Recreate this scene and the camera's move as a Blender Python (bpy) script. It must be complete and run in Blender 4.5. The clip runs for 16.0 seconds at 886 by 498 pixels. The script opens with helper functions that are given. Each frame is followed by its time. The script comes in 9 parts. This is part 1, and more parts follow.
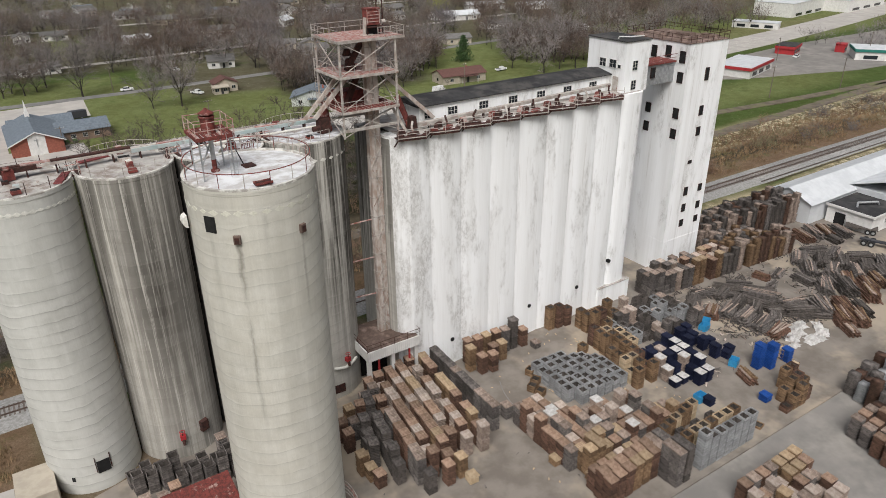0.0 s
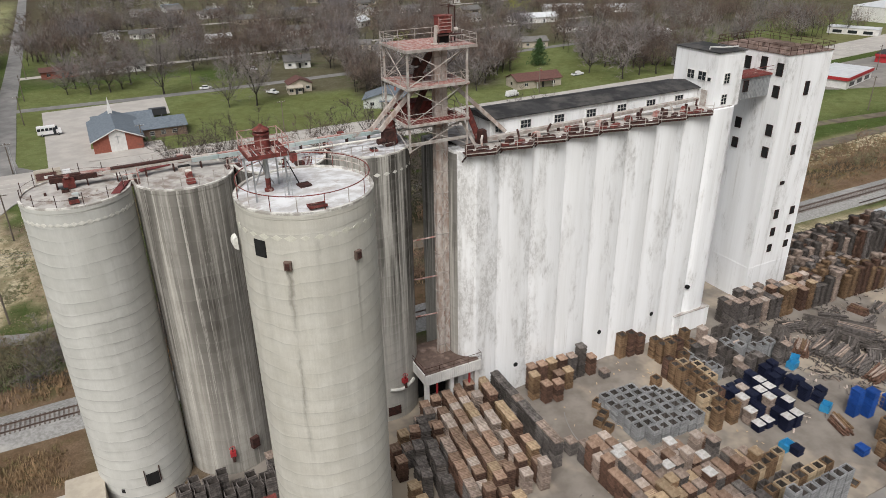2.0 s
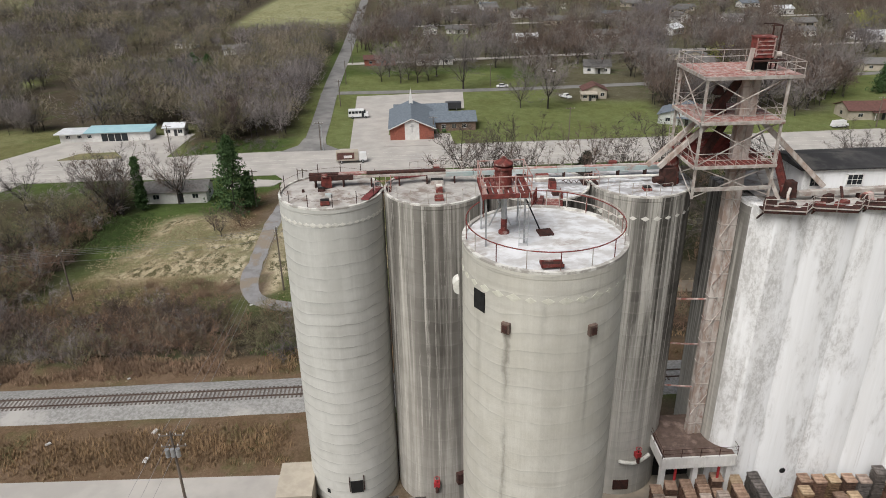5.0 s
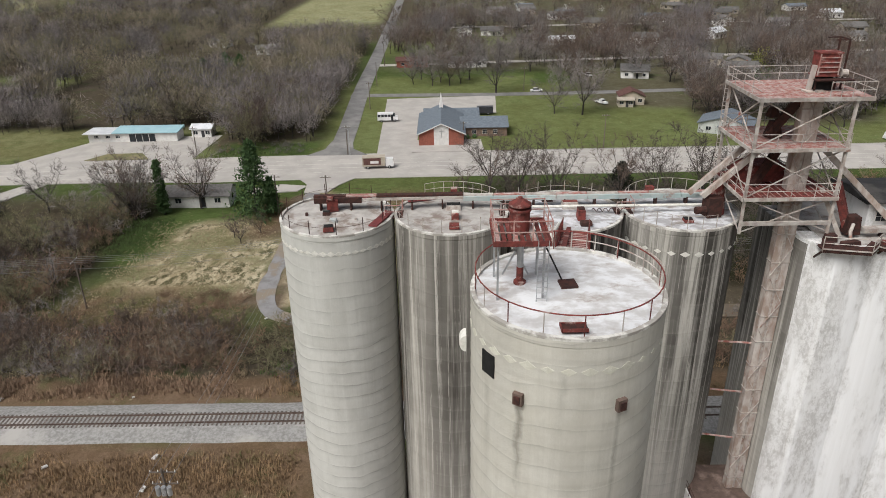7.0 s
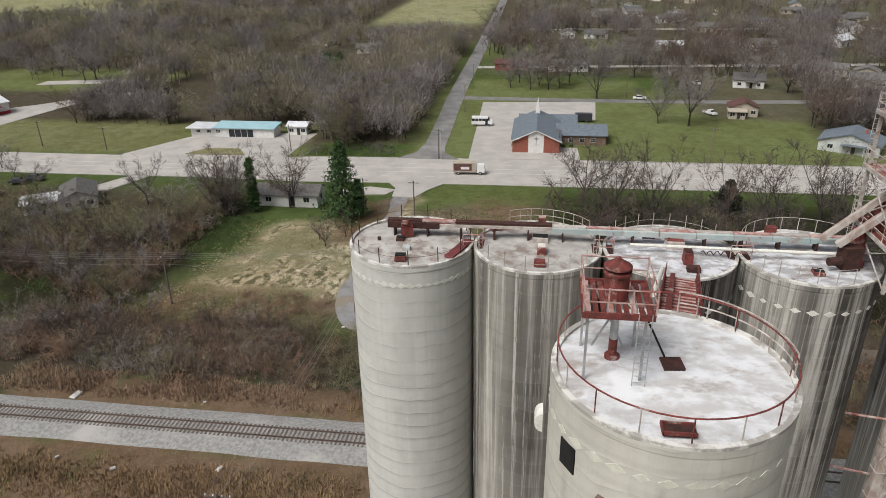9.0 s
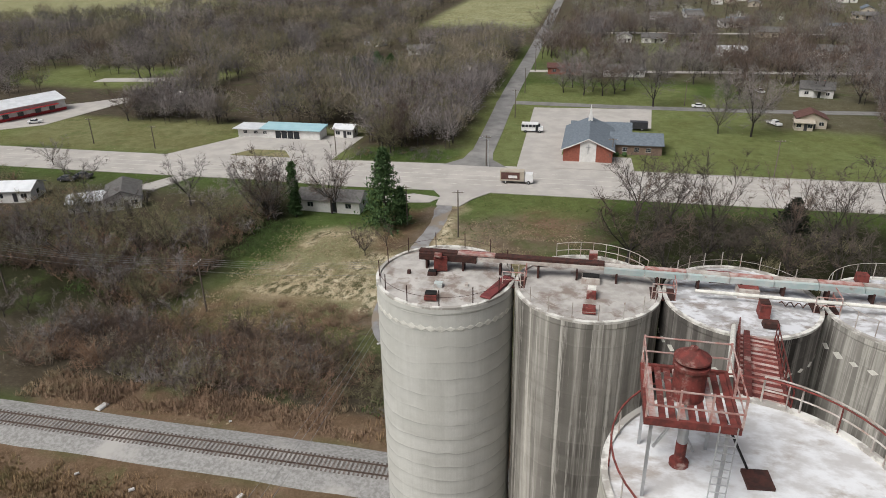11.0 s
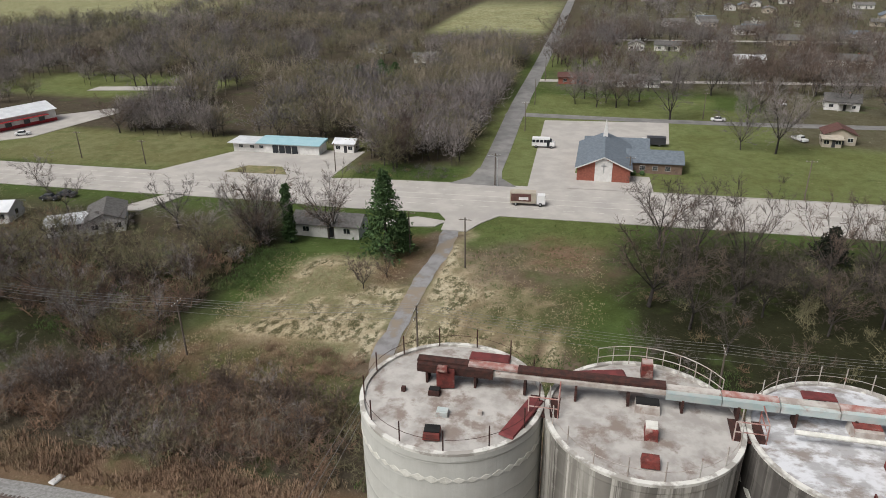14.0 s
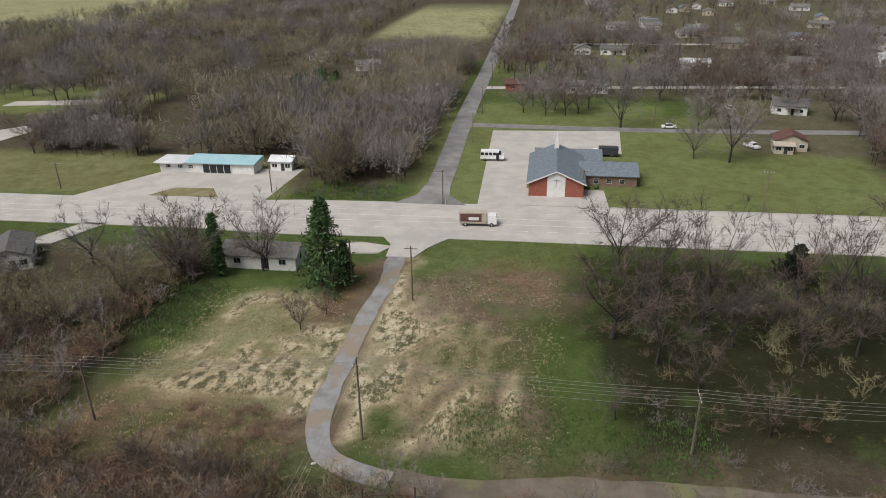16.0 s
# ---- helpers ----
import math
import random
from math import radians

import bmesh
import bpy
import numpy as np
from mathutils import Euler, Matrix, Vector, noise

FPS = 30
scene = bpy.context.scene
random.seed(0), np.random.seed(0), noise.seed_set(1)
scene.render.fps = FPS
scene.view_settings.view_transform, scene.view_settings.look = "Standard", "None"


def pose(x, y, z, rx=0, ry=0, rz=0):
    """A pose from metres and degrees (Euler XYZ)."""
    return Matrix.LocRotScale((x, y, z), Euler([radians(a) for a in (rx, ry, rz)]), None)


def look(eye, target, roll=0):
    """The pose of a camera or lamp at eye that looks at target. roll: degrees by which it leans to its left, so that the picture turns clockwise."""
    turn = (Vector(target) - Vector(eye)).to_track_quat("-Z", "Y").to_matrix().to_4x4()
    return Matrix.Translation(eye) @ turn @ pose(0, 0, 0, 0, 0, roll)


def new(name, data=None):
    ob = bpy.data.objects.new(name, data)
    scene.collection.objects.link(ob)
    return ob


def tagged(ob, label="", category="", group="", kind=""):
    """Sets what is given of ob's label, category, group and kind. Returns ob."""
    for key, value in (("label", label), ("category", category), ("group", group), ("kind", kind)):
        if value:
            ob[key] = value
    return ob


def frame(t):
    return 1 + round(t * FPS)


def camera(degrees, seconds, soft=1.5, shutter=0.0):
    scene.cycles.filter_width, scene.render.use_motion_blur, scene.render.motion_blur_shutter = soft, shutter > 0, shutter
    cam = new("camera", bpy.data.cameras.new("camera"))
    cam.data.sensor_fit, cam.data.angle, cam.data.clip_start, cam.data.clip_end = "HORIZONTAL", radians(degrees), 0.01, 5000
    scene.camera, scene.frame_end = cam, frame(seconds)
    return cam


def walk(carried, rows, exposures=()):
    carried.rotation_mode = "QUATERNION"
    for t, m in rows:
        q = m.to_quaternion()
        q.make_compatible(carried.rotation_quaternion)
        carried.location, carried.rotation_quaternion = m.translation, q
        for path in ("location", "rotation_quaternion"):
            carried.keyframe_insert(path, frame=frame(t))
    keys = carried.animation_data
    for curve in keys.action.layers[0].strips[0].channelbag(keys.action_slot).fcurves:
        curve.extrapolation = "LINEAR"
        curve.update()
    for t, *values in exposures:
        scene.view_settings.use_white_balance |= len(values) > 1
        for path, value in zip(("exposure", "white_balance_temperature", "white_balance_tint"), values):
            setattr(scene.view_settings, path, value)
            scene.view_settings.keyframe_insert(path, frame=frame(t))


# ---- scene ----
cam = camera(64.9, 16.0, 0.9)
METRES, EYE, TILT, LEAN, TURN = 58.0, 55.1, 0.0, 0.0, -33.1
ROWS = [
    (0.0, 0.0, 0.0, 0.0, -0.28, -25.72, 0.58),
    (0.5, 0.0004, 0.0188, 0.0007, -0.25, -25.71, 0.61),
    (1.0, 0.0005, 0.0395, 0.001, -0.19, -25.69, 0.65),
    (1.5, 0.0006, 0.0625, 0.0005, 2.93, -25.62, 0.75),
    (2.0, 0.0005, 0.0866, 0.0012, 5.71, -25.6, 0.83),
    (2.5, 0.002, 0.1116, 0.0004, 9.42, -25.5, 0.94),
    (3.0, 0.0004, 0.1379, 0.0006, 13.39, -25.43, 1.03),
    (3.5, -0.0008, 0.165, -0.0003, 17.99, -25.34, 1.07),
    (4.0, -0.0034, 0.1931, -0.0014, 22.71, -25.23, 1.07),
    (4.5, -0.0068, 0.2222, -0.0034, 27.43, -25.12, 1.08),
    (7.0, -0.047, 0.3566, -0.0064, 32.92, -25.03, 0.91),
    (7.5, -0.0581, 0.3809, -0.007, 33.73, -25.02, 0.89),
    (8.0, -0.0703, 0.4018, -0.0059, 34.14, -25.03, 0.88),
    (8.5, -0.0841, 0.4241, -0.006, 37.25, -24.99, 0.92),
    (9.0, -0.0989, 0.4477, -0.0074, 40.99, -24.92, 0.95),
    (11.5, -0.1772, 0.5531, -0.0113, 45.34, -24.79, 0.9),
    (12.0, -0.1968, 0.5731, -0.0118, 45.43, -24.77, 0.9),
    (12.5, -0.22, 0.5948, -0.0112, 45.5, -24.75, 0.88),
    (13.0, -0.2481, 0.6218, -0.01, 45.59, -24.69, 0.85),
    (13.5, -0.2803, 0.6529, -0.0104, 45.68, -24.58, 0.83),
    (14.0, -0.3151, 0.686, -0.0091, 45.78, -24.53, 0.81),
    (14.5, -0.3515, 0.7223, -0.0096, 45.87, -24.45, 0.79),
    (15.0, -0.387, 0.7592, -0.0087, 45.99, -24.42, 0.76),
    (15.5, -0.4228, 0.7973, -0.0101, 46.07, -24.35, 0.78),
    (16.0, -0.4448, 0.8462, -0.0108, 41.46, -24.36, 0.8),
]
walk(cam, [(t, pose(0, 0, EYE, TILT, LEAN, TURN) @ pose(METRES * x, METRES * y, METRES * z, 90 + pitch, roll, yaw)) for t, x, y, z, yaw, pitch, roll in ROWS])

# ---------------------------------------------------------------- light
SUN_ELEV, SUN_AZ = radians(54), radians(221)   # azimuth clockwise from +y
world = bpy.data.worlds.new("overcast_sky")
scene.world = world
world.use_nodes = True
wn = world.node_tree.nodes
wn.clear()
sky = wn.new("ShaderNodeTexSky")
sky.sky_type, sky.sun_disc = "NISHITA", False
sky.sun_elevation, sky.sun_rotation = SUN_ELEV, SUN_AZ
sky.air_density, sky.dust_density, sky.ozone_density = 1.0, 6.0, 1.0
mixw = wn.new("ShaderNodeMix")
mixw.data_type = "RGBA"
mixw.inputs[0].default_value = 0.52
bw = wn.new("ShaderNodeRGBToBW")
bgn, outw = wn.new("ShaderNodeBackground"), wn.new("ShaderNodeOutputWorld")
bgn.inputs["Strength"].default_value = 0.08
wl = world.node_tree.links
wl.new(sky.outputs[0], bw.inputs[0])
wl.new(sky.outputs[0], mixw.inputs[6])
wl.new(bw.outputs[0], mixw.inputs[7])
wl.new(mixw.outputs[2], bgn.inputs[0])
wl.new(bgn.outputs[0], outw.inputs[0])
sun = new("sun", bpy.data.lights.new("sun", "SUN"))
sun.data.energy, sun.data.angle, sun.data.color = 2.9, radians(34), (1.0, 0.985, 0.965)
sd = Vector((math.sin(SUN_AZ) * math.cos(SUN_ELEV), math.cos(SUN_AZ) * math.cos(SUN_ELEV), math.sin(SUN_ELEV)))
sun.matrix_world = look(sd * 200, (0, 0, 0))
scene.view_settings.exposure = 0.0


# ---------------------------------------------------------------- materials
def nodes_of(name):
    m = bpy.data.materials.new(name)
    m.use_nodes = True
    n = m.node_tree.nodes
    return m, n, m.node_tree.links, n["Principled BSDF"]


def mixc(n, l, fac, a, b, mode="MIX"):
    k = n.new("ShaderNodeMix")
    k.data_type, k.blend_type = "RGBA", mode
    for sock, v in ((0, fac), (6, a), (7, b)):
        if isinstance(v, bpy.types.NodeSocket):
            l.new(v, k.inputs[sock])
        elif sock == 0:
            k.inputs[0].default_value = v
        else:
            k.inputs[sock].default_value = (*v, 1)
    return k.outputs[2]


def noisy(n, l, vec, scale, detail=4.0, rough=0.6, stretch=(1, 1, 1)):
    mp = n.new("ShaderNodeMapping")
    mp.inputs["Scale"].default_value = stretch
    l.new(vec, mp.inputs[0])
    t = n.new("ShaderNodeTexNoise")
    t.inputs["Scale"].default_value, t.inputs["Detail"].default_value, t.inputs["Roughness"].default_value = scale, detail, rough
    l.new(mp.outputs[0], t.inputs["Vector"])
    return t.outputs["Fac"]


def ramp(n, l, v, lo, hi):
    k = n.new("ShaderNodeMapRange")
    k.interpolation_type = "SMOOTHSTEP"
    k.inputs[1].default_value, k.inputs[2].default_value = lo, hi
    l.new(v, k.inputs[0])
    return k.outputs[0]


def mul(n, l, a, b, op="MULTIPLY"):
    k = n.new("ShaderNodeMath")
    k.operation = op
    for i, v in enumerate((a, b)):
        if isinstance(v, bpy.types.NodeSocket):
            l.new(v, k.inputs[i])
        else:
            k.inputs[i].default_value = v
    return k.outputs[0]


def surface(name, base, other, scale=1.0, rough=0.85, metal=0.0, stretch=(1, 1, 1), lo=0.35, hi=0.65, third=None, tscale=0.2,
            bump=0.3, tone=0.12, tlo=0.5, thi=0.7, spec=0.3):
    """Two colours mixed by noise, a third in larger patches, a tone that differs from object to object, and fine relief."""
    m, n, l, p = nodes_of(name)
    co = n.new("ShaderNodeTexCoord").outputs["Object"]
    c = mixc(n, l, ramp(n, l, noisy(n, l, co, scale, stretch=stretch), lo, hi), base, other)
    if third:
        c = mixc(n, l, ramp(n, l, noisy(n, l, co, tscale, 5, 0.65, stretch), tlo, thi), c, third)
    if tone:
        r = n.new("ShaderNodeObjectInfo").outputs["Random"]
        k = n.new("ShaderNodeMapRange")
        k.inputs[3].default_value, k.inputs[4].default_value = 1 - tone, 1 + tone
        l.new(r, k.inputs[0])
        hs = n.new("ShaderNodeHueSaturation")
        l.new(k.outputs[0], hs.inputs["Value"])
        l.new(c, hs.inputs["Color"])
        c = hs.outputs[0]
    l.new(c, p.inputs["Base Color"])
    p.inputs["Roughness"].default_value, p.inputs["Metallic"].default_value = rough, metal
    p.inputs["Specular IOR Level"].default_value = spec
    if bump:
        b = n.new("ShaderNodeBump")
        b.inputs["Strength"].default_value, b.inputs["Distance"].default_value = bump, 0.05
        l.new(noisy(n, l, co, scale * 6, 4), b.inputs["Height"])
        l.new(b.outputs[0], p.inputs["Normal"])
    return m


def silo_wall(name, clean, stain, pale, amount, band=1.22, streak=1.2, deep=0.0, runs=(), line=0.3, foot=1.0, blotch=0.25):
    """Slip-formed concrete: lift joints up the height, blotches, and rain streaks that run down the wall from the rim."""
    m, n, l, p = nodes_of(name)
    co = n.new("ShaderNodeTexCoord").outputs["Object"]
    sep = n.new("ShaderNodeSeparateXYZ")
    l.new(co, sep.inputs[0])
    z = sep.outputs[2]
    # the joints sag and rise a little round the wall
    sway = mul(n, l, mul(n, l, noisy(n, l, co, 0.16, 3, 0.6, (1, 1, 0.5)), -0.5, "ADD"), 1.3)
    lifts = mul(n, l, mul(n, l, z, 1.0 / band), sway, "ADD")
    lift = n.new("ShaderNodeMath")
    lift.operation = "FLOOR"
    l.new(lifts, lift.inputs[0])
    wv = n.new("ShaderNodeTexWhiteNoise")
    wv.noise_dimensions = "1D"
    l.new(lift.outputs[0], wv.inputs["W"])
    fr = n.new("ShaderNodeMath")
    fr.operation = "FRACT"
    l.new(lifts, fr.inputs[0])
    c = mixc(n, l, ramp(n, l, noisy(n, l, co, 0.5, 6, 0.65), 0.3, 0.7), clean, pale)
    c = mixc(n, l, mul(n, l, wv.outputs["Value"], line * 0.5), c, tuple(0.80 * v for v in clean))
    c = mixc(n, l, mul(n, l, ramp(n, l, noisy(n, l, co, 0.22, 5, 0.65, (1, 1, 0.7)), 0.42, 0.68), blotch), c, tuple(0.72 * v for v in clean))
    c = mixc(n, l, mul(n, l, ramp(n, l, noisy(n, l, co, 1.8, 6, 0.75, (1, 1, 0.35)), 0.5, 0.72), 0.22), c, tuple(0.7 * v for v in clean))
    fine = ramp(n, l, noisy(n, l, co, streak * 1.3, 5, 0.7, (1, 1, 0.025)), 0.45, 0.56)
    wide = ramp(n, l, noisy(n, l, co, streak * 0.45, 5, 0.65, (1, 1, 0.03)), 0.45, 0.55)
    low = ramp(n, l, noisy(n, l, co, 0.3, 5, 0.65, (1, 1, 0.3)), 0.08, 0.42)
    f = mul(n, l, mul(n, l, mul(n, l, fine, 0.7), wide, "MAXIMUM"), low)
    zone = ramp(n, l, noisy(n, l, co, 0.24, 3, 0.5, (1, 1, 0.06)), 0.40, 0.62)
    f = mul(n, l, f, mul(n, l, mul(n, l, zone, 0.4), 0.6, "ADD"))
    f = mul(n, l, mul(n, l, f, amount), mul(n, l, mul(n, l, wv.outputs["Value"], 0.1), 0.9, "ADD"))
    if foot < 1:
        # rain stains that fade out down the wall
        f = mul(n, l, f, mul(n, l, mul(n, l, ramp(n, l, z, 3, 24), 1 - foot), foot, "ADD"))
    c = mixc(n, l, f, c, stain)
    if deep:
        c = mixc(n, l, mul(n, l, ramp(n, l, noisy(n, l, co, streak * 2.4, 4, 0.7, (1, 1, 0.014)), 0.55, 0.66), deep), c, tuple(1.3 * v for v in pale))
    # dark joints with the lifts' shade painted in, broken up, and a pale lip
    broken = ramp(n, l, noisy(n, l, co, 0.4, 5, 0.7, (1, 1, 0.6)), 0.36, 0.58)
    edge = mul(n, l, mul(n, l, ramp(n, l, fr.outputs[0], 0.55, 0.98), 0.5), mul(n, l, ramp(n, l, fr.outputs[0], 0.88, 0.98), 0.5), "ADD")
    lip = mul(n, l, ramp(n, l, mul(n, l, fr.outputs[0], -1.0), -0.22, -0.02), broken)
    c = mixc(n, l, mul(n, l, mul(n, l, edge, mul(n, l, mul(n, l, broken, 0.75), 0.25, "ADD")), line), c, tuple(0.42 * v for v in clean))
    c = mixc(n, l, mul(n, l, lip, line * 0.35), c, tuple(1.12 * v for v in pale))
    for px, py, deg, half, z0, z1, dark in runs:
        # a rust run down the wall below a fitting, by its bearing round the silo's axis
        ang = n.new("ShaderNodeMath")
        ang.operation = "ARCTAN2"
        l.new(mul(n, l, sep.outputs[1], -py, "ADD"), ang.inputs[0])
        l.new(mul(n, l, sep.outputs[0], -px, "ADD"), ang.inputs[1])
        off = mul(n, l, mul(n, l, ang.outputs[0], -radians(deg), "ADD"), mul(n, l, mul(n, l, noisy(n, l, co, 0.9, 4, 0.7), -0.5, "ADD"), half * 3.0), "ADD")
        ab = n.new("ShaderNodeMath")
        ab.operation = "ABSOLUTE"
        l.new(off, ab.inputs[0])
        inv = n.new("ShaderNodeMapRange")
        inv.inputs[1].default_value, inv.inputs[2].default_value, inv.inputs[3].default_value, inv.inputs[4].default_value = 0.0, half * 1.2, 1.0, 0.0
        l.new(ab.outputs[0], inv.inputs[0])
        fall = mul(n, l, ramp(n, l, z, z0, z0 + 8), ramp(n, l, mul(n, l, z, -1.0), -z1, -z1 + 0.4))
        patchy_ = ramp(n, l, noisy(n, l, co, 0.8, 4, 0.7, (1, 1, 0.25)), 0.25, 0.6)
        c = mixc(n, l, mul(n, l, mul(n, l, mul(n, l, inv.outputs[0], fall), patchy_), dark), c, stain)
    l.new(c, p.inputs["Base Color"])
    p.inputs["Roughness"].default_value, p.inputs["Specular IOR Level"].default_value = 0.92, 0.2
    b = n.new("ShaderNodeBump")
    b.inputs["Strength"].default_value, b.inputs["Distance"].default_value = 0.35, 0.06
    l.new(noisy(n, l, co, 2.5, 5, 0.7), b.inputs["Height"])
    l.new(b.outputs[0], p.inputs["Normal"])
    return m


def peeling_paint(name):
    """White paint on concrete, washed thin in upright streaks, worn to grey in chips and stained in the grooves between bins."""
    m, n, l, p = nodes_of(name)
    co = n.new("ShaderNodeTexCoord").outputs["Object"]
    sep = n.new("ShaderNodeSeparateXYZ")
    l.new(co, sep.inputs[0])
    x, z = sep.outputs[0], sep.outputs[2]
    c = mixc(n, l, ramp(n, l, noisy(n, l, co, 0.6, 5, 0.65, (1, 1, 0.06)), 0.34, 0.7), (0.92, 0.93, 0.94), (0.82, 0.825, 0.825))
    # the weather end is worn most, and the upper walls more than the foot
    old = mul(n, l, ramp(n, l, mul(n, l, x, -1.0), -52, -36), 0.12)
    high = mul(n, l, ramp(n, l, z, 8, 30), 0.03)
    patch = ramp(n, l, mul(n, l, mul(n, l, noisy(n, l, co, 0.32, 5, 0.65, (1, 1, 0.28)), old, "ADD"), high, "ADD"), 0.52, 0.68)
    grain = ramp(n, l, noisy(n, l, co, 2.2, 8, 0.8, (1, 1, 0.45)), 0.44, 0.6)
    chips = ramp(n, l, noisy(n, l, co, 1.6, 8, 0.85, (1.0, 1.0, 2.2)), 0.5, 0.6)
    worn = mul(n, l, patch, mul(n, l, grain, mul(n, l, chips, 0.6), "MAXIMUM"))
    c = mixc(n, l, mul(n, l, patch, 0.25), c, (0.60, 0.59, 0.57))
    c = mixc(n, l, mul(n, l, worn, 0.62), c, (0.40, 0.39, 0.37))
    # dirt washed down the groove between two bins
    gr = n.new("ShaderNodeMath")
    gr.operation = "PINGPONG"
    gr.inputs[1].default_value = 2.225
    l.new(mul(n, l, mul(n, l, x, -38.75, "ADD"), mul(n, l, mul(n, l, noisy(n, l, co, 0.5, 4), -0.5, "ADD"), 0.5), "ADD"), gr.inputs[0])
    groove = mul(n, l, ramp(n, l, gr.outputs[0], 1.95, 2.2), ramp(n, l, noisy(n, l, co, 0.5, 5, 0.7, (1, 1, 0.15)), 0.38, 0.62))
    c = mixc(n, l, mul(n, l, groove, 0.3), c, (0.37, 0.35, 0.32))
    runs = mul(n, l, ramp(n, l, noisy(n, l, co, 1.5, 5, 0.7, (1, 1, 0.035)), 0.57, 0.66), ramp(n, l, noisy(n, l, co, 0.25, 4, 0.6), 0.42, 0.6))
    c = mixc(n, l, mul(n, l, runs, 0.32), c, (0.45, 0.42, 0.38))
    l.new(c, p.inputs["Base Color"])
    p.inputs["Roughness"].default_value, p.inputs["Specular IOR Level"].default_value = 0.8, 0.25
    b = n.new("ShaderNodeBump")
    b.inputs["Strength"].default_value, b.inputs["Distance"].default_value = 0.25, 0.04
    l.new(worn, b.inputs["Height"])
    l.new(b.outputs[0], p.inputs["Normal"])
    return m


def ground_cover(name):
    """Turf, straw and soil: the cover of each stretch of land is in the sheet's colours, broken up by noise."""
    m, n, l, p = nodes_of(name)
    co = n.new("ShaderNodeTexCoord").outputs["Object"]
    at = n.new("ShaderNodeAttribute")
    at.attribute_name = "cover"
    c = at.outputs["Color"]
    big = ramp(n, l, noisy(n, l, co, 0.05, 5, 0.65), 0.38, 0.66)
    mid = ramp(n, l, noisy(n, l, co, 0.35, 6, 0.7), 0.4, 0.62)
    fin = ramp(n, l, noisy(n, l, co, 3.0, 5, 0.75), 0.3, 0.7)
    turf = ramp(n, l, noisy(n, l, co, 0.13, 6, 0.7), 0.52, 0.66)
    c = mixc(n, l, mul(n, l, turf, 0.42), c, (0.085, 0.13, 0.04))
    dry = ramp(n, l, noisy(n, l, co, 0.9, 6, 0.75), 0.60, 0.70)
    c = mixc(n, l, mul(n, l, dry, 0.55), c, (0.46, 0.41, 0.29))
    sr = n.new("ShaderNodeSeparateColor")
    l.new(at.outputs["Color"], sr.inputs[0])
    clump = ramp(n, l, noisy(n, l, co, 0.8, 7, 0.78, (1.0, 0.6, 1.0)), 0.44, 0.56)
    straw = mixc(n, l, clump, (0.085, 0.09, 0.042), (0.60, 0.53, 0.39))
    c = mixc(n, l, mul(n, l, ramp(n, l, sr.outputs[1], 0.28, 0.46), 0.88), c, straw)
    c = mixc(n, l, mul(n, l, big, 0.35), c, (0.66, 0.60, 0.42), "MULTIPLY")
    c = mixc(n, l, mul(n, l, mid, 0.5), c, (0.62, 0.58, 0.5), "MULTIPLY")
    c = mixc(n, l, mul(n, l, fin, 0.55), c, (0.5, 0.48, 0.42), "MULTIPLY")
    l.new(c, p.inputs["Base Color"])
    p.inputs["Roughness"].default_value, p.inputs["Specular IOR Level"].default_value = 1.0, 0.1
    b = n.new("ShaderNodeBump")
    b.inputs["Strength"].default_value, b.inputs["Distance"].default_value = 0.8, 0.3
    l.new(noisy(n, l, co, 1.6, 6, 0.75), b.inputs["Height"])
    l.new(b.outputs[0], p.inputs["Normal"])
    return m


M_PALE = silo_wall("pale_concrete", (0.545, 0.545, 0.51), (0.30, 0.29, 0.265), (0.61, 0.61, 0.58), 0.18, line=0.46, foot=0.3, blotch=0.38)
M_TANWALL = silo_wall("tan_concrete", (0.55, 0.53, 0.468), (0.17, 0.155, 0.13), (0.62, 0.605, 0.55), 0.14, line=0.31, blotch=0.34, foot=0.4,
                      runs=((15.1, 49.8, -124, 0.05, 14, 34.0, 0.75), (15.1, 49.8, -66, 0.03, 24, 34.0, 0.5), (15.1, 49.8, -148, 0.05, 26, 34.4, 0.35), (15.1, 49.8, -100, 0.05, 30, 36.2, 0.4)))
M_STAINED = silo_wall("stained_concrete", (0.405, 0.385, 0.345), (0.06, 0.054, 0.047), (0.47, 0.452, 0.412), 1.0, streak=1.05, deep=0.7, line=0.16, foot=0.5)
M_SOOTED = silo_wall("sooted_concrete", (0.185, 0.172, 0.158), (0.028, 0.025, 0.023), (0.26, 0.245, 0.225), 1.2, streak=0.9, deep=0.45, line=0.14)
M_STAINEDTOP = silo_wall("stained_pale_concrete", (0.45, 0.435, 0.392), (0.065, 0.06, 0.053), (0.52, 0.50, 0.46), 1.1, deep=0.45, line=0.2, foot=0.15)
M_ROOFTOP = surface("roof_concrete", (0.33, 0.31, 0.29), (0.46, 0.44, 0.415), 0.9, third=(0.23, 0.19, 0.165), tscale=0.7, tone=0.05, tlo=0.5, thi=0.66)
M_ROOFPALE = surface("weathered_white_roof", (0.66, 0.67, 0.685), (0.47, 0.46, 0.455), 0.85, stretch=(1, 1.5, 1), third=(0.36, 0.325, 0.30), tscale=0.5, tone=0.06, lo=0.36, hi=0.64, tlo=0.50, thi=0.68)
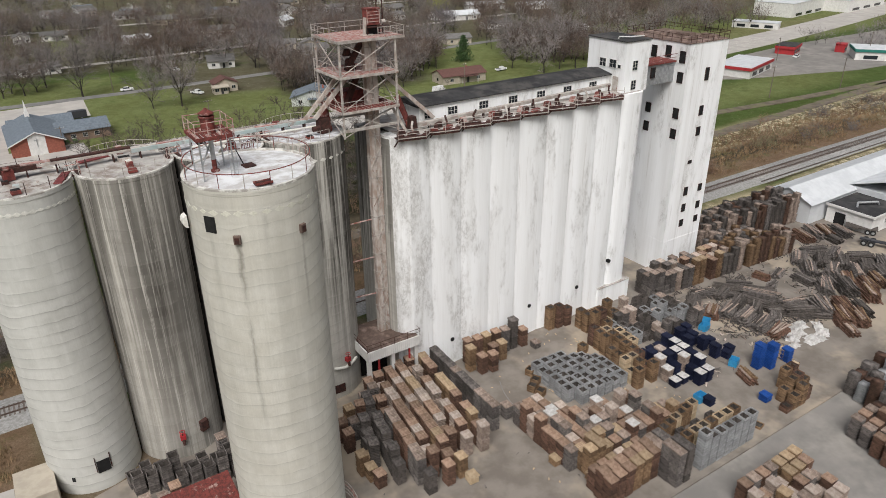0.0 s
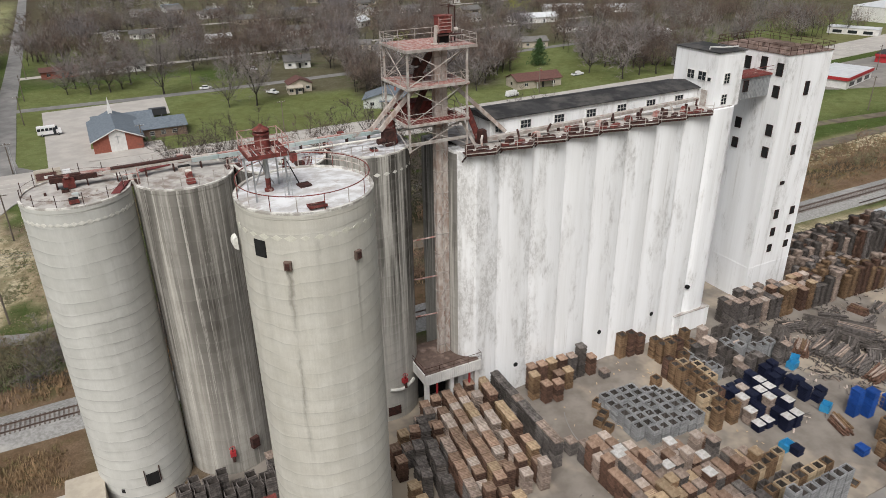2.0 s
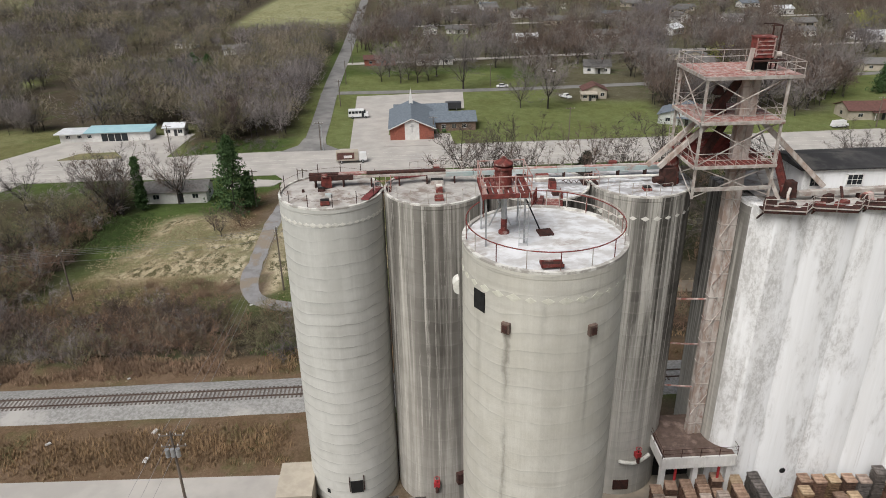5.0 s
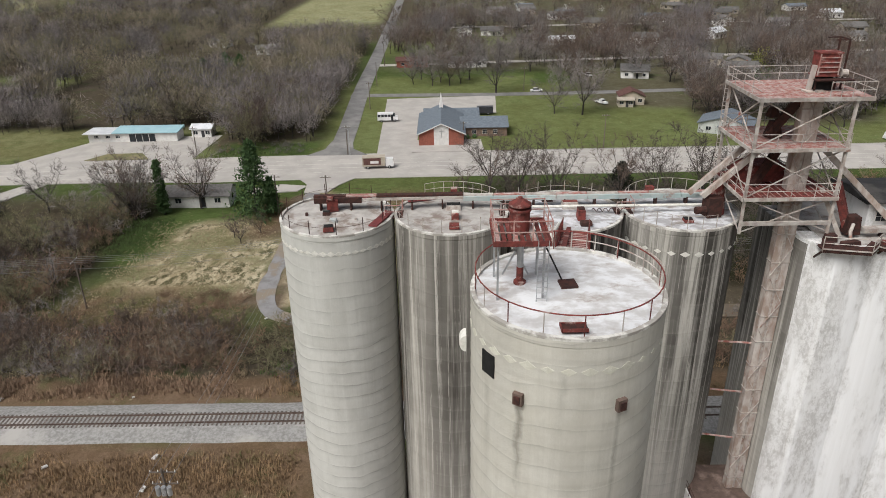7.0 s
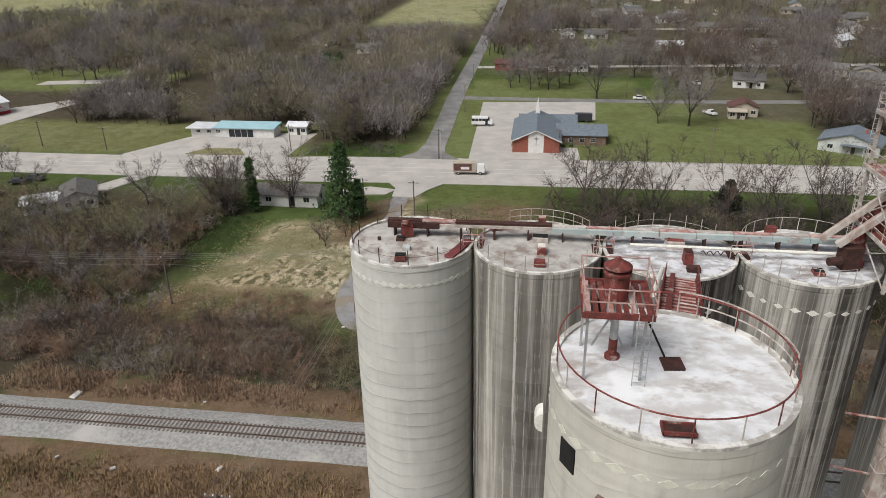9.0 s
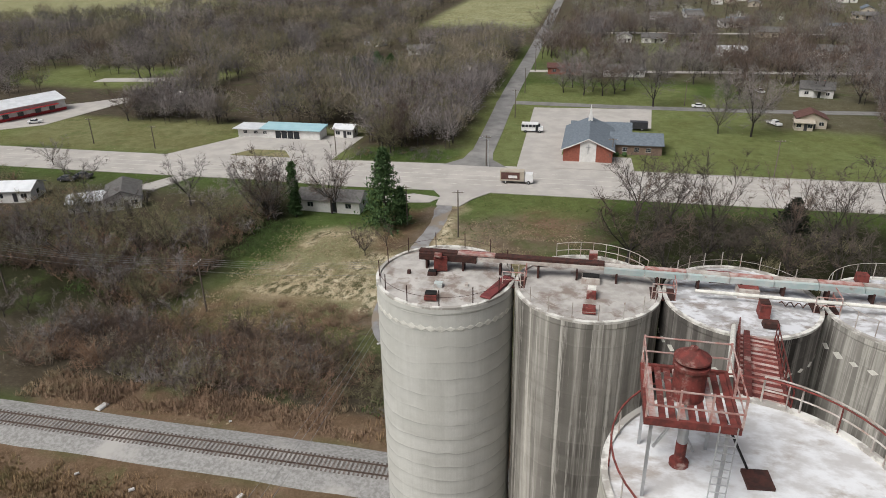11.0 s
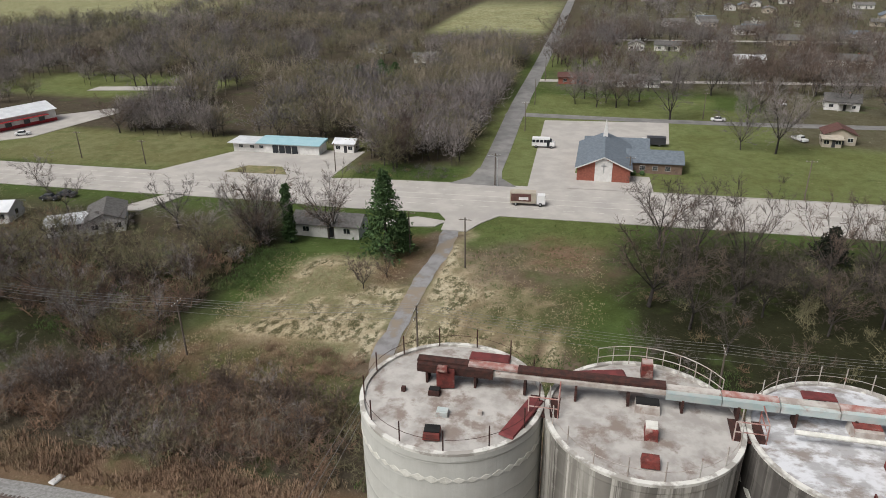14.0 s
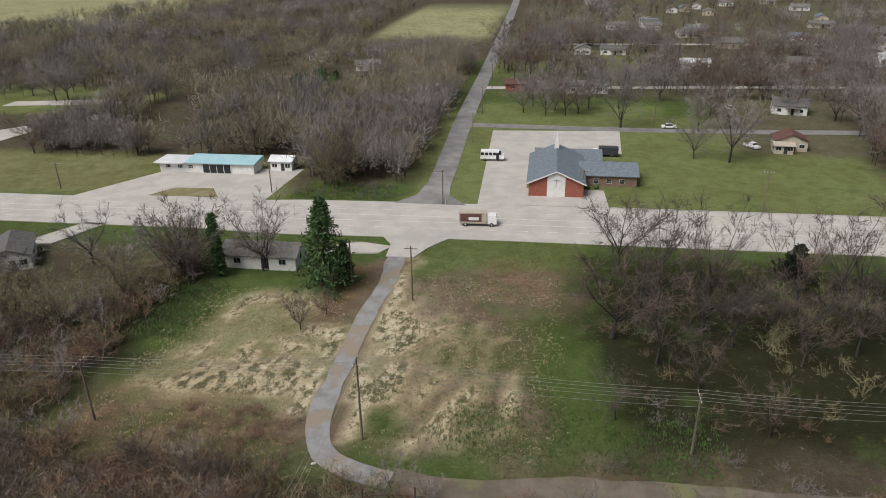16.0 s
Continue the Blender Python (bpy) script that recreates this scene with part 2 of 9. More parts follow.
M_ROOFGREY = surface("grey_blue_roof_coating", (0.36, 0.355, 0.36), (0.60, 0.61, 0.635), 1.0, stretch=(1, 1.6, 1), third=(0.25, 0.22, 0.20), tscale=0.6, tone=0.08, lo=0.42, hi=0.60, tlo=0.50, thi=0.66)
M_RIM = surface("flaking_rim_paint", (0.66, 0.65, 0.61), (0.36, 0.34, 0.31), 1.1, 0.9, tone=0, lo=0.42, hi=0.56)
M_WHITE = peeling_paint("peeling_white_paint")
M_PATCH = surface("white_patch", (0.72, 0.71, 0.66), (0.6, 0.59, 0.54), 3, tone=0.05)
M_PATCHTAN = surface("cream_patch", (0.64, 0.63, 0.55), (0.56, 0.55, 0.47), 3, tone=0.05)
M_RUST = surface("rusty_red_steel", (0.225, 0.056, 0.048), (0.12, 0.04, 0.034), 3.0, 0.8, 0.15, third=(0.42, 0.31, 0.275), tscale=1.2, tlo=0.56, thi=0.7)
M_RUSTPALE = surface("flaking_red_paint", (0.37, 0.165, 0.14), (0.50, 0.41, 0.38), 2.0, 0.8, 0.1, third=(0.25, 0.08, 0.06), tscale=0.8)
M_CRIMSON = surface("dull_crimson_sheet", (0.20, 0.05, 0.05), (0.13, 0.04, 0.04), 1.6, 0.75, 0.1, third=(0.34, 0.24, 0.22), tscale=0.9, tlo=0.6)
M_DARKRUST = surface("dark_rust", (0.085, 0.037, 0.03), (0.045, 0.026, 0.023), 3.0, 0.85, 0.2)
M_STEELPALE = surface("weathered_pale_steel", (0.56, 0.53, 0.495), (0.38, 0.325, 0.29), 1.6, 0.7, 0.2, third=(0.30, 0.19, 0.155), tscale=1.1, tlo=0.58)
M_LEG = surface("pale_leg_casing", (0.55, 0.51, 0.475), (0.36, 0.28, 0.235), 1.6, 0.75, 0.15, stretch=(1, 1, 0.4), third=(0.30, 0.19, 0.155), tscale=1.0, tlo=0.58, thi=0.7)
M_GALV = surface("galvanised_steel", (0.5, 0.51, 0.52), (0.38, 0.39, 0.4), 2.0, 0.5, 0.6)
M_TEAL = surface("pale_blue_green_sheet", (0.40, 0.50, 0.50), (0.50, 0.54, 0.53), 1.5, 0.6, 0.2, third=(0.34, 0.22, 0.18), tscale=0.7, tlo=0.52)
M_BROWNDECK = surface("brown_steel_deck", (0.17, 0.12, 0.10), (0.12, 0.085, 0.07), 1.5, 0.85, 0.1, third=(0.3, 0.22, 0.19), tscale=0.6)
M_BLACK = surface("dark_opening", (0.012, 0.012, 0.012), (0.02, 0.02, 0.02), 2, 0.9)
M_TAR = surface("black_roofing", (0.03, 0.03, 0.032), (0.055, 0.054, 0.055), 0.5, 0.9, third=(0.09, 0.085, 0.08), tscale=0.25)
M_ASPHALT = surface("worn_asphalt", (0.21, 0.205, 0.20), (0.16, 0.157, 0.153), 0.25, 0.95, third=(0.27, 0.262, 0.25), tscale=0.06, tone=0)
M_PALEROAD = surface("pale_concrete_road", (0.44, 0.415, 0.385), (0.37, 0.35, 0.325), 0.2, 0.95, third=(0.36, 0.34, 0.32), tscale=0.07, tone=0)
M_YARD = surface("yard_concrete", (0.235, 0.21, 0.183), (0.165, 0.143, 0.123), 0.25, 0.95, third=(0.36, 0.305, 0.24), tscale=0.055, tone=0, tlo=0.48, thi=0.62)
M_YARDROAD = surface("yard_asphalt", (0.235, 0.22, 0.205), (0.19, 0.18, 0.168), 0.2, 0.92, third=(0.3, 0.28, 0.255), tscale=0.08, tone=0)
M_BALLAST = surface("limestone_ballast", (0.33, 0.325, 0.315), (0.22, 0.215, 0.205), 2.5, 1.0, third=(0.40, 0.385, 0.365), tscale=0.1, bump=1.0, tone=0)
M_GRAVEL = surface("grey_gravel_lane", (0.265, 0.26, 0.262), (0.19, 0.184, 0.182), 0.4, 1.0, third=(0.25, 0.21, 0.165), tscale=0.2, bump=0.8, tone=0, tlo=0.48, thi=0.6)
M_DIRT = surface("dirt_track", (0.165, 0.138, 0.108), (0.115, 0.095, 0.073), 0.35, 1.0, third=(0.15, 0.15, 0.075), tscale=0.15, bump=0.8, tone=0, tlo=0.5, thi=0.65)
M_SLEEPER = surface("sleeper_wood", (0.10, 0.08, 0.07), (0.17, 0.145, 0.13), 2, 0.95, tone=0.25)
M_RAILSTEEL = surface("rail_steel", (0.14, 0.10, 0.085), (0.2, 0.16, 0.14), 3, 0.5, 0.6)
M_GROUND = ground_cover("land_cover")
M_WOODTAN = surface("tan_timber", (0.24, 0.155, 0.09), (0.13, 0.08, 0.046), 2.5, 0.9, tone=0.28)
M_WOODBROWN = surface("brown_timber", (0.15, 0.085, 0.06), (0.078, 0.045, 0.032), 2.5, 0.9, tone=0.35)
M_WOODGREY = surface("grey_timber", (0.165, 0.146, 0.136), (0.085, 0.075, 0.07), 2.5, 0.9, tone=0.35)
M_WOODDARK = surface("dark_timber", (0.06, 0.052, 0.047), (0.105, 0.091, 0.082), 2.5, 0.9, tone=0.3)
M_WOODPALE = surface("pale_new_timber", (0.50, 0.395, 0.27), (0.39, 0.295, 0.19), 2.5, 0.85, tone=0.2)
M_CRATEGREY = surface("grey_crate", (0.325, 0.33, 0.335), (0.225, 0.228, 0.232), 2.0, 0.8, tone=0.2)
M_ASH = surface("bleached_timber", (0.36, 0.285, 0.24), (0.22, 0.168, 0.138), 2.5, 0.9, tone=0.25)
# boards for stack tops: weathering, plus light from above painted into the tone
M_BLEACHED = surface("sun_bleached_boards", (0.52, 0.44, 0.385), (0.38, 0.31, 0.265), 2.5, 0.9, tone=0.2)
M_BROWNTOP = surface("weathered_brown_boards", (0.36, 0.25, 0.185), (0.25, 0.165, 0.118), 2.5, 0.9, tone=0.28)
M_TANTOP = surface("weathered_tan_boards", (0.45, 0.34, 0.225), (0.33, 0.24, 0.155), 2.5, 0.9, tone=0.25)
M_BLUE = surface("blue_plastic", (0.02, 0.08, 0.32), (0.015, 0.06, 0.24), 2, 0.5, tone=0.2)
M_NAVY = surface("navy_plastic", (0.008, 0.011, 0.03), (0.014, 0.018, 0.042), 2, 0.55, tone=0.2)
M_CYAN = surface("light_blue_plastic", (0.04, 0.28, 0.52), (0.03, 0.22, 0.42), 2, 0.5)
M_TARP = surface("white_plastic_sheet", (0.55, 0.54, 0.53), (0.40, 0.385, 0.365), 2, 0.6, tone=0.1)
M_BARK = surface("grey_bark", (0.07, 0.061, 0.055), (0.04, 0.035, 0.032), 3, 1.0, tone=0.2)
M_TWIG = surface("bare_twigs", (0.25, 0.224, 0.215), (0.17, 0.15, 0.143), 0.14, 1.0, tone=0.28, bump=0, lo=0.4, hi=0.6, third=(0.18, 0.155, 0.105), tscale=0.03, tlo=0.54, thi=0.66)
M_TWIGRED = surface("reddish_twigs", (0.152, 0.115, 0.094), (0.085, 0.063, 0.052), 0.16, 1.0, tone=0.2, bump=0)
M_TWIGGREEN = surface("budding_twigs", (0.232, 0.212, 0.125), (0.15, 0.138, 0.083), 1, 1.0, tone=0.25, bump=0)
M_TWIGDARK = surface("dark_bare_twigs", (0.115, 0.095, 0.082), (0.06, 0.049, 0.043), 0.16, 1.0, tone=0.2, bump=0)
M_TWIGLILAC = surface("grey_lilac_twigs", (0.25, 0.225, 0.228), (0.165, 0.147, 0.15), 0.14, 1.0, tone=0.28, bump=0)
M_TWIGTAN = surface("tan_twigs", (0.27, 0.233, 0.178), (0.185, 0.158, 0.118), 0.16, 1.0, tone=0.22, bump=0)
M_SPRING = surface("yellow_green_buds", (0.36, 0.37, 0.08), (0.24, 0.26, 0.06), 1, 1.0, tone=0.1, bump=0)
M_STRAW = surface("dry_grass", (0.31, 0.21, 0.12), (0.18, 0.12, 0.07), 0.3, 1.0, third=(0.15, 0.14, 0.065), tscale=0.12, bump=0, tone=0)
M_RUSSETGRASS = surface("russet_grass", (0.30, 0.205, 0.14), (0.17, 0.115, 0.08), 0.25, 1.0, third=(0.33, 0.27, 0.17), tscale=0.1, bump=0, tone=0)
M_BRAMBLE = surface("dead_brush", (0.27, 0.175, 0.118), (0.13, 0.088, 0.064), 0.2, 1.0, third=(0.15, 0.135, 0.07), tscale=0.1, bump=0, tone=0)
M_TURF = surface("worn_turf", (0.16, 0.155, 0.07), (0.26, 0.22, 0.13), 0.6, 1.0, third=(0.11, 0.13, 0.05), tscale=0.3, tone=0)
M_GREENGRASS = surface("fresh_grass", (0.085, 0.135, 0.04), (0.06, 0.095, 0.03), 0.4, 1.0, third=(0.13, 0.145, 0.06), tscale=0.15, bump=0, tone=0)
M_STUBBLE = surface("pale_stubble", (0.47, 0.39, 0.27), (0.32, 0.255, 0.165), 0.3, 1.0, third=(0.24, 0.22, 0.11), tscale=0.12, bump=0, tone=0)
M_NEEDLE = surface("conifer_needles", (0.08, 0.14, 0.05), (0.045, 0.085, 0.032), 1.5, 0.9, tone=0.15, bump=0)
M_YEW = surface("blackish_needles", (0.022, 0.026, 0.016), (0.012, 0.015, 0.01), 1.5, 0.9, tone=0.15, bump=0)
M_BRICK = surface("red_brick", (0.33, 0.115, 0.08), (0.26, 0.09, 0.065), 2, 0.9)
M_BROWNBRICK = surface("brown_brick", (0.20, 0.14, 0.11), (0.15, 0.105, 0.082), 2, 0.9)
M_GREYSIDING = surface("grey_green_siding", (0.50, 0.52, 0.50), (0.42, 0.44, 0.42), 0.8, 0.8, tone=0.06)
M_SLATE = surface("blue_grey_shingles", (0.155, 0.185, 0.215), (0.115, 0.135, 0.16), 1.5, 0.9, tone=0.06)
M_SHINGLE = surface("grey_shingles", (0.16, 0.155, 0.15), (0.11, 0.105, 0.10), 1.5, 0.95, tone=0.25)
M_SHINGLERED = surface("red_brown_shingles", (0.135, 0.068, 0.058), (0.10, 0.052, 0.045), 1.5, 0.95, tone=0.1)
M_SIDING = surface("white_siding", (0.72, 0.71, 0.69), (0.62, 0.61, 0.59), 0.8, 0.8, tone=0.08)
M_CREAM = surface("cream_siding", (0.47, 0.42, 0.345), (0.40, 0.355, 0.29), 0.8, 0.85, tone=0.1)
M_METALROOF = surface("white_metal_roof", (0.68, 0.70, 0.72), (0.58, 0.60, 0.62), 0.4, 0.5, 0.1, tone=0.05)
M_AQUA = surface("aqua_metal_roof", (0.32, 0.52, 0.58), (0.38, 0.57, 0.62), 0.4, 0.5, 0.1, tone=0)
M_RED = surface("bright_red_panel", (0.40, 0.035, 0.04), (0.33, 0.03, 0.035), 1, 0.6, tone=0.05)
M_GREENWALL = surface("green_cladding", (0.03, 0.20, 0.16), (0.025, 0.16, 0.13), 1, 0.7)
M_CARWHITE = surface("white_car_paint", (0.75, 0.75, 0.75), (0.7, 0.7, 0.7), 1, 0.3, bump=0)
M_CARDARK = surface("dark_car_paint", (0.04, 0.042, 0.05), (0.05, 0.05, 0.055), 1, 0.3, bump=0)
M_CARRED = surface("red_car_paint", (0.3, 0.02, 0.02), (0.26, 0.02, 0.02), 1, 0.3, bump=0)
M_TYRE = surface("tyre_rubber", (0.02, 0.02, 0.02), (0.03, 0.03, 0.03), 2, 0.9)
M_POLE = surface("weathered_pole", (0.17, 0.14, 0.115), (0.12, 0.10, 0.085), 2, 0.95, stretch=(1, 1, 0.1))
M_WIRE = surface("power_line", (0.22, 0.22, 0.22), (0.3, 0.3, 0.3), 1, 0.6, 0.3, bump=0)
M_LINE = surface("faded_road_paint", (0.62, 0.6, 0.55), (0.5, 0.48, 0.44), 1, 0.9, tone=0)
M_GLASS, _n, _l, _p = nodes_of("window_glass")
_p.inputs["Base Color"].default_value, _p.inputs["Roughness"].default_value = (0.02, 0.025, 0.03, 1), 0.08


# ---------------------------------------------------------------- mesh helpers
class Build:
    """Collects boxes, beams, tubes and sheets into one mesh."""

    def __init__(self):
        self.v, self.f = [], []

    def add(self, vs, fs):
        k = len(self.v)
        self.v += [tuple(p) for p in vs]
        self.f += [tuple(k + i for i in q) for q in fs]
        return self

    def box(self, c, s, rz=0.0, top=1.0):
        """A box by its middle and size; top narrows its upper face."""
        x, y, z = (0.5 * q for q in s)
        ca, sa = math.cos(rz), math.sin(rz)
        vs = []
        for dz, k in ((-z, 1.0), (z, top)):
            for dx, dy in ((-x, -y), (x, -y), (x, y), (-x, y)):
                dx, dy = dx * k, dy * k
                vs.append((c[0] + ca * dx - sa * dy, c[1] + sa * dx + ca * dy, c[2] + dz))
        return self.add(vs, [(0, 3, 2, 1), (4, 5, 6, 7), (0, 1, 5, 4), (1, 2, 6, 5), (2, 3, 7, 6), (3, 0, 4, 7)])

    def span(self, lo, hi):
        return self.box([(a + b) / 2 for a, b in zip(lo, hi)], [b - a for a, b in zip(lo, hi)])

    def beam(self, p, q, w=0.1, h=None):
        p, q = Vector(p), Vector(q)
        d = (q - p).normalized()
        side = d.cross(Vector((0, 0, 1)))
        side = Vector((1, 0, 0)) if side.length < 1e-3 else side.normalized()
        up = side.cross(d)
        side, up = side * w / 2, up * (h or w) / 2
        vs = [e + a * side + b * up for e in (p, q) for a, b in ((-1, -1), (1, -1), (1, 1), (-1, 1))]
        return self.add(vs, [(0, 1, 2, 3), (7, 6, 5, 4), (0, 4, 5, 1), (1, 5, 6, 2), (2, 6, 7, 3), (3, 7, 4, 0)])

    def tube(self, p, q, r, r2=None, n=8, cap=True):
        p, q = Vector(p), Vector(q)
        r2 = r if r2 is None else r2
        d = (q - p).normalized()
        a = d.orthogonal().normalized()
        b = d.cross(a)
        ring = [math.cos(2 * math.pi * i / n) * a + math.sin(2 * math.pi * i / n) * b for i in range(n)]
        vs = [p + r * u for u in ring] + [q + r2 * u for u in ring]
        fs = [(i, (i + 1) % n, n + (i + 1) % n, n + i) for i in range(n)]
        if cap:
            fs += [tuple(range(n - 1, -1, -1)), tuple(range(n, 2 * n))]
        return self.add(vs, fs)

    def path(self, pts, r, n=5):
        """One bent tube through all the points."""
        pts = [Vector(p) for p in pts]
        loop = (pts[0] - pts[-1]).length < 1e-4
        if loop:
            pts = pts[:-1]
        m, vs, ref = len(pts), [], None
        for i, p in enumerate(pts):
            d = (pts[(i + 1) % m] - pts[i - 1]) if loop or 0 < i < m - 1 else (pts[1] - pts[0] if i == 0 else pts[-1] - pts[-2])
            d.normalize()
            ref = d.orthogonal() if ref is None else ref - ref.dot(d) * d
            ref.normalize()
            q = d.cross(ref)
            vs += [p + r * (math.cos(2 * math.pi * j / n) * ref + math.sin(2 * math.pi * j / n) * q) for j in range(n)]
        fs = [(i * n + j, i * n + (j + 1) % n, (i + 1) % m * n + (j + 1) % n, (i + 1) % m * n + j) for i in range(m if loop else m - 1) for j in range(n)]
        if not loop:
            fs += [tuple(range(n - 1, -1, -1)), tuple(range((m - 1) * n, m * n))]
        return self.add(vs, fs)

    def turned(self, prof, n=48, c=(0, 0), close=False):
        """A lathed wall from (radius, height) pairs."""
        vs = [(c[0] + r * math.cos(2 * math.pi * i / n), c[1] + r * math.sin(2 * math.pi * i / n), z) for r, z in prof for i in range(n)]
        fs = [(k * n + i, k * n + (i + 1) % n, (k + 1) * n + (i + 1) % n, (k + 1) * n + i) for k in range(len(prof) - 1) for i in range(n)]
        if close:
            fs.append(tuple((len(prof) - 1) * n + i for i in range(n)))
        return self.add(vs, fs)

    def slab(self, poly, z0, z1):
        n = len(poly)
        vs = [(x, y, z0) for x, y in poly] + [(x, y, z1) for x, y in poly]
        fs = [tuple(range(n, 2 * n)), tuple(range(n - 1, -1, -1))] + [(i, (i + 1) % n, n + (i + 1) % n, n + i) for i in range(n)]
        return self.add(vs, fs)

    def gable(self, lo, hi, z, rise, over=0.4, thick=0.15, along="x"):
        """A pitched roof of two slopes with thickness over the rectangle lo..hi."""
        (x0, y0), (x1, y1) = lo, hi
        x0, y0, x1, y1 = x0 - over, y0 - over, x1 + over, y1 + over
        if along == "x":
            m = (y0 + y1) / 2
            prof = [(y0, z), (m, z + rise), (y1, z), (y1, z + thick), (m, z + rise + thick * 1.2), (y0, z + thick)]
            vs = [(x, a, b) for x in (x0, x1) for a, b in prof]
        else:
            m = (x0 + x1) / 2
            prof = [(x0, z), (m, z + rise), (x1, z), (x1, z + thick), (m, z + rise + thick * 1.2), (x0, z + thick)]
            vs = [(a, y, b) for y in (y1, y0) for a, b in prof]
        fs = [(0, 1, 4, 5), (1, 2, 3, 4), (11, 10, 7, 6), (10, 9, 8, 7)] + [(i, 6 + i, 6 + (i + 1) % 6, (i + 1) % 6) for i in range(6)]
        return self.add(vs, fs)

    def mesh(self, name, material, smooth=False):
        me = bpy.data.meshes.new(name)
        me.from_pydata(self.v, [], self.f)
        me.materials.append(material)
        if smooth:
            me.polygons.foreach_set("use_smooth", [True] * len(me.polygons))
        me.update()
        return me


def thing(name, label, category, at=(0, 0, 0), group="", kind="", rz=0.0):
    ob = tagged(new(name), label, category, group, kind)
    ob.empty_display_size = 0.3
    ob.matrix_basis = pose(*at, 0, 0, rz)
    return ob


def part(name, b, material, parent, label="", smooth=False, world=False):
    """One mesh under a thing or a part. world: the mesh is written in the place's own metres, not the parent's."""
    me = b if isinstance(b, bpy.types.Mesh) else b.mesh(name, material, smooth)
    ob = new(name, me)
    ob.parent = parent
    if world:
        top, m = parent, Matrix.Identity(4)
        while top:
            m = top.matrix_parent_inverse @ top.matrix_basis @ m
            top = top.parent
        ob.matrix_parent_inverse = m.inverted()
    return tagged(ob, label)


def single(name, b, material, label, category, group="", kind="", at=None, rz=0.0, smooth=False):
    """A thing that is one mesh."""
    me = b if isinstance(b, bpy.types.Mesh) else b.mesh(name, material, smooth)
    ob = tagged(new(name, me), label, category, group, kind)
    if at:
        ob.matrix_basis = pose(*at, 0, 0, rz)
    return ob


def bulk_mesh(name, verts, tris, material):
    """Many triangles at once, from arrays."""
    me = bpy.data.meshes.new(name)
    me.vertices.add(len(verts))
    me.vertices.foreach_set("co", np.asarray(verts, np.float32).ravel())
    k = len(tris)
    me.loops.add(3 * k)
    me.loops.foreach_set("vertex_index", np.asarray(tris, np.int32).ravel())
    me.polygons.add(k)
    me.polygons.foreach_set("loop_start", np.arange(0, 3 * k, 3, dtype=np.int32))
    me.materials.append(material)
    me.update(calc_edges=True)
    return me


rnd = random.Random(7)


def smooth_step(a, b, v):
    t = np.clip((np.asarray(v, float) - a) / (b - a), 0, 1)
    return t * t * (3 - 2 * t)


LOW = -4.0                                # the town's level under the yard's


def land(x, y):
    """Height of the ground: the yard and the railway at 0, the town lower behind the railway's bank."""
    z = LOW * smooth_step(92.5, 116, y)
    return z


# ---------------------------------------------------------------- land
def axis(lo, hi, step, far, grow=1.25):
    mid = list(np.arange(lo, hi + 0.1, step))
    a, d = [], step
    while (a[-1] if a else hi) < far:
        d *= grow
        a.append((a[-1] if a else hi) + d)
    b, d = [], step
    while (b[-1] if b else lo) > -far:
        d *= grow
        b.append((b[-1] if b else lo) - d)
    return np.array(b[::-1] + mid + a)


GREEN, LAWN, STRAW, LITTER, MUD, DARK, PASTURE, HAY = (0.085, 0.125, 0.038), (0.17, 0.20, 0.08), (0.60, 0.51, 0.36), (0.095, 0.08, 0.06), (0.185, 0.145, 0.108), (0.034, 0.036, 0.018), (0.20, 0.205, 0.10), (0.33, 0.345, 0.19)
TOWN = (0.13, 0.122, 0.082)
RUSSET = (0.205, 0.142, 0.097)
# cover, x0, x1, y0, y1, softness: later ones lie over earlier ones
COVER_TOWN = [
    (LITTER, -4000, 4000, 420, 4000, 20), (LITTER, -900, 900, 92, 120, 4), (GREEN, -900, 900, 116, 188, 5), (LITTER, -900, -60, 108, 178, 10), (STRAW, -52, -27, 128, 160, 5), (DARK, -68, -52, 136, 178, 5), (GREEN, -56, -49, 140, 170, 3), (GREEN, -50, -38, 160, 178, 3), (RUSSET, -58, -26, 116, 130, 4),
    (RUSSET, -33, -25, 150, 174, 2), (MUD, -20, 10, 122, 170, 3), (STRAW, -20, -13, 124, 166, 3), (STRAW, -11, -8.5, 122, 160, 1.2), (STRAW, -6.5, -4.5, 122, 154, 1.2), (STRAW, -2.5, -1, 124, 150, 1), (STRAW, 1, 2.5, 124, 142, 1), (MUD, -2, 12, 152, 178, 5), (GREEN, -17, -10, 124, 131, 2), (GREEN, 4, 14, 136, 160, 3), ((0.13, 0.165, 0.06), -17, 14, 173, 190, 3), (MUD, -14, 13, 156, 173, 4), (RUSSET, -6, 9, 164, 178, 3)]
COVER_FIELD = [
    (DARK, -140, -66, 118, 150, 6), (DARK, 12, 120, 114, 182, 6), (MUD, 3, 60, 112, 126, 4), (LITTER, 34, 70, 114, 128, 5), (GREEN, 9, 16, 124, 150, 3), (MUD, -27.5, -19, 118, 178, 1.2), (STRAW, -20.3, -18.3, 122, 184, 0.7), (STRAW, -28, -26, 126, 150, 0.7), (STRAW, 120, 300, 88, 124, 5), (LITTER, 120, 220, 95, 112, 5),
    (GREEN, 170, 290, 136, 166, 4), (LAWN, 190, 280, 140, 160, 6), (LAWN, -900, 900, 206, 300, 4), (LITTER, -62, -30, 214, 560, 5), (LITTER, -900, -60, 238, 560, 8), (GREEN, -56, -28, 207, 222, 3)]
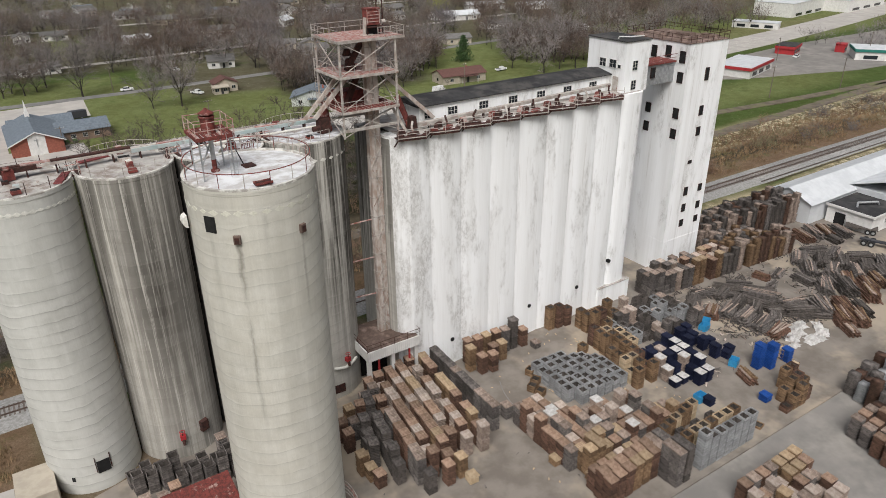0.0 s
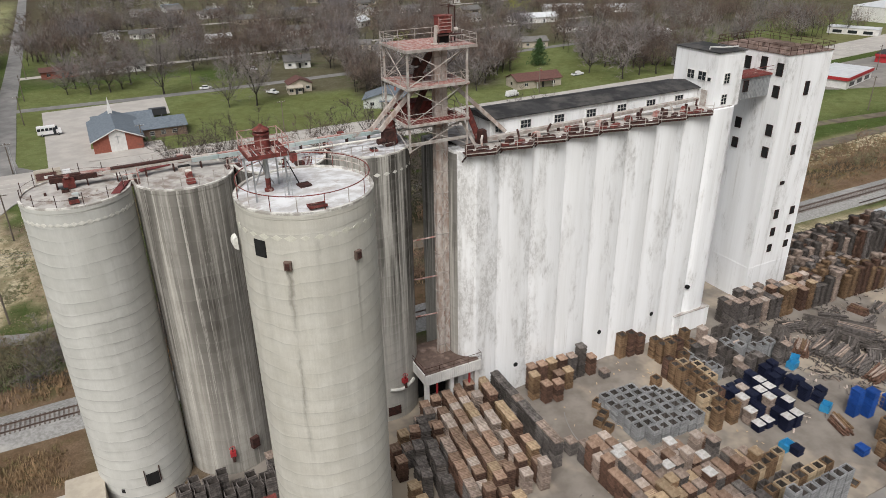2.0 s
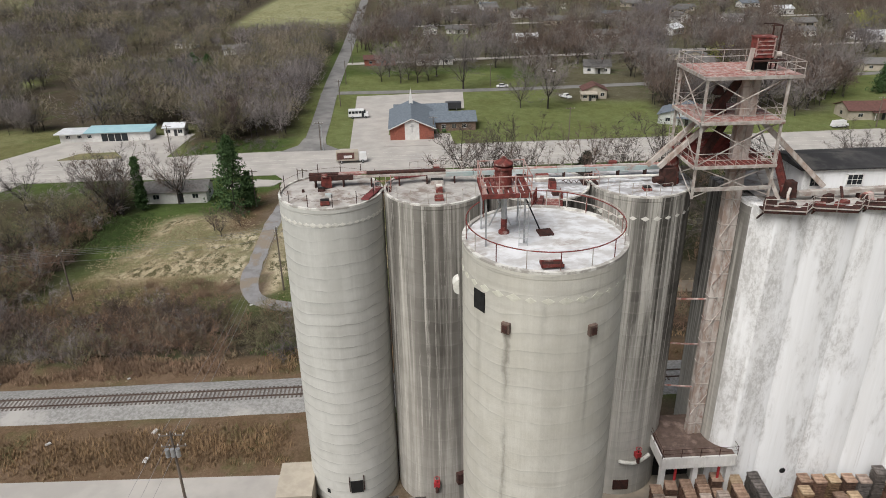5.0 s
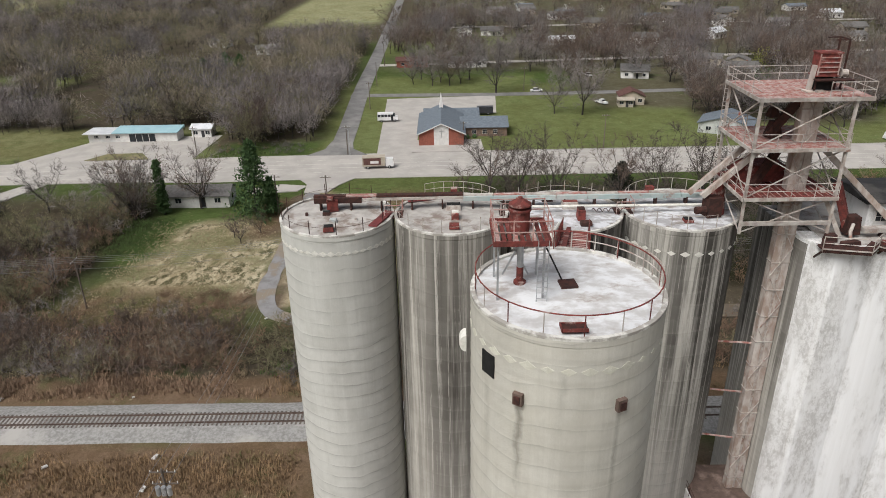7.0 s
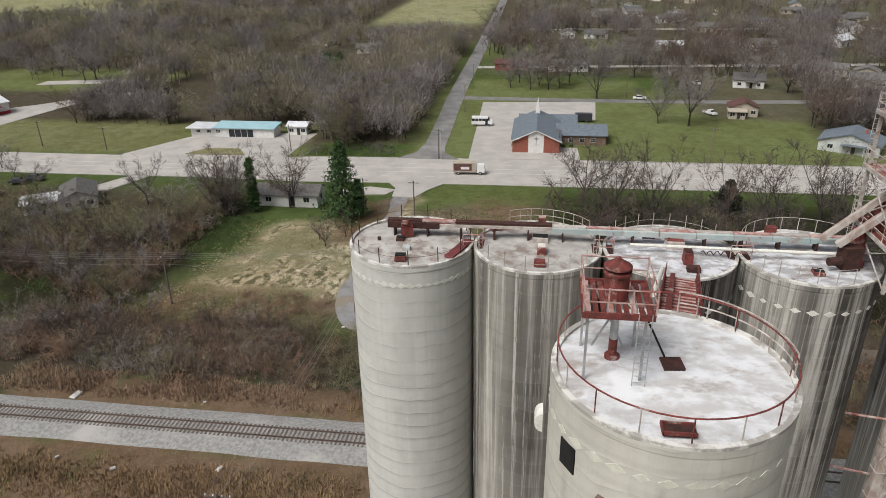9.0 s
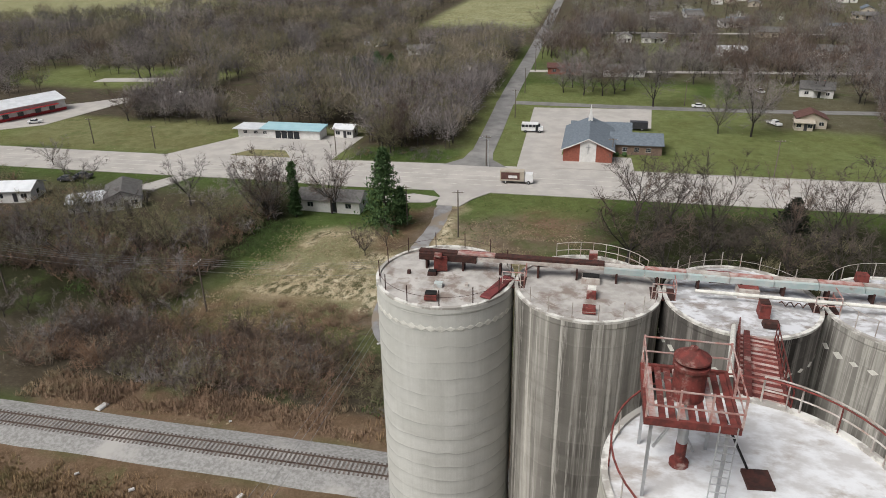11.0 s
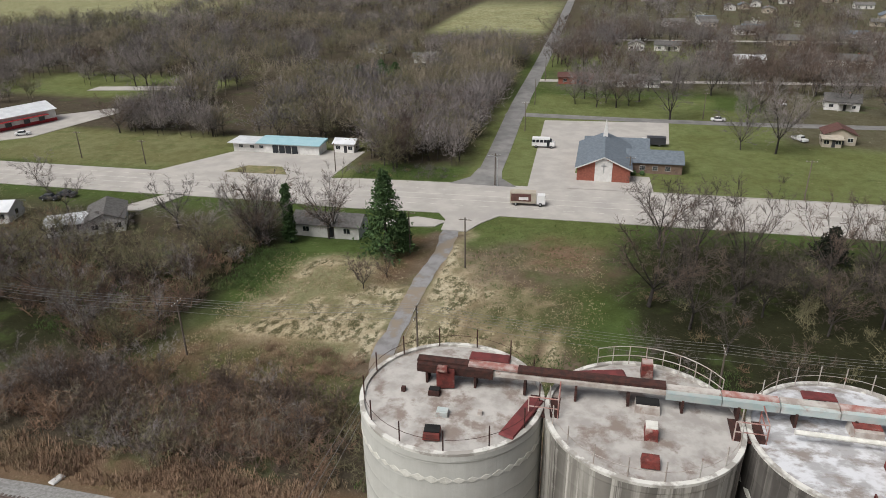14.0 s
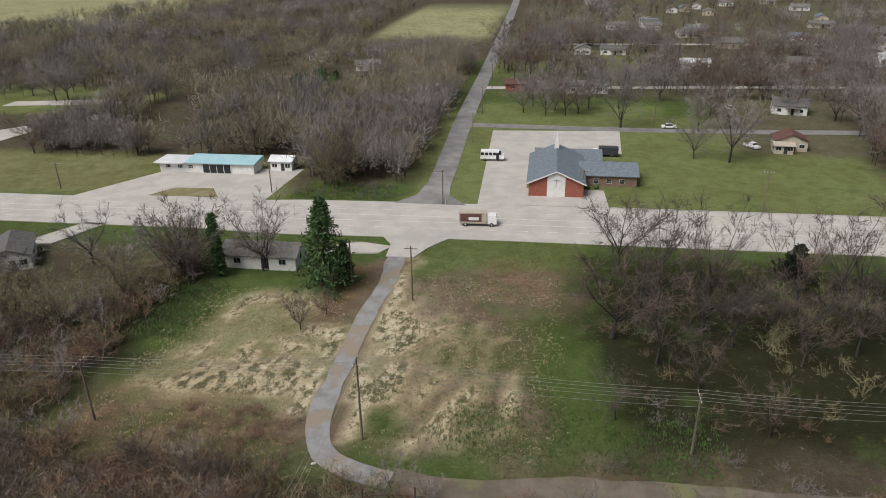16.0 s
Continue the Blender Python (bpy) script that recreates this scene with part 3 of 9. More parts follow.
COVER_FAR = [
    (PASTURE, -175, -104, 207, 240, 4), (LITTER, -900, -150, 300, 480, 8), (LAWN, -240, -150, 286, 332, 6), (LAWN, -14, 150, 210, 284, 4), (TOWN, -14, 900, 330, 2000, 10), (LAWN, -18, 45, 286, 318, 3), (TOWN, 62, 150, 258, 330, 5), (TOWN, 92, 150, 234, 330, 5),
    (HAY, -106, -32, 508, 720, 6), (HAY, -900, -335, 492, 900, 8), (LAWN, 10, 60, 405, 440, 6), (LAWN, -22, 4, 380, 480, 4), (TOWN, 150, 900, 300, 900, 10)]
COVER_YARD = [
    (LAWN, 150, 240, 205, 250, 8), (LAWN, 120, 170, 200, 222, 4), (LAWN, 300, 420, 150, 180, 6), (PASTURE, 340, 420, 218, 250, 5), (RUSSET, -900, -4, 66, 85, 2), (MUD, -60, -6, 40, 70, 3), (MUD, -30, 200, -200, 66, 4), (MUD, -4, 200, 60, 82, 3), (RUSSET, -58, 900, 89, 97, 2), (LITTER, -900, -58, 92, 100, 2),
    (STRAW, 96, 320, 76, 82, 2), (STRAW, 170, 400, 20, 80, 5)]
COVER = COVER_TOWN + COVER_FIELD + COVER_FAR + COVER_YARD
gx, gy = axis(-130, 130, 2.0, 3200), axis(60, 300, 2.0, 3200)
GX, GY = np.meshgrid(gx, gy)
GZ = land(GX, GY) + 0.0
rough = np.array([noise.fractal(Vector((x * 0.09, y * 0.09, 3.1)), 1.0, 2.0, 3) for x, y in zip(GX.ravel(), GY.ravel())]).reshape(GX.shape)
wild = smooth_step(92, 97, GY) * (1 - smooth_step(180, 186, GY))
GZ = GZ - 0.5 * np.abs(rough) * wild * smooth_step(2.5, 6.0, np.abs(GX + 22.8))
GZ = GZ - 0.06
col = np.zeros(GX.shape + (3,)) + np.array(GREEN)
wob = 3.0 * rough
patchy = np.array([noise.fractal(Vector((x * 0.12, y * 0.12, 9.4)), 0.8, 2.0, 4) for x, y in zip(GX.ravel(), GY.ravel())]).reshape(GX.shape)
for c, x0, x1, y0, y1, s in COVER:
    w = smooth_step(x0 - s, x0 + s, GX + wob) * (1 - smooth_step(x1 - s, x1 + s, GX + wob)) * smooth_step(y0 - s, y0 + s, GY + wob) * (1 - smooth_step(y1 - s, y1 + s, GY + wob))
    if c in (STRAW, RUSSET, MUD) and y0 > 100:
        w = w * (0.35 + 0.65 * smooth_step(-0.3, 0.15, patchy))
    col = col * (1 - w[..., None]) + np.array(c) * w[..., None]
nx, ny = len(gx), len(gy)
idx = np.arange(nx * ny).reshape(ny, nx)
a, b, c, d = idx[:-1, :-1].ravel(), idx[:-1, 1:].ravel(), idx[1:, 1:].ravel(), idx[1:, :-1].ravel()
me = bulk_mesh("ground", np.stack([GX, GY, GZ], -1).reshape(-1, 3), np.concatenate([np.stack([a, b, c], -1), np.stack([a, c, d], -1)]), M_GROUND)
me.polygons.foreach_set("use_smooth", np.ones(len(me.polygons), bool))
cover = me.attributes.new("cover", "FLOAT_COLOR", "POINT")
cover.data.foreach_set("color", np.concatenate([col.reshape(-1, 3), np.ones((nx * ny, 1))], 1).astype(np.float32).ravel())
tagged(new("ground", me), "rough open land of grass, straw and bare soil", "ground", kind="structure")


def strip(name, pts, width, material, label, lift=0.05, kind="structure", category="road", thick=0.25):
    """A road along points, as a ribbon with thickness that lies on the land."""
    vs, fs = [], []
    for i, (x, y) in enumerate(pts):
        x0, y0 = pts[max(i - 1, 0)]
        x1, y1 = pts[min(i + 1, len(pts) - 1)]
        d = Vector((x1 - x0, y1 - y0)).normalized()
        w = width[i] if isinstance(width, (list, tuple)) else width
        z = float(land(x, y)) + lift
        for s in (-0.5, 0.5):
            vs += [(x - d.y * w * s, y + d.x * w * s, z), (x - d.y * w * s, y + d.x * w * s, z - thick)]
    for i in range(len(pts) - 1):
        k = 4 * i
        fs += [(k, k + 4, k + 6, k + 2), (k, k + 1, k + 5, k + 4), (k + 2, k + 6, k + 7, k + 3)]
    return single(name, Build().add(vs, fs), material, label, category, kind=kind)


def bent(pts, step=6.0):
    """Points along a smooth line through a few marks."""
    out = []
    for i in range(len(pts) - 1):
        p0, p1, p2, p3 = (Vector(pts[min(max(k, 0), len(pts) - 1)]) for k in (i - 1, i, i + 1, i + 2))
        n = max(2, int((p2 - p1).length / step))
        for j in range(n):
            t = j / n
            out.append(tuple(0.5 * (2 * p1 + (p2 - p0) * t + (2 * p0 - 5 * p1 + 4 * p2 - p3) * t * t + (3 * p1 - p0 - 3 * p2 + p3) * t ** 3)))
    return out + [tuple(pts[-1])]


HIGHWAY = bent([(-700, 192), (-300, 195), (-100, 195.8), (-20, 198.5), (60, 199.7), (150, 201), (260, 208), (450, 233), (900, 320)], 20)
strip("road", HIGHWAY, [17.2 if x < -60 else 21 for x, y in HIGHWAY], M_PALEROAD, "wide pale concrete highway with worn surface", 0.06)
strip("road", bent([(-21, 206), (-21.5, 240), (-23, 300), (-23.4, 400), (-26, 620), (-32, 1000)], 20), 6.2, M_ASPHALT, "narrow grey asphalt side road", 0.05)
strip("road", bent([(-26, 284), (40, 282), (120, 286), (300, 300)], 20), 5.0, M_ASPHALT, "narrow grey residential street", 0.04)
strip("road", bent([(-26, 345), (60, 352), (300, 372)], 20), 5.0, M_PALEROAD, "pale residential street between the trees", 0.04)
strip("road", bent([(-26, 470), (120, 475), (320, 480)], 30), 5.0, M_PALEROAD, "pale residential street far behind", 0.04)
LANE = bent([(-21.5, 190), (-23, 179), (-22.4, 167), (-23.2, 157), (-23.3, 147), (-23.2, 137), (-23.2, 130), (-22.3, 124.6), (-20.2, 120.4), (-16.3, 118.2), (-11, 117), (0, 116.4), (14, 118.5), (40, 119), (90, 119), (170, 122), (290, 128)], 1.2)
LANE_TOWN, LANE_RAIL = [p for p in LANE if p[0] < -9], [p for p in LANE if p[0] > -12]
strip("road", LANE_TOWN, [3.1 + 0.7 * noise.noise(Vector((x * 0.3, y * 0.3, 5.2))) + 0.06 * max(0.0, y - 168) for x, y in LANE_TOWN], M_GRAVEL, "worn grey gravel access lane", 0.0)
strip("road", LANE_RAIL, [3.6 + 1.4 * noise.noise(Vector((x * 0.2, y * 0.2, 3.3))) for x, y in LANE_RAIL], M_DIRT, "brown dirt track along the railway bank", 0.06)
strip("road", bent([(194, 138), (226, 134.5), (262, 131.5), (330, 127), (430, 122)], 10), 3.6, M_DIRT, "dirt track beside the railway", 0.06)


def pad(name, poly, material, label, z, category="pavement", thick=0.3):
    return single(name, Build().slab(poly, z - thick, z), material, label, category, kind="structure")


pad("pavement", [(-10, 208), (-11.8, 277), (28.5, 280), (27, 254), (2, 254), (1, 222), (20, 222), (20.6, 208)], M_PALEROAD, "pale concrete church car park", LOW + 0.03)
pad("pavement", [(-112, 203), (-96, 229), (-60, 231), (-62, 203)], M_PALEROAD, "pale forecourt of a roadside shop", LOW + 0.045)
pad("pavement", [(-205, 203), (-172, 228), (-165, 262), (-150, 284), (-156, 286), (-178, 262), (-215, 232), (-230, 203)], M_PALEROAD, "pale gravel forecourt of a metal barn", LOW + 0.04)
pad("pavement", [(216, 188), (246, 164), (300, 147), (430, 136), (430, 196), (330, 198)], M_YARDROAD, "broad pale parking lot by the highway", LOW + 0.05)
pad("pavement", [(-29, 189.5), (-13, 189.5), (-17.5, 183), (-19.6, 178), (-25.2, 178), (-25.5, 184)], M_PALEROAD, "pale apron where the lane meets the highway", LOW + 0.1)
pad("pavement", [(-30, 208), (-12.5, 208), (-17.2, 214), (-18.3, 222), (-24.6, 222), (-25.5, 214)], M_ASPHALT, "flared mouth of the side road", LOW + 0.075)
pad("pavement", [(-204, 296), (-163, 303), (-163, 312), (-204, 304)], M_PALEROAD, "pale gravel lot among bare trees", LOW + 0.04)
pad("pavement", [(-92, 206.5), (-88, 212.5), (-78, 213), (-74, 207)], M_TURF, "grass island in the shop forecourt", LOW + 0.16, "verge")
pad("pavement", [(-40, 181), (-32, 184.5), (-25, 183), (-27, 179.5), (-38, 178)], M_PALEROAD, "pale gravel drive beside the lane", LOW + 0.07)
pad("pavement", [(-104, 176), (-97, 176), (-92, 188), (-97, 188)], M_PALEROAD, "pale concrete house drive", LOW + 0.06)
pad("pavement", [(136, 188), (143, 212), (149, 212), (142, 188)], M_PALEROAD, "pale concrete house drive", LOW + 0.05)

# lane marks on the highway
for k, (off, dash) in enumerate(((-5.2, True), (-1.7, False), (1.7, False), (5.2, True))):
    bmk = Build()
    for i in range(len(HIGHWAY) - 1):
        p, q = Vector(HIGHWAY[i]), Vector(HIGHWAY[i + 1])
        if abs(p.x) > 330:
            continue
        d = (q - p).normalized()
        nrm = Vector((-d.y, d.x))
        m = 3 if dash else 1
        for j in range(m):
            u, v = p.lerp(q, j / m), p.lerp(q, j / m + (0.4 if dash else 1.0) / m)
            bmk.beam((*(u + nrm * off), LOW + 0.064), (*(v + nrm * off), LOW + 0.064), 0.16, 0.012)
    single("lane_marking", bmk, M_LINE, "faded pale lane line on the highway", "road marking", "highway lines", "structure")

# kerb along the far edge of the highway by the church
kb = Build()
for i in range(len(HIGHWAY) - 1):
    p, q = Vector(HIGHWAY[i]), Vector(HIGHWAY[i + 1])
    if -16 < p.x < 150:
        kb.beam((p.x, p.y + 10.7, LOW + 0.08), (q.x, q.y + 10.7, LOW + 0.08), 0.3, 0.2)
single("kerb", kb, M_PALEROAD, "low concrete kerb along the highway", "kerb", kind="structure")

# the yard: a worn slab, the truck road past it and the kerb between them
pad("pavement", [(-2, 32.8), (140, 32.8), (140, 76), (34, 76), (-2, 66)], M_YARD, "stained concrete storage yard", 0.0)
pad("pavement", [(-2, -60), (140, -60), (140, 32.4), (-2, 32.4)], M_YARDROAD, "grey asphalt truck road", -0.02)
single("kerb", Build().box((60, 32.6, 0.02), (56, 0.36, 0.2)), M_YARD, "worn concrete kerb beside the yard road", "kerb", kind="structure")
for a0, a1, r in ((150, 215, 13.0), (20, 75, 19.0)):
    joint = Build()
    pts = [(58 + r * math.cos(radians(t)), 52 + r * math.sin(radians(t)), 0.004) for t in range(a0, a1, 4)]
    for u, v in zip(pts, pts[1:]):
        joint.beam(u, v, 0.12, 0.012)
    single("slab_joint", joint, M_YARDROAD, "curved crack across the yard slab", "joint", kind="structure")

# railway
RAIL_Y, RAIL_Z = 87.2, 0.42
bal = Build()
prof = [(81.8, -0.35), (84.6, 0.14), (85.7, RAIL_Z + 0.0), (88.7, RAIL_Z + 0.0), (90.0, 0.12), (92.2, -0.35)]
xs = np.arange(-420, 720, 6.0)
vs = [(x, y + 0.25 * noise.noise(Vector((x * 0.2, y, 0))), z + 0.05 * noise.noise(Vector((x * 0.3, y * 2, 5)))) for x in xs for y, z in prof]
fs = [(i * 6 + j, (i + 1) * 6 + j, (i + 1) * 6 + j + 1, i * 6 + j + 1) for i in range(len(xs) - 1) for j in range(5)]
single("railway_bed", bal.add(vs, fs), M_BALLAST, "pale grey limestone railway ballast bank", "ballast", kind="structure", smooth=True)
track = thing("railway_track", "rusty rails on weathered wooden sleepers in ballast", "railway", (0, RAIL_Y, RAIL_Z), kind="structure")
for s in (-0.75, 0.75):
    part("rail", Build().box((100, s, 0.13), (1000, 0.075, 0.17)).box((100, s, 0.05), (1000, 0.15, 0.03)), M_RAILSTEEL, track, "rusty steel rail")
sl = Build().box((0, 0, -0.03), (0.23, 2.6, 0.17), top=0.97).mesh("sleeper", M_SLEEPER)
rest = Build()
for i in range(1800):
    x = -400 + i * 0.53
    if -130 < x < -2 or 168 < x < 196:
        o = part("sleeper", sl, M_SLEEPER, track)
        o.location, o.rotation_euler = (x, rnd.uniform(-0.05, 0.05), 0), (0, 0, rnd.uniform(-0.02, 0.02))
    elif -4 < x < 40 or 120 < x < 480:
        rest.box((x, 0, -0.03), (0.23, 2.6, 0.17))
tagged(part("sleepers", rest, M_SLEEPER, track), kind="stuff")
tr2 = thing("railway_track", "second rusty siding track beside the sheds", "railway", (0, 83.2, 0.2), kind="structure")
for s in (-0.75, 0.75):
    part("rail", Build().box((330, s, 0.1), (380, 0.075, 0.17)), M_RAILSTEEL, tr2, "rusty steel rail")


# ---------------------------------------------------------------- silos
TOP = 33.4


def guard_rail(parent, c, r, z, h=1.05, n=24, a0=0, a1=360, mat=M_STEELPALE, top_r=0.045, rails=(1.0, 0.5), keep=None, post_r=0.03):
    """A round guard rail: each post and each rail its own part."""
    step = (a1 - a0) / n
    for i in range(n + (0 if a1 - a0 >= 360 else 1)):
        a = radians(a0 + i * step)
        if keep and not keep(i):
            continue
        p = (c[0] + r * math.cos(a), c[1] + r * math.sin(a))
        part("post", Build().tube((*p, z), (*p, z + h), post_r, n=5), mat, parent, world=True)
    for k in rails:
        m = max(8, int((a1 - a0) / 7))
        pts = [(c[0] + r * math.cos(radians(a0 + (a1 - a0) * i / m)), c[1] + r * math.sin(radians(a0 + (a1 - a0) * i / m)), z + h * k) for i in range(m + 1)]
        part("rail", Build().path(pts, top_r), mat, parent, world=True)


def silo(c, r, top, wall, roof, label, lifts=True, patches=None, patch_mat=None, patch_drop=1.55, patch_n=30, rim=M_RIM):
    s = thing("silo", label, "silo", (*c, 0), "concrete grain silos")
    prof, z, band = [(r, -0.3)], 0.0, 1.22
    if lifts:
        while z < top - 0.9:
            k = rnd.uniform(0.2, 1.0)
            prof += [(r, z), (r + 0.006 + 0.012 * k, z + 0.3), (r + 0.006 + 0.01 * k, z + 0.8), (r, z + band - 0.02)]
            z += band
    prof += [(r, top - 0.5), (r + 0.03, top - 0.45), (r + 0.03, top), (r - 0.12, top), (r - 0.12, top - 0.1)]
    wallp = part("wall", Build().turned(prof, 140, c), wall, s, "slip-formed concrete wall", world=True)
    part("roof", Build().turned([(r - 0.1, top - 0.1), (r * 0.5, top + 0.06), (0.05, top + 0.12)], 48, c, close=True), roof, s, "domed concrete roof deck", smooth=True, world=True)
    part("rim", Build().turned([(r + 0.036, top - 0.12), (r + 0.036, top + 0.035), (r - 0.2, top + 0.035), (r - 0.2, top - 0.12)], 72, c), rim, s, "pale weathered rim", world=True)
    if patches:
        for i in range(patch_n):
            a = 2 * math.pi * i / patch_n + 0.07
            k = patches * rnd.uniform(0.75, 1.1)
            o = Vector((c[0] + (r + 0.012) * math.cos(a), c[1] + (r + 0.012) * math.sin(a), top - patch_drop))
            t, nrm, up = Vector((-math.sin(a), math.cos(a), 0)), Vector((math.cos(a), math.sin(a), 0)), Vector((0, 0, 1))
            pts = [o + t * u * k + up * w * k * 0.62 for u, w in ((-1, 0.05), (-0.4, -0.55), (0.05, -0.9), (0.5, -0.5), (1, 0.08), (0.4, 0.6), (0, 0.95), (-0.5, 0.5))]
            pts2 = [q + nrm * 0.018 for q in pts]
            part("patch", Build().add(pts + pts2, [tuple(range(8, 16))] + [(j, (j + 1) % 8, 8 + (j + 1) % 8, 8 + j) for j in range(8)]), patch_mat, s, world=True)
    return s


ROW_Y, RS = 71.6, 4.6
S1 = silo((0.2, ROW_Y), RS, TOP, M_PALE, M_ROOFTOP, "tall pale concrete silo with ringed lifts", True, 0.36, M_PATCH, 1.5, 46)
S2 = silo((9.5, ROW_Y), RS, TOP, M_STAINED, M_ROOFTOP, "tall concrete silo with dark vertical rain stains", True)
S3 = silo((18.8, ROW_Y), RS, TOP, M_SOOTED, M_ROOFGREY, "tall dark-stained concrete silo with blotched grey-white roof", True, 0.36, M_PATCH, 2.6, 28)
S4 = silo((28.1, ROW_Y), RS, TOP, M_STAINEDTOP, M_ROOFGREY, "tall dark-stained concrete silo with white diamond patches", True, 0.36, M_PATCH, 2.0, 28)
NSC, NSR, NST = (15.1, 49.8), 4.85, 38.0
NS = silo(NSC, NSR, NST, M_TANWALL, M_ROOFPALE, "tall pale tan concrete silo standing before the others", True, 0.4, M_PATCHTAN, 1.75, 32)
guard_rail(NS, NSC, NSR - 0.22, NST, 1.1, 16, rails=(), mat=M_STEELPALE, post_r=0.028)
guard_rail(NS, NSC, NSR - 0.22, NST, 1.1, 8, rails=(1.0,), mat=M_RUST, top_r=0.038)
guard_rail(NS, NSC, NSR - 0.12, NST, 1.15, 5, -2, 78, rails=(1.0, 0.5), mat=M_STEELPALE, top_r=0.035, post_r=0.04)
guard_rail(S1, (0.2, ROW_Y), RS - 0.2, TOP, 1.15, 13, rails=(0.55,), mat=M_DARKRUST, top_r=0.013, post_r=0.035)
guard_rail(S2, (9.5, ROW_Y), RS - 0.2, TOP, 1.1, 8, 30, 120, rails=(1.0, 0.5), mat=M_STEELPALE, top_r=0.024, post_r=0.026)
guard_rail(S2, (9.5, ROW_Y), RS - 0.2, TOP, 1.1, 9, 180, 360, rails=(0.5,), mat=M_STEELPALE, top_r=0.015)
guard_rail(S3, (18.8, ROW_Y), RS - 0.2, TOP, 1.1, 8, 35, 160, rails=(0.5,), mat=M_STEELPALE, top_r=0.015)
guard_rail(S4, (28.1, ROW_Y), RS - 0.2, TOP, 1.1, 8, 35, 160, rails=(1.0,), mat=M_STEELPALE, top_r=0.02)
guard_rail(S4, (28.1, ROW_Y), RS - 0.2, TOP, 1.1, 6, 200, 290, rails=(1.0,), mat=M_STEELPALE, top_r=0.015)


# ---------------------------------------------------------------- white elevator block
EL = thing("grain_elevator", "long white-painted concrete grain elevator with peeling paint", "grain elevator", (57, 70, 0))
WT, PITCH, WR = 32.6, 4.45, 2.62
centres = [38.75 + PITCH * i for i in range(8)] + [74.35]
for k, x in enumerate(centres):
    # a shallow bay of wall for each bin; the first one turns the corner
    half = PITCH / 2 if k < 8 else 2.7
    arc = []
    for i in range(15):
        u = -1 + 2 * i / 14
        arc.append((x + half * u, 65.3 + 0.18 * u * u))
    if k == 0:
        arc = [(38.75 + 2.62 * math.cos(radians(a)), 67.9 + 2.62 * math.sin(radians(a))) for a in range(180, 246, 6)] + [p for p in arc if p[0] > 37.8]
    if k == 8:
        arc = [(ax, 65.3 + 1.4 * ((ax - x) / half) ** 4) for ax, ay in arc]
    poly = arc + [(arc[-1][0], 68.5), (arc[0][0], 68.5)]
    part("bin", Build().slab(poly, -0.3, WT), M_WHITE, EL, "white-painted round storage bin", world=True)
part("block", Build().span((38.75, 67.9, -0.3), (74.35, 75, WT - 0.01)), M_WHITE, EL, "white concrete bin block", world=True)
part("roof", Build().span((37.6, 65.75, WT - 0.05), (76, 75.2, WT + 0.06)), M_ROOFTOP, EL, "grey flat roof deck", world=True)
endw = [(38.75 + 2.66 * math.cos(radians(a)), 67.9 + 2.66 * math.sin(radians(a))) for a in range(178, 209, 5)]
part("end_wall", Build().slab(endw + [(38.75 + 2.5 * math.cos(radians(a)), 67.9 + 2.5 * math.sin(radians(a))) for a in range(208, 177, -5)], -0.3, WT - 0.3), M_STAINEDTOP, EL, "unpainted stained concrete end wall", world=True)
part("end_wall", Build().span((36.1, 68.0, -0.3), (38.74, 74.8, WT - 0.3)), M_STAINEDTOP, EL, "unpainted stained concrete end wall", world=True)
# the gallery along the roof
GYF = 68.6


def pane_window(parent, at, w, h, along="x", cols=3, rows=2, sign=-1, frame=M_SIDING, open_=False):
    """A window: dark recess, frame and its bars. at is the middle on the wall's face; sign: the way out of the wall."""
    x, y, z = at
    e = 0.05 * sign

    def bx(u, v, du, dv, dep, off):
        if along == "x":
            return ((x + u, y + off, z + v), (du, dep, dv))
        return ((x + off, y + u, z + v), (dep, du, dv))
    win = part("window", Build().box(*bx(0, 0, w, h, 0.06, e * 0.4)), M_BLACK if open_ else M_GLASS, parent, "dark broken window opening" if open_ else "", world=True)
    fr = Build()
    for s in (-1, 1):
        fw = 0.04 if open_ else 0.05
        fr.box(*bx(s * w / 2, 0, fw, h + fw, 0.1, e))
        fr.box(*bx(0, s * h / 2, w + fw, fw, 0.1, e))
    if not open_:
        for i in range(1, cols):
            fr.box(*bx(-w / 2 + w * i / cols, 0, 0.022, h, 0.07, e))
        for i in range(1, rows):
            fr.box(*bx(0, -h / 2 + h * i / rows, w, 0.022, 0.07, e))
    part("frame", fr, M_DARKRUST if open_ else frame, win, world=True)
    return win


part("gallery", Build().span((41.6, GYF, WT + 0.06), (72.6, 73.6, 34.9)), M_WHITE, EL, "low white gallery along the roof", world=True)
part("gallery_roof", Build().add([(41.2, GYF - 0.3, 34.92), (72.9, GYF - 0.3, 34.92), (72.9, 71.1, 35.45), (41.2, 71.1, 35.45), (72.9, 74, 34.92), (41.2, 74, 34.92),
                                  (41.2, GYF - 0.3, 34.8), (72.9, GYF - 0.3, 34.8), (72.9, 74, 34.8), (41.2, 74, 34.8)],
                                 [(0, 1, 2, 3), (3, 2, 4, 5), (6, 7, 1, 0), (8, 9, 5, 4), (7, 8, 4, 2, 1), (9, 6, 0, 3, 5), (9, 8, 7, 6)]), M_TAR, EL, "black tar-paper gallery roof", world=True)
for i in range(6):
    pane_window(EL, (46.3 + 4.62 * i, GYF, 33.78), 1.4, 0.95, cols=3)
pane_window(EL, (42.7, GYF, 33.7), 0.9, 0.8, cols=2)
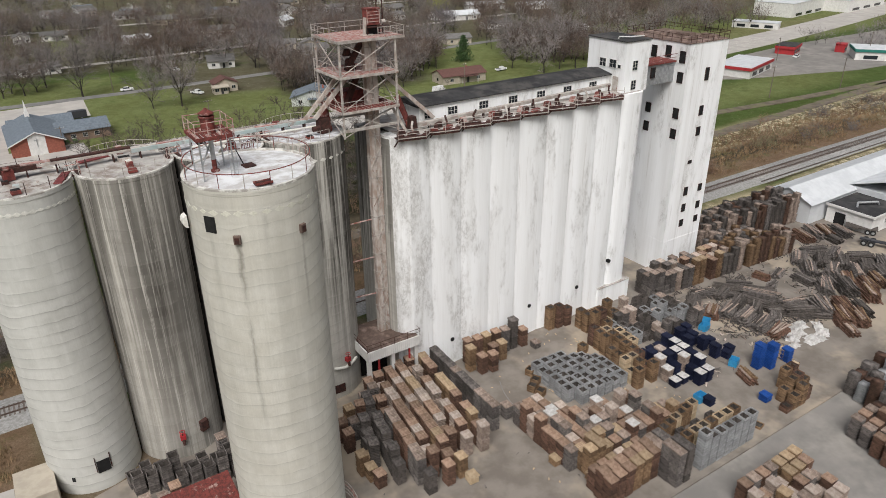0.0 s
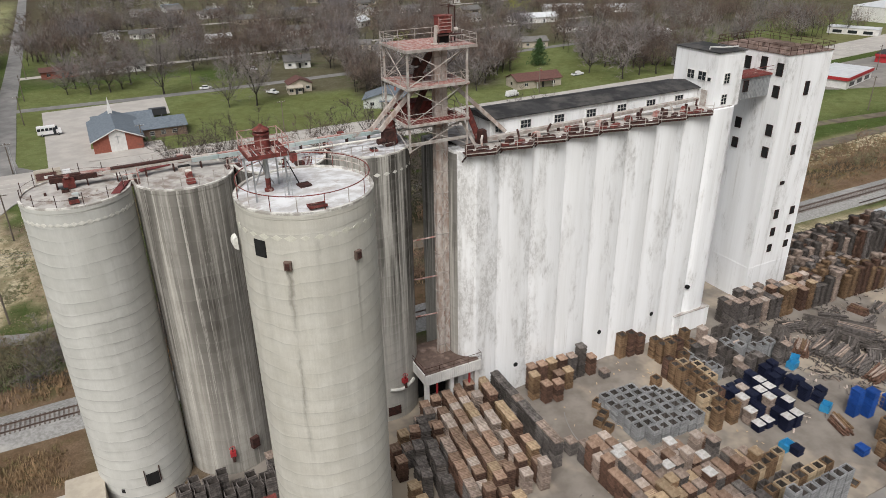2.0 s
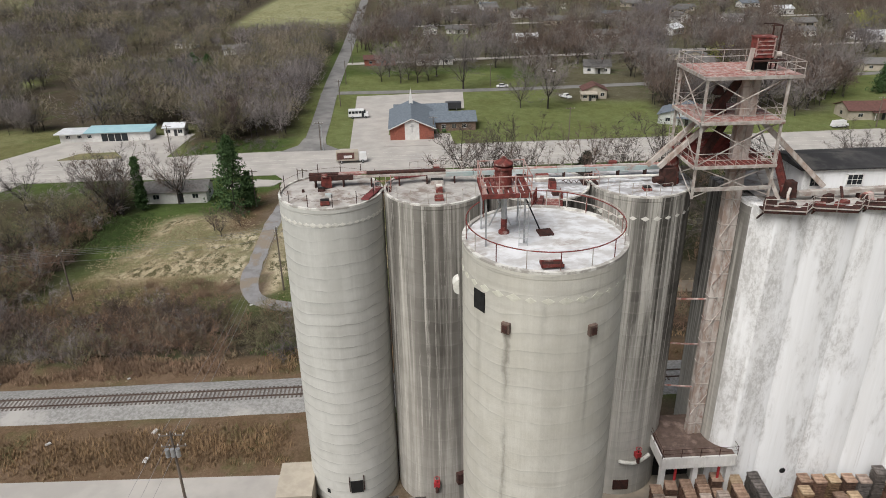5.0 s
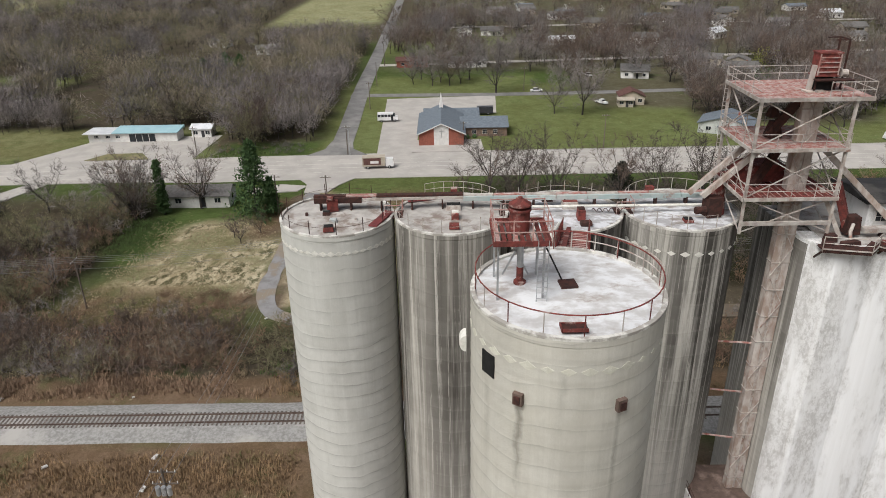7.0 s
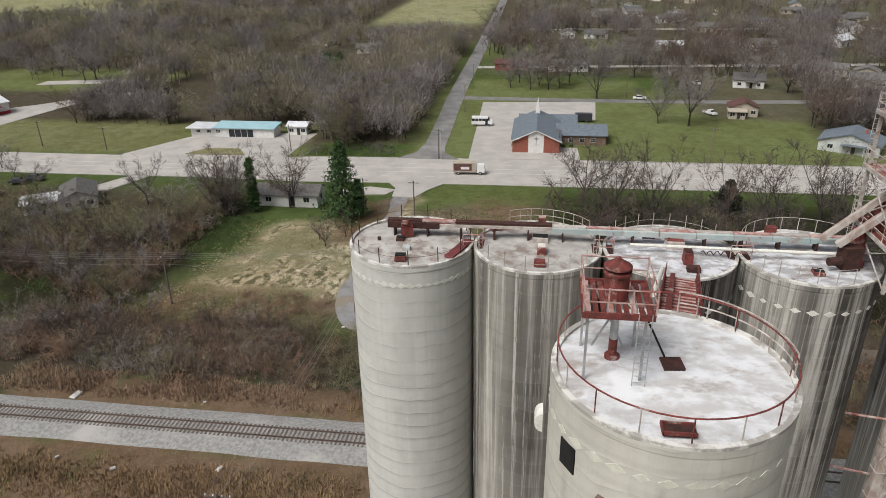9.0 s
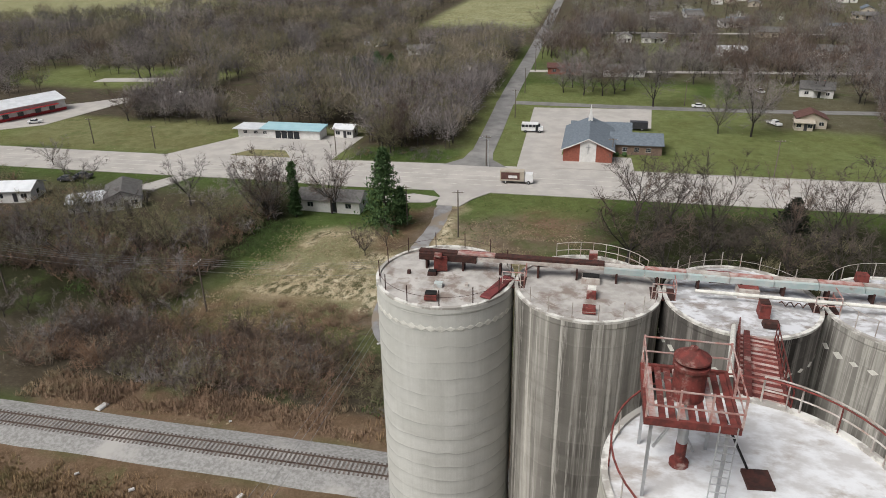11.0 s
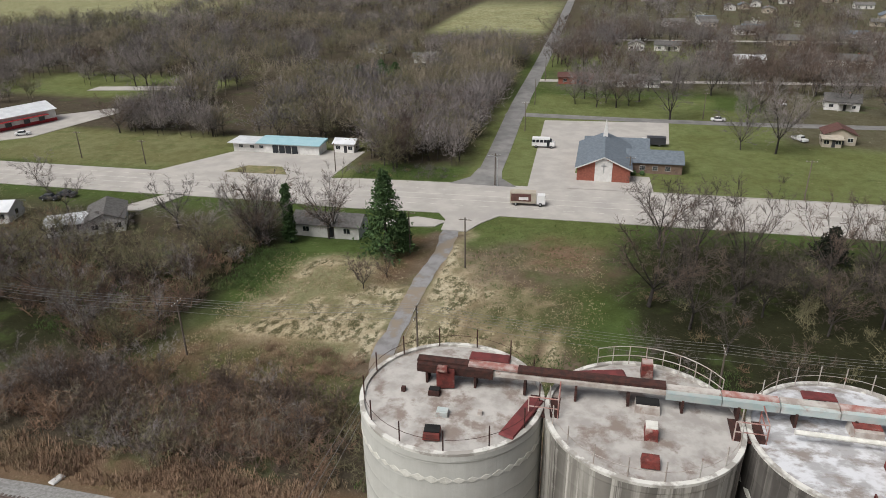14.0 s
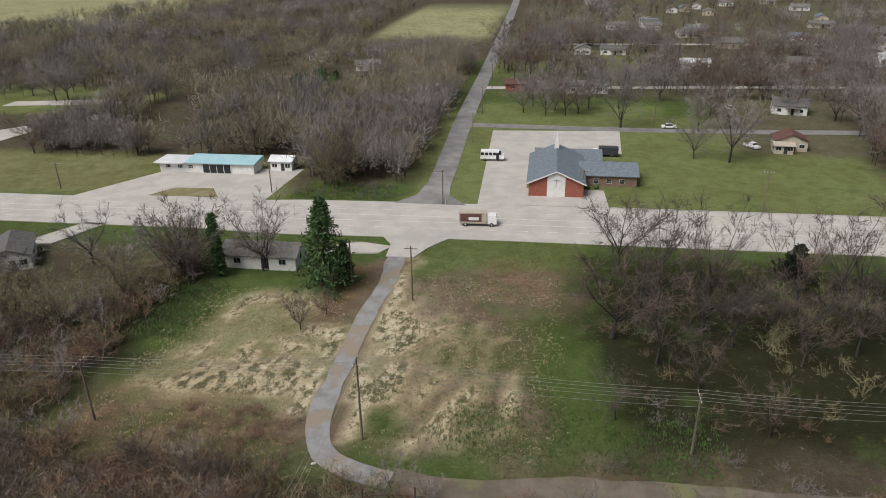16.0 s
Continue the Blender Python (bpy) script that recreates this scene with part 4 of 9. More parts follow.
# head house
HX0, HX1, HYF, HYB, HT = 72.7, 77.3, 66.1, 73.2, 39.4
part("head_house", Build().span((HX0, HYF, WT), (HX1, HYB, HT)), M_WHITE, EL, "small white head house on the roof", world=True)
part("head_house_roof", Build().span((HX0 - 0.15, HYF - 0.15, HT), (HX1 + 0.15, HYB + 0.15, HT + 0.14)), M_TAR, EL, "flat black roof", world=True)
part("roof_pipe", Build().path([(73.3, 68.3, HT + 0.14), (73.4, 68.3, HT + 0.45), (74.6, 67.2, HT + 0.45), (77, 67.1, HT + 0.4)], 0.09), M_SIDING, EL, "bent white vent pipe", world=True)
for y, z, w in ((70.2, 36.3, 1.2), (68.3, 36.35, 1.3)):
    pane_window(EL, (HX0, y, z), w, 1.1, "y", 2, 2)
pane_window(EL, (HX0, 67.1, 36.1), 0.6, 0.5, "y", 1, 1)
for z in (36.2, 33.55):
    pane_window(EL, (74.6, HYF, z), 0.95, 1.3, "x", 2, 3)
part("door", Build().box((HX0 - 0.04, 67.6, 33.7), (0.1, 0.95, 2.0)), M_STEELPALE, EL, "weathered grey plank door", world=True)
# bridge from the head house to the tower
TX0, TX1, TYF, TYB, TT = 87.2, 96.0, 67.2, 79.5, 37.6
br = part("bridge", Build().span((HX1, 69.6, 31.9), (TX0, 72.6, 34.8)), M_GALV, EL, "corrugated grey metal bridge", world=True)
ribs = Build()
for i in range(34):
    ribs.box((HX1 + 0.2 + i * 0.29, 69.57, 33.35), (0.12, 0.06, 2.9))
part("corrugation", ribs, M_GALV, br, world=True)
part("bridge_deck", Build().span((HX1, 69.3, 34.8), (TX0, 72.8, 35.02)), M_RUST, EL, "rusty red bridge roof deck", world=True)
part("bridge_rail", Build().beam((HX1, 69.35, 36.0), (TX0, 69.35, 36.0), 0.06).beam((HX1, 69.35, 35.5), (TX0, 69.35, 35.5), 0.05), M_RUST, EL, world=True)
pane_window(EL, (82.4, 69.5, 33.7), 0.9, 1.5, open_=True)
# work tower
part("tower", Build().span((TX0, TYF, -0.3), (TX1, TYB, TT)), M_WHITE, EL, "square white concrete work tower", world=True)
part("tower_roof", Build().span((TX0 - 0.1, TYF - 0.1, TT), (TX1 + 0.1, TYB + 0.1, TT + 0.1)), M_BROWNDECK, EL, "flat brown-grey roof", world=True)
part("tower_ledge", Build().span((TX0 - 0.03, TYF - 0.03, 5.65), (TX1 + 0.03, TYB + 0.03, 5.8)), M_WHITE, EL, "concrete string course", world=True)
# broken frames and boards left on the tower's roof
for x, y, w, d, rz in ((89.5, 69.5, 3.0, 1.4, 10), (92.5, 72.5, 2.6, 2.0, -15), (90.0, 74.6, 3.4, 1.2, 30), (94.2, 69.4, 1.4, 2.6, 5)):
    part("roof_frame", Build().box((x, y, TT + 0.35), (w, d, 0.5), rz=radians(rz), top=0.85), M_BROWNDECK, EL, "brown rusted roof curb", world=True)
rl = Build()
for (xa, ya), (xb, yb) in (((TX0, TYF), (TX1, TYF)), ((TX1, TYF), (TX1, TYB)), ((TX1, TYB), (TX0, TYB)), ((TX0, TYB), (TX0, TYF))):
    for h in (0.55, 1.05):
        rl.tube((xa, ya, TT + 0.1 + h), (xb, yb, TT + 0.1 + h), 0.035, n=5)
    for i in range(7):
        rl.tube((xa + (xb - xa) * i / 7, ya + (yb - ya) * i / 7, TT + 0.1), (xa + (xb - xa) * i / 7, ya + (yb - ya) * i / 7, TT + 1.2), 0.04, n=5)
part("roof_rail", rl, M_DARKRUST, EL, "rusty pipe roof railing", world=True)
for y, z, h in ((68.3, 35.6, 1.7), (71.0, 36.1, 1.7), (73.7, 35.8, 1.7), (68.3, 32.6, 1.6), (68.2, 27.2, 1.6), (73.6, 27.1, 1.5), (68.2, 24.0, 1.5), (73.6, 24.1, 1.5)):
    pane_window(EL, (TX0, y, z), 1.0, h, "y", open_=True)
for x, z, h in ((91.9, 32.8, 1.9), (91.8, 27.2, 1.5), (91.8, 23.9, 1.4), (90.9, 19.0, 0.5), (91.0, 14.0, 1.4), (91.0, 11.1, 1.3), (91.0, 8.4, 1.2), (94.5, 14.0, 1.2), (94.6, 10.9, 1.2), (94.6, 8.4, 1.1)):
    pane_window(EL, (x, TYF, z), 0.85, h, "x", open_=True)
# scalloped walk along the front edge of the bins
walkb = Build()
ed = []
for i, x in enumerate(centres[:8]):
    for u, v in ((-0.96, 0.52), (-0.25, 0.26), (0.5, 0.0), (0.74, 0.36), (0.97, 0.72)):
        ed.append((x + 0.5 * PITCH * u, 64.2 + 1.45 * v))
wk = part("catwalk", Build(), M_DARKRUST, EL, "rusty scalloped steel catwalk on the roof edge", world=True)
RAILTOP, RAILMID = [(x, y, WT + 1.08) for x, y in ed], [(x, y, WT + 0.58) for x, y in ed]
part("catwalk_rail", Build().path(RAILTOP, 0.032, 5), M_STEELPALE, wk, "pale weathered handrail", world=True)
toe, sill = Build(), Build()
for (xa, ya), (xb, yb) in zip(ed, ed[1:]):
    toe.beam((xa, ya - 0.03, WT + 0.12), (xb, yb - 0.03, WT + 0.12), 0.05, 0.1)
    sill.beam((xa, ya + 0.06, WT - 0.1), (xb, yb + 0.06, WT - 0.1), 0.07, 0.2)
part("toe_board", toe, M_STEELPALE, wk, "pale weathered toe edge", world=True)
part("edge_beam", sill, M_DARKRUST, wk, "dark rusty edge beam", world=True)
part("catwalk_rail", Build().path(RAILMID, 0.028, 5), M_STEELPALE, wk, "pale weathered middle rail", world=True)
for i, x in enumerate(centres[:8]):
    # spouts and drive boxes on the deck behind the walk
    g = 0.35 * math.sin(i * 2.3)
    part("spout_box", Build().box((x - 0.9 + 2 * g, 66.4, WT + 0.35), (0.9 + g, 0.6, 0.6 + 0.5 * g), rz=2 * g, top=0.8), M_DARKRUST, EL, "dark rusty spout box", world=True)
    part("spout_pipe", Build().path([(x + 0.9, 66.9, WT + 1.2), (x + 0.5 + g, 66.4, WT + 0.8), (x + 0.4 + g, 65.9, WT + 0.1)], 0.13, 8), M_DARKRUST if i % 3 else M_STEELPALE, EL, "rusty bent spout", world=True)
    part("scrap", Build().box((x + 0.2 + g, 65.6, WT + 0.25), (1.5, 0.5, 0.3), rz=0.2 + g, top=0.9).box((x - 1.4, 65.7, WT + 0.2), (0.8, 0.4, 0.25), rz=-0.3), M_RUST if i % 3 == 1 else M_DARKRUST, EL, "fallen rusty casing plates", world=True)
    part("bracket", Build().beam((x - 2.1, 65.9, WT - 1.0), (x - 2.1, 65.0, WT - 0.1), 0.12), M_DARKRUST, wk, world=True)
nk = len(ed)
walkb.add([(x, y, WT + 0.1) for x, y in ed] + [(x, y + 1.0, WT + 0.1) for x, y in ed] + [(x, y, WT) for x, y in ed] + [(x, y + 1.0, WT) for x, y in ed],
          [(i, i + 1, nk + i + 1, nk + i) for i in range(nk - 1)] + [(2 * nk + i, 2 * nk + i + 1, i + 1, i) for i in range(nk - 1)] + [(3 * nk + i, 3 * nk + i + 1, 2 * nk + i + 1, 2 * nk + i) for i in range(nk - 1)])
for xa, ya in ed[::2]:
    part("catwalk_post", Build().tube((xa, ya, WT - 0.1), (xa, ya, WT + 1.1), 0.035, n=5), M_STEELPALE, wk, world=True)
wk.data = walkb.mesh("catwalk", M_DARKRUST)
# conveyor trough beside the gallery
cv = part("roof_conveyor", Build().beam((40.5, 67.0, 33.3), (71.5, 67.5, 33.75), 0.6, 0.35), M_STEELPALE, EL, "rusty roof conveyor trough", world=True)
for i in range(8):
    part("leg", Build().box((42 + i * 3.9, 67.1, 33.0), (0.12, 0.4, 0.9)), M_DARKRUST, cv, world=True)
for i in range(6):
    part("spout", Build().box((46.5 + i * 4.4, 66.7, 33.0), (0.9, 0.7, 0.6), rz=0.3 * (i % 3), top=0.7), M_RUST if i % 2 else M_RUSTPALE, cv, world=True)
# small pieces at the foot of the bins
for x, z in ((72.6, 7.3), (66.2, 4.8), (57.1, 4.6), (43.9, 3.8)):
    part("vent_hole", Build().tube((x, 65.22, z), (x, 65.9, z), 0.3, n=12), M_BLACK, EL, "dark round vent opening", world=True)
part("shed", Build().span((70.6, 65.0, -0.1), (77.2, 66.5, 3.1)), M_WHITE, EL, "low white lean-to at the wall foot", world=True)
part("shed_roof", Build().span((70.5, 64.92, 3.1), (77.3, 66.2, 3.16)), M_ROOFTOP, EL, "grey shed roof", world=True)


# ---------------------------------------------------------------- leg tower between the two blocks
LEG = thing("bucket_elevator", "tall rusty steel support tower round an elevator leg", "elevator leg", (35.2, 68.5, 6.9))
LX, LY = 35.3, 68.3
leg = part("leg", Build().span((LX - 0.7, LY - 0.4, 6.9), (LX - 0.12, LY + 0.4, 43.6)), M_LEG, LEG, "boxed pale steel elevator leg", world=True)
part("leg", Build().span((LX + 0.12, LY - 0.4, 6.9), (LX + 0.7, LY + 0.4, 43.6)), M_LEG, LEG, "boxed pale steel elevator leg", world=True)
part("casing", Build().span((LX - 0.12, LY - 0.3, 6.9), (LX + 0.12, LY + 0.3, 43.5)), M_STEELPALE, leg, "weathered middle plate", world=True)
for i, z in enumerate(np.arange(7.0, 43, 2.44)):
    s = 1 if i % 2 else -1
    part("lacing", Build().beam((LX - 0.7 * s, LY - 0.45, z), (LX + 0.7 * s, LY - 0.45, z + 2.44), 0.09, 0.05), M_STEELPALE, leg, "weathered diagonal lacing", world=True)
for z in np.arange(8.2, 43, 2.44):
    part("flange", Build().box((LX, LY, z), (1.5, 0.9, 0.09)), M_STEELPALE, leg, "rusty joint flange", world=True)
RX0, RX1, RY0, RY1 = 31.0, 37.6, 66.6, 72.4
for x, y, z0 in ((RX0, RY0, 33.3), (RX1, RY0, 32.7), (RX0, RY1, 33.4), (RX1, RY1, 32.7)):
    part("post", Build().beam((x, y, z0), (x, y, 43.5), 0.19), M_STEELPALE, LEG, world=True)
for z, m in ((43.5, M_RUSTPALE), (39.9, M_RUSTPALE), (36.2, M_RUST)):
    pl = part("platform", Build().span((RX0 - 0.2, RY0 - 0.2, z - 0.06), (RX1 + (1.0 if z > 43 else 0.1), RY1 + 0.2, z)), m, LEG, "rusty red steel platform", world=True)
    fb = Build()
    fb.span((RX0 - 0.25, RY0 - 0.3, z - 0.24), (RX1 + (1.05 if z > 43 else 0.15), RY0 - 0.2, z + 0.03)).span((RX0 - 0.3, RY0 - 0.3, z - 0.23), (RX0 - 0.2, RY1 + 0.3, z + 0.03)).span((RX1, RY0 - 0.2, z - 0.3), (RX1 + 0.1, RY1 + 0.3, z - 0.06))
    part("edge_beam", fb, M_STEELPALE, pl, "pale channel edge beam", world=True)
    sb = Build()
    for i in range(14):
        sb.box((RX0 + 0.2 + i * 0.5, (RY0 + RY1) / 2, z + 0.025), (0.08, RY1 - RY0, 0.03))
    part("plank_ribs", sb, M_RUSTPALE, pl, world=True)
    hr = Build()
    x1 = RX1 + (1.0 if z > 43 else 0.1)
    cs = [(RX0 - 0.2, RY0 - 0.2), (x1, RY0 - 0.2), (x1, RY1 + 0.2), (RX0 - 0.2, RY1 + 0.2)]
    for i in range(4):
        (xa, ya), (xb, yb) = cs[i], cs[(i + 1) % 4]
        if z > 43 and i == 0:
            xa = 35.5
        for h in (0.5, 1.05):
            hr.tube((xa, ya, z + h), (xb, yb, z + h), 0.03, n=5)
        for j in range(4):
            hr.tube((xa + (xb - xa) * j / 4, ya + (yb - ya) * j / 4, z), (xa + (xb - xa) * j / 4, ya + (yb - ya) * j / 4, z + 1.08), 0.03, n=5)
    part("handrail", hr, M_STEELPALE, pl, "thin pipe handrail", world=True)
for yb_ in (RY0, RY1):
    part("beam", Build().beam((RX0, yb_, 34.1), (RX1, yb_, 34.1), 0.2, 0.3), M_STEELPALE, LEG, "low cross beam", world=True)
for za, zb in ((33.4, 36.1), (36.2, 39.8), (39.9, 43.4)):
    for (xa, ya), (xb, yb) in (((RX0, RY0), (RX1, RY0)), ((RX0, RY1), (RX1, RY1)), ((RX0, RY0), (RX0, RY1)), ((RX1, RY0), (RX1, RY1))):
        part("brace", Build().beam((xa, ya, za), (xb, yb, zb), 0.075), M_STEELPALE, LEG, world=True)
        part("brace", Build().beam((xb, yb, za), (xa, ya, zb), 0.075), M_STEELPALE, LEG, world=True)
hd = part("head_box", Build().box((36.1, 68.9, 45.35), (1.5, 1.0, 1.5)).box((36.1, 68.9, 46.15), (1.64, 1.14, 0.1)).box((36.1, 68.9, 44.58), (1.64, 1.14, 0.1)), M_RUST, LEG, "red elevator head box", world=True)
lv = Build()
for i in range(4):
    lv.box((36.1, 68.37, 44.85 + i * 0.33), (1.36, 0.07, 0.07))
for sx in (35.38, 36.82):
    lv.box((sx, 68.37, 45.35), (0.07, 0.08, 1.5))
part("stiffener", lv, M_RUSTPALE, hd, "faded red stiffening ribs", world=True)
for sx in (35.4, 36.8):
    for sy in (68.45, 69.35):
        part("stand_leg", Build().beam((sx, sy, 43.5), (sx, sy, 44.55), 0.1), M_DARKRUST, hd, world=True)
# black box fills the open stand, painting the shade under the head
part("hopper", Build().box((36.1, 68.9, 44.0), (1.2, 0.8, 0.9), top=0.9), M_BLACK, hd, "dark throat under the head", world=True)
part("head_pipe", Build().beam((35.05, 68.6, 43.5), (35.2, 68.6, 45.3), 0.28), M_LEG, hd, "pale casing side", world=True)
part("shelf", Build().box((36.5, 68.2, 44.35), (2.6, 0.7, 0.08)), M_DARKRUST, hd, world=True)
part("motor", Build().tube((37.1, 68.5, 44.75), (37.5, 68.5, 44.75), 0.26, n=10), M_STEELPALE, hd, "pale round motor", world=True)
part("davit", Build().beam((37.3, 69.9, 43.5), (37.3, 69.9, 47.0), 0.1).beam((36.4, 69.9, 47.0), (37.3, 69.9, 47.0), 0.08).beam((37.3, 68.6, 43.5), (37.3, 68.6, 47.0), 0.1).beam((37.3, 68.6, 47.0), (37.3, 69.9, 47.0), 0.1).beam((36.4, 68.6, 47.0), (37.3, 68.6, 47.0), 0.08), M_DARKRUST, LEG, "dark lifting frame", world=True)
for p, q, w, m in (((34.9, 68.6, 43.3), (33.0, 69.2, 40.1), 0.6, M_DARKRUST), ((33.6, 69.2, 39.9), (29.0, 69.6, 35.2), 0.4, M_LEG), ((33.2, 70.6, 39.9), (28.6, 71.4, 34.8), 0.38, M_LEG),
                   ((36.4, 68.8, 39.9), (43.2, 68.0, 33.5), 0.42, M_LEG), ((34.4, 69.5, 39.4), (32.5, 69.0, 36.2), 0.5, M_DARKRUST), ((38.6, 68.4, 36.6), (39.6, 67.6, 33.3), 0.55, M_RUST),
                   ((37.0, 67.5, 36.5), (38.6, 66.6, 33.0), 0.3, M_STEELPALE)):
    part("chute", Build().beam(p, q, w), m, LEG, "square steel grain chute", world=True)
part("diverter", Build().box((33.4, 69.2, 40.6), (1.0, 0.9, 1.2), rz=0.3, top=0.6).box((33.1, 69.1, 41.9), (0.8, 0.8, 0.7), top=0.5), M_DARKRUST, LEG, "dark rusty diverter box", world=True)
part("tank", Build().box((33.2, 70.5, 37.0), (3.6, 2.0, 1.3)), M_RUST, LEG, "red steel surge bin", world=True)
part("gear_box", Build().box((30.0, 69.8, 34.3), (1.2, 1.0, 1.6), rz=0.2).tube((29.3, 69.3, 34.2), (28.5, 69.1, 34.2), 0.3, n=10), M_DARKRUST, LEG, "rusty drive gear", world=True)
part("turnhead", Build().tube((30.6, 70.6, 33.4), (30.6, 70.6, 36.0), 0.75, 0.45, n=12), M_RUST, LEG, world=True)
part("chute_box", Build().box((39.8, 67.4, 33.6), (1.1, 1.0, 1.4), top=0.8), M_DARKRUST, LEG, world=True)
for x in (30.8, 31.25):
    part("ladder_side", Build().tube((x, RY1 + 0.4, 33.4), (x, RY1 + 0.4, 44.6), 0.03, n=5), M_STEELPALE, LEG, world=True)
for z in np.arange(33.6, 44.4, 0.33):
    part("rung", Build().tube((30.8, RY1 + 0.4, z), (31.25, RY1 + 0.4, z), 0.02, n=4), M_STEELPALE, LEG, world=True)
# side stays of the leg
for z in (12.5, 17.5, 22.5):
    part("stay", Build().beam((32.3, 69.6, z - 0.6), (LX - 0.8, LY, z), 0.12), M_RUSTPALE, LEG, world=True)
    part("stay", Build().beam((LX + 0.8, LY, z), (37.2, 67.0, z - 0.2), 0.1), M_RUSTPALE, LEG, world=True)
# drive-through canopy at its foot
CAN = thing("loading_canopy", "white corrugated drive-through canopy with rusty deck", "canopy", (34.5, 67, 0))
part("deck", Build().span((31.2, 64.6, 6.55), (38.2, 71.0, 6.9)), M_BROWNDECK, CAN, "rusty brown deck", world=True)
fa = part("fascia", Build().span((30.9, 64.45, 5.55), (38.4, 64.6, 6.9)).span((30.9, 64.6, 5.55), (31.05, 70, 6.9)), M_SIDING, CAN, "white corrugated fascia", world=True)
rb = Build()
for i in range(26):
    rb.box((31.0 + i * 0.29, 64.43, 6.2), (0.1, 0.05, 1.3))
part("corrugation", rb, M_SIDING, fa, world=True)
for x in (31.3, 34.6, 38.0):
    part("pillar", Build().span((x - 0.25, 64.8, -0.1), (x + 0.25, 65.3, 5.6)), M_SIDING, CAN, "white pillar", world=True)
part("wall", Build().span((31.2, 69.5, -0.1), (38.0, 69.8, 5.6)), M_BLACK, CAN, "dark passage end", world=True)
for x in (32.6, 37.0):
    part("red_pipe", Build().tube((x, 64.9, 0), (x, 64.9, 5.6), 0.14), M_RED, CAN, "red downpipe", world=True)
part("handrail", Build().path([(30.9, 70, 7.9), (30.9, 64.5, 7.9), (38.4, 64.5, 7.9), (38.4, 67, 7.9)], 0.03).path([(30.9, 70, 7.4), (30.9, 64.5, 7.4), (38.4, 64.5, 7.4), (38.4, 67, 7.4)], 0.025), M_DARKRUST, CAN, world=True)
for x, y in ((30.9, 64.5), (32.8, 64.5), (34.7, 64.5), (36.6, 64.5), (38.4, 64.5), (30.9, 67), (38.4, 67)):
    part("post", Build().tube((x, y, 6.9), (x, y, 7.95), 0.035, n=5), M_DARKRUST, CAN, world=True)


# ---------------------------------------------------------------- on the silo roofs
def ring_point(c, r, deg, z):
    return Vector((c[0] + r * math.cos(radians(deg)), c[1] + r * math.sin(radians(deg)), z))


def wall_box(parent, name, c, r, deg, z, w, h, proud, material, label=""):
    o = ring_point(c, r + proud / 2 - 0.03, deg, z)
    return part(name, Build().box(o, (proud + 0.06, w, h), rz=radians(deg)), material, parent, label, world=True)


wall_box(NS, "opening", NSC, NSR, 212.5, 35.3, 0.95, 1.25, 0.05, M_BLACK, "dark square opening in the wall")
for dg, z in ((236, 34.3), (294, 34.2)):
    bx = wall_box(NS, "vent_box", NSC, NSR, dg, z, 0.5, 0.66, 0.24, M_BROWNDECK, "rusty steel vent box")
    wall_box(bx, "vent_face", NSC, NSR + 0.26, dg, z, 0.3, 0.42, 0.05, M_DARKRUST)
hood = Build()
hc = ring_point(NSC, NSR + 0.25, 178, 34.9)
for i in range(8):
    a, b2 = math.pi * i / 8, math.pi * (i + 1) / 8
    hood.add([hc + Vector((-0.4 * math.sin(t) * 0.9, y, 0.6 * math.cos(t) * 0.8)) for t in (a, b2) for y in (-0.4, 0.4)], [(0, 1, 3, 2)])
hood.add([hc + Vector((-0.4 * math.sin(math.pi * i / 8) * 0.9, s, 0.48 * math.cos(math.pi * i / 8))) for s in (-0.4, 0.4) for i in range(9)], [tuple(range(9)), tuple(range(17, 8, -1))])
part("hood", hood, M_PATCH, NS, "pale curved sheet-metal hood", world=True)
part("roof_hatch", Build().box((15.15, 49.9, NST + 0.16), (0.85, 0.85, 0.14), rz=0.1), M_DARKRUST, NS, "dark red square roof hatch", world=True)
tray = part("roof_tray", Build().box((14.75, 45.75, NST + 0.1), (1.2, 0.6, 0.12), rz=0.02), M_DARKRUST, NS, "rusty open hatch tray", world=True)
part("tray_lip", Build().span((14.15, 45.42, NST + 0.1), (15.35, 45.48, NST + 0.26)).span((14.15, 46.02, NST + 0.1), (15.35, 46.08, NST + 0.24)).span((14.12, 45.42, NST + 0.1), (14.18, 46.08, NST + 0.26)), M_RUST, tray, world=True)
# the vent stand on the front silo
VS = thing("vent_stand", "rusty red vent stack on a railed steel stand", "vent stack", (12.6, 49.8, NST))
PZ = 41.1
for x, y in ((11.5, 48.7), (13.7, 48.7), (11.5, 51.2), (13.7, 51.2)):
    part("leg", Build().beam((x, y, NST - 0.1), (x, y, PZ), 0.1), M_GALV, VS, world=True)
part("brace", Build().beam((11.9, 50.6, 38.4), (13.2, 50.6, PZ), 0.08), M_GALV, VS, world=True)
part("brace", Build().beam((13.2, 50.6, 38.4), (11.9, 50.6, PZ), 0.08), M_GALV, VS, world=True)
dk = Build().span((11.25, 48.45, PZ - 0.16), (14.0, 48.55, PZ + 0.1)).span((11.25, 51.3, PZ - 0.16), (14.0, 51.4, PZ + 0.1)).span((11.25, 48.55, PZ - 0.16), (11.35, 51.3, PZ + 0.1)).span((13.9, 48.55, PZ - 0.16), (14.0, 51.3, PZ + 0.1))
deck = part("deck", dk, M_RUST, VS, "red slatted deck", world=True)
for i in range(9):
    part("slat", Build().box((11.5 + i * 0.29, 49.9, PZ), (0.2, 2.8, 0.05)), M_RUST if i % 3 else M_RUSTPALE, deck, world=True)
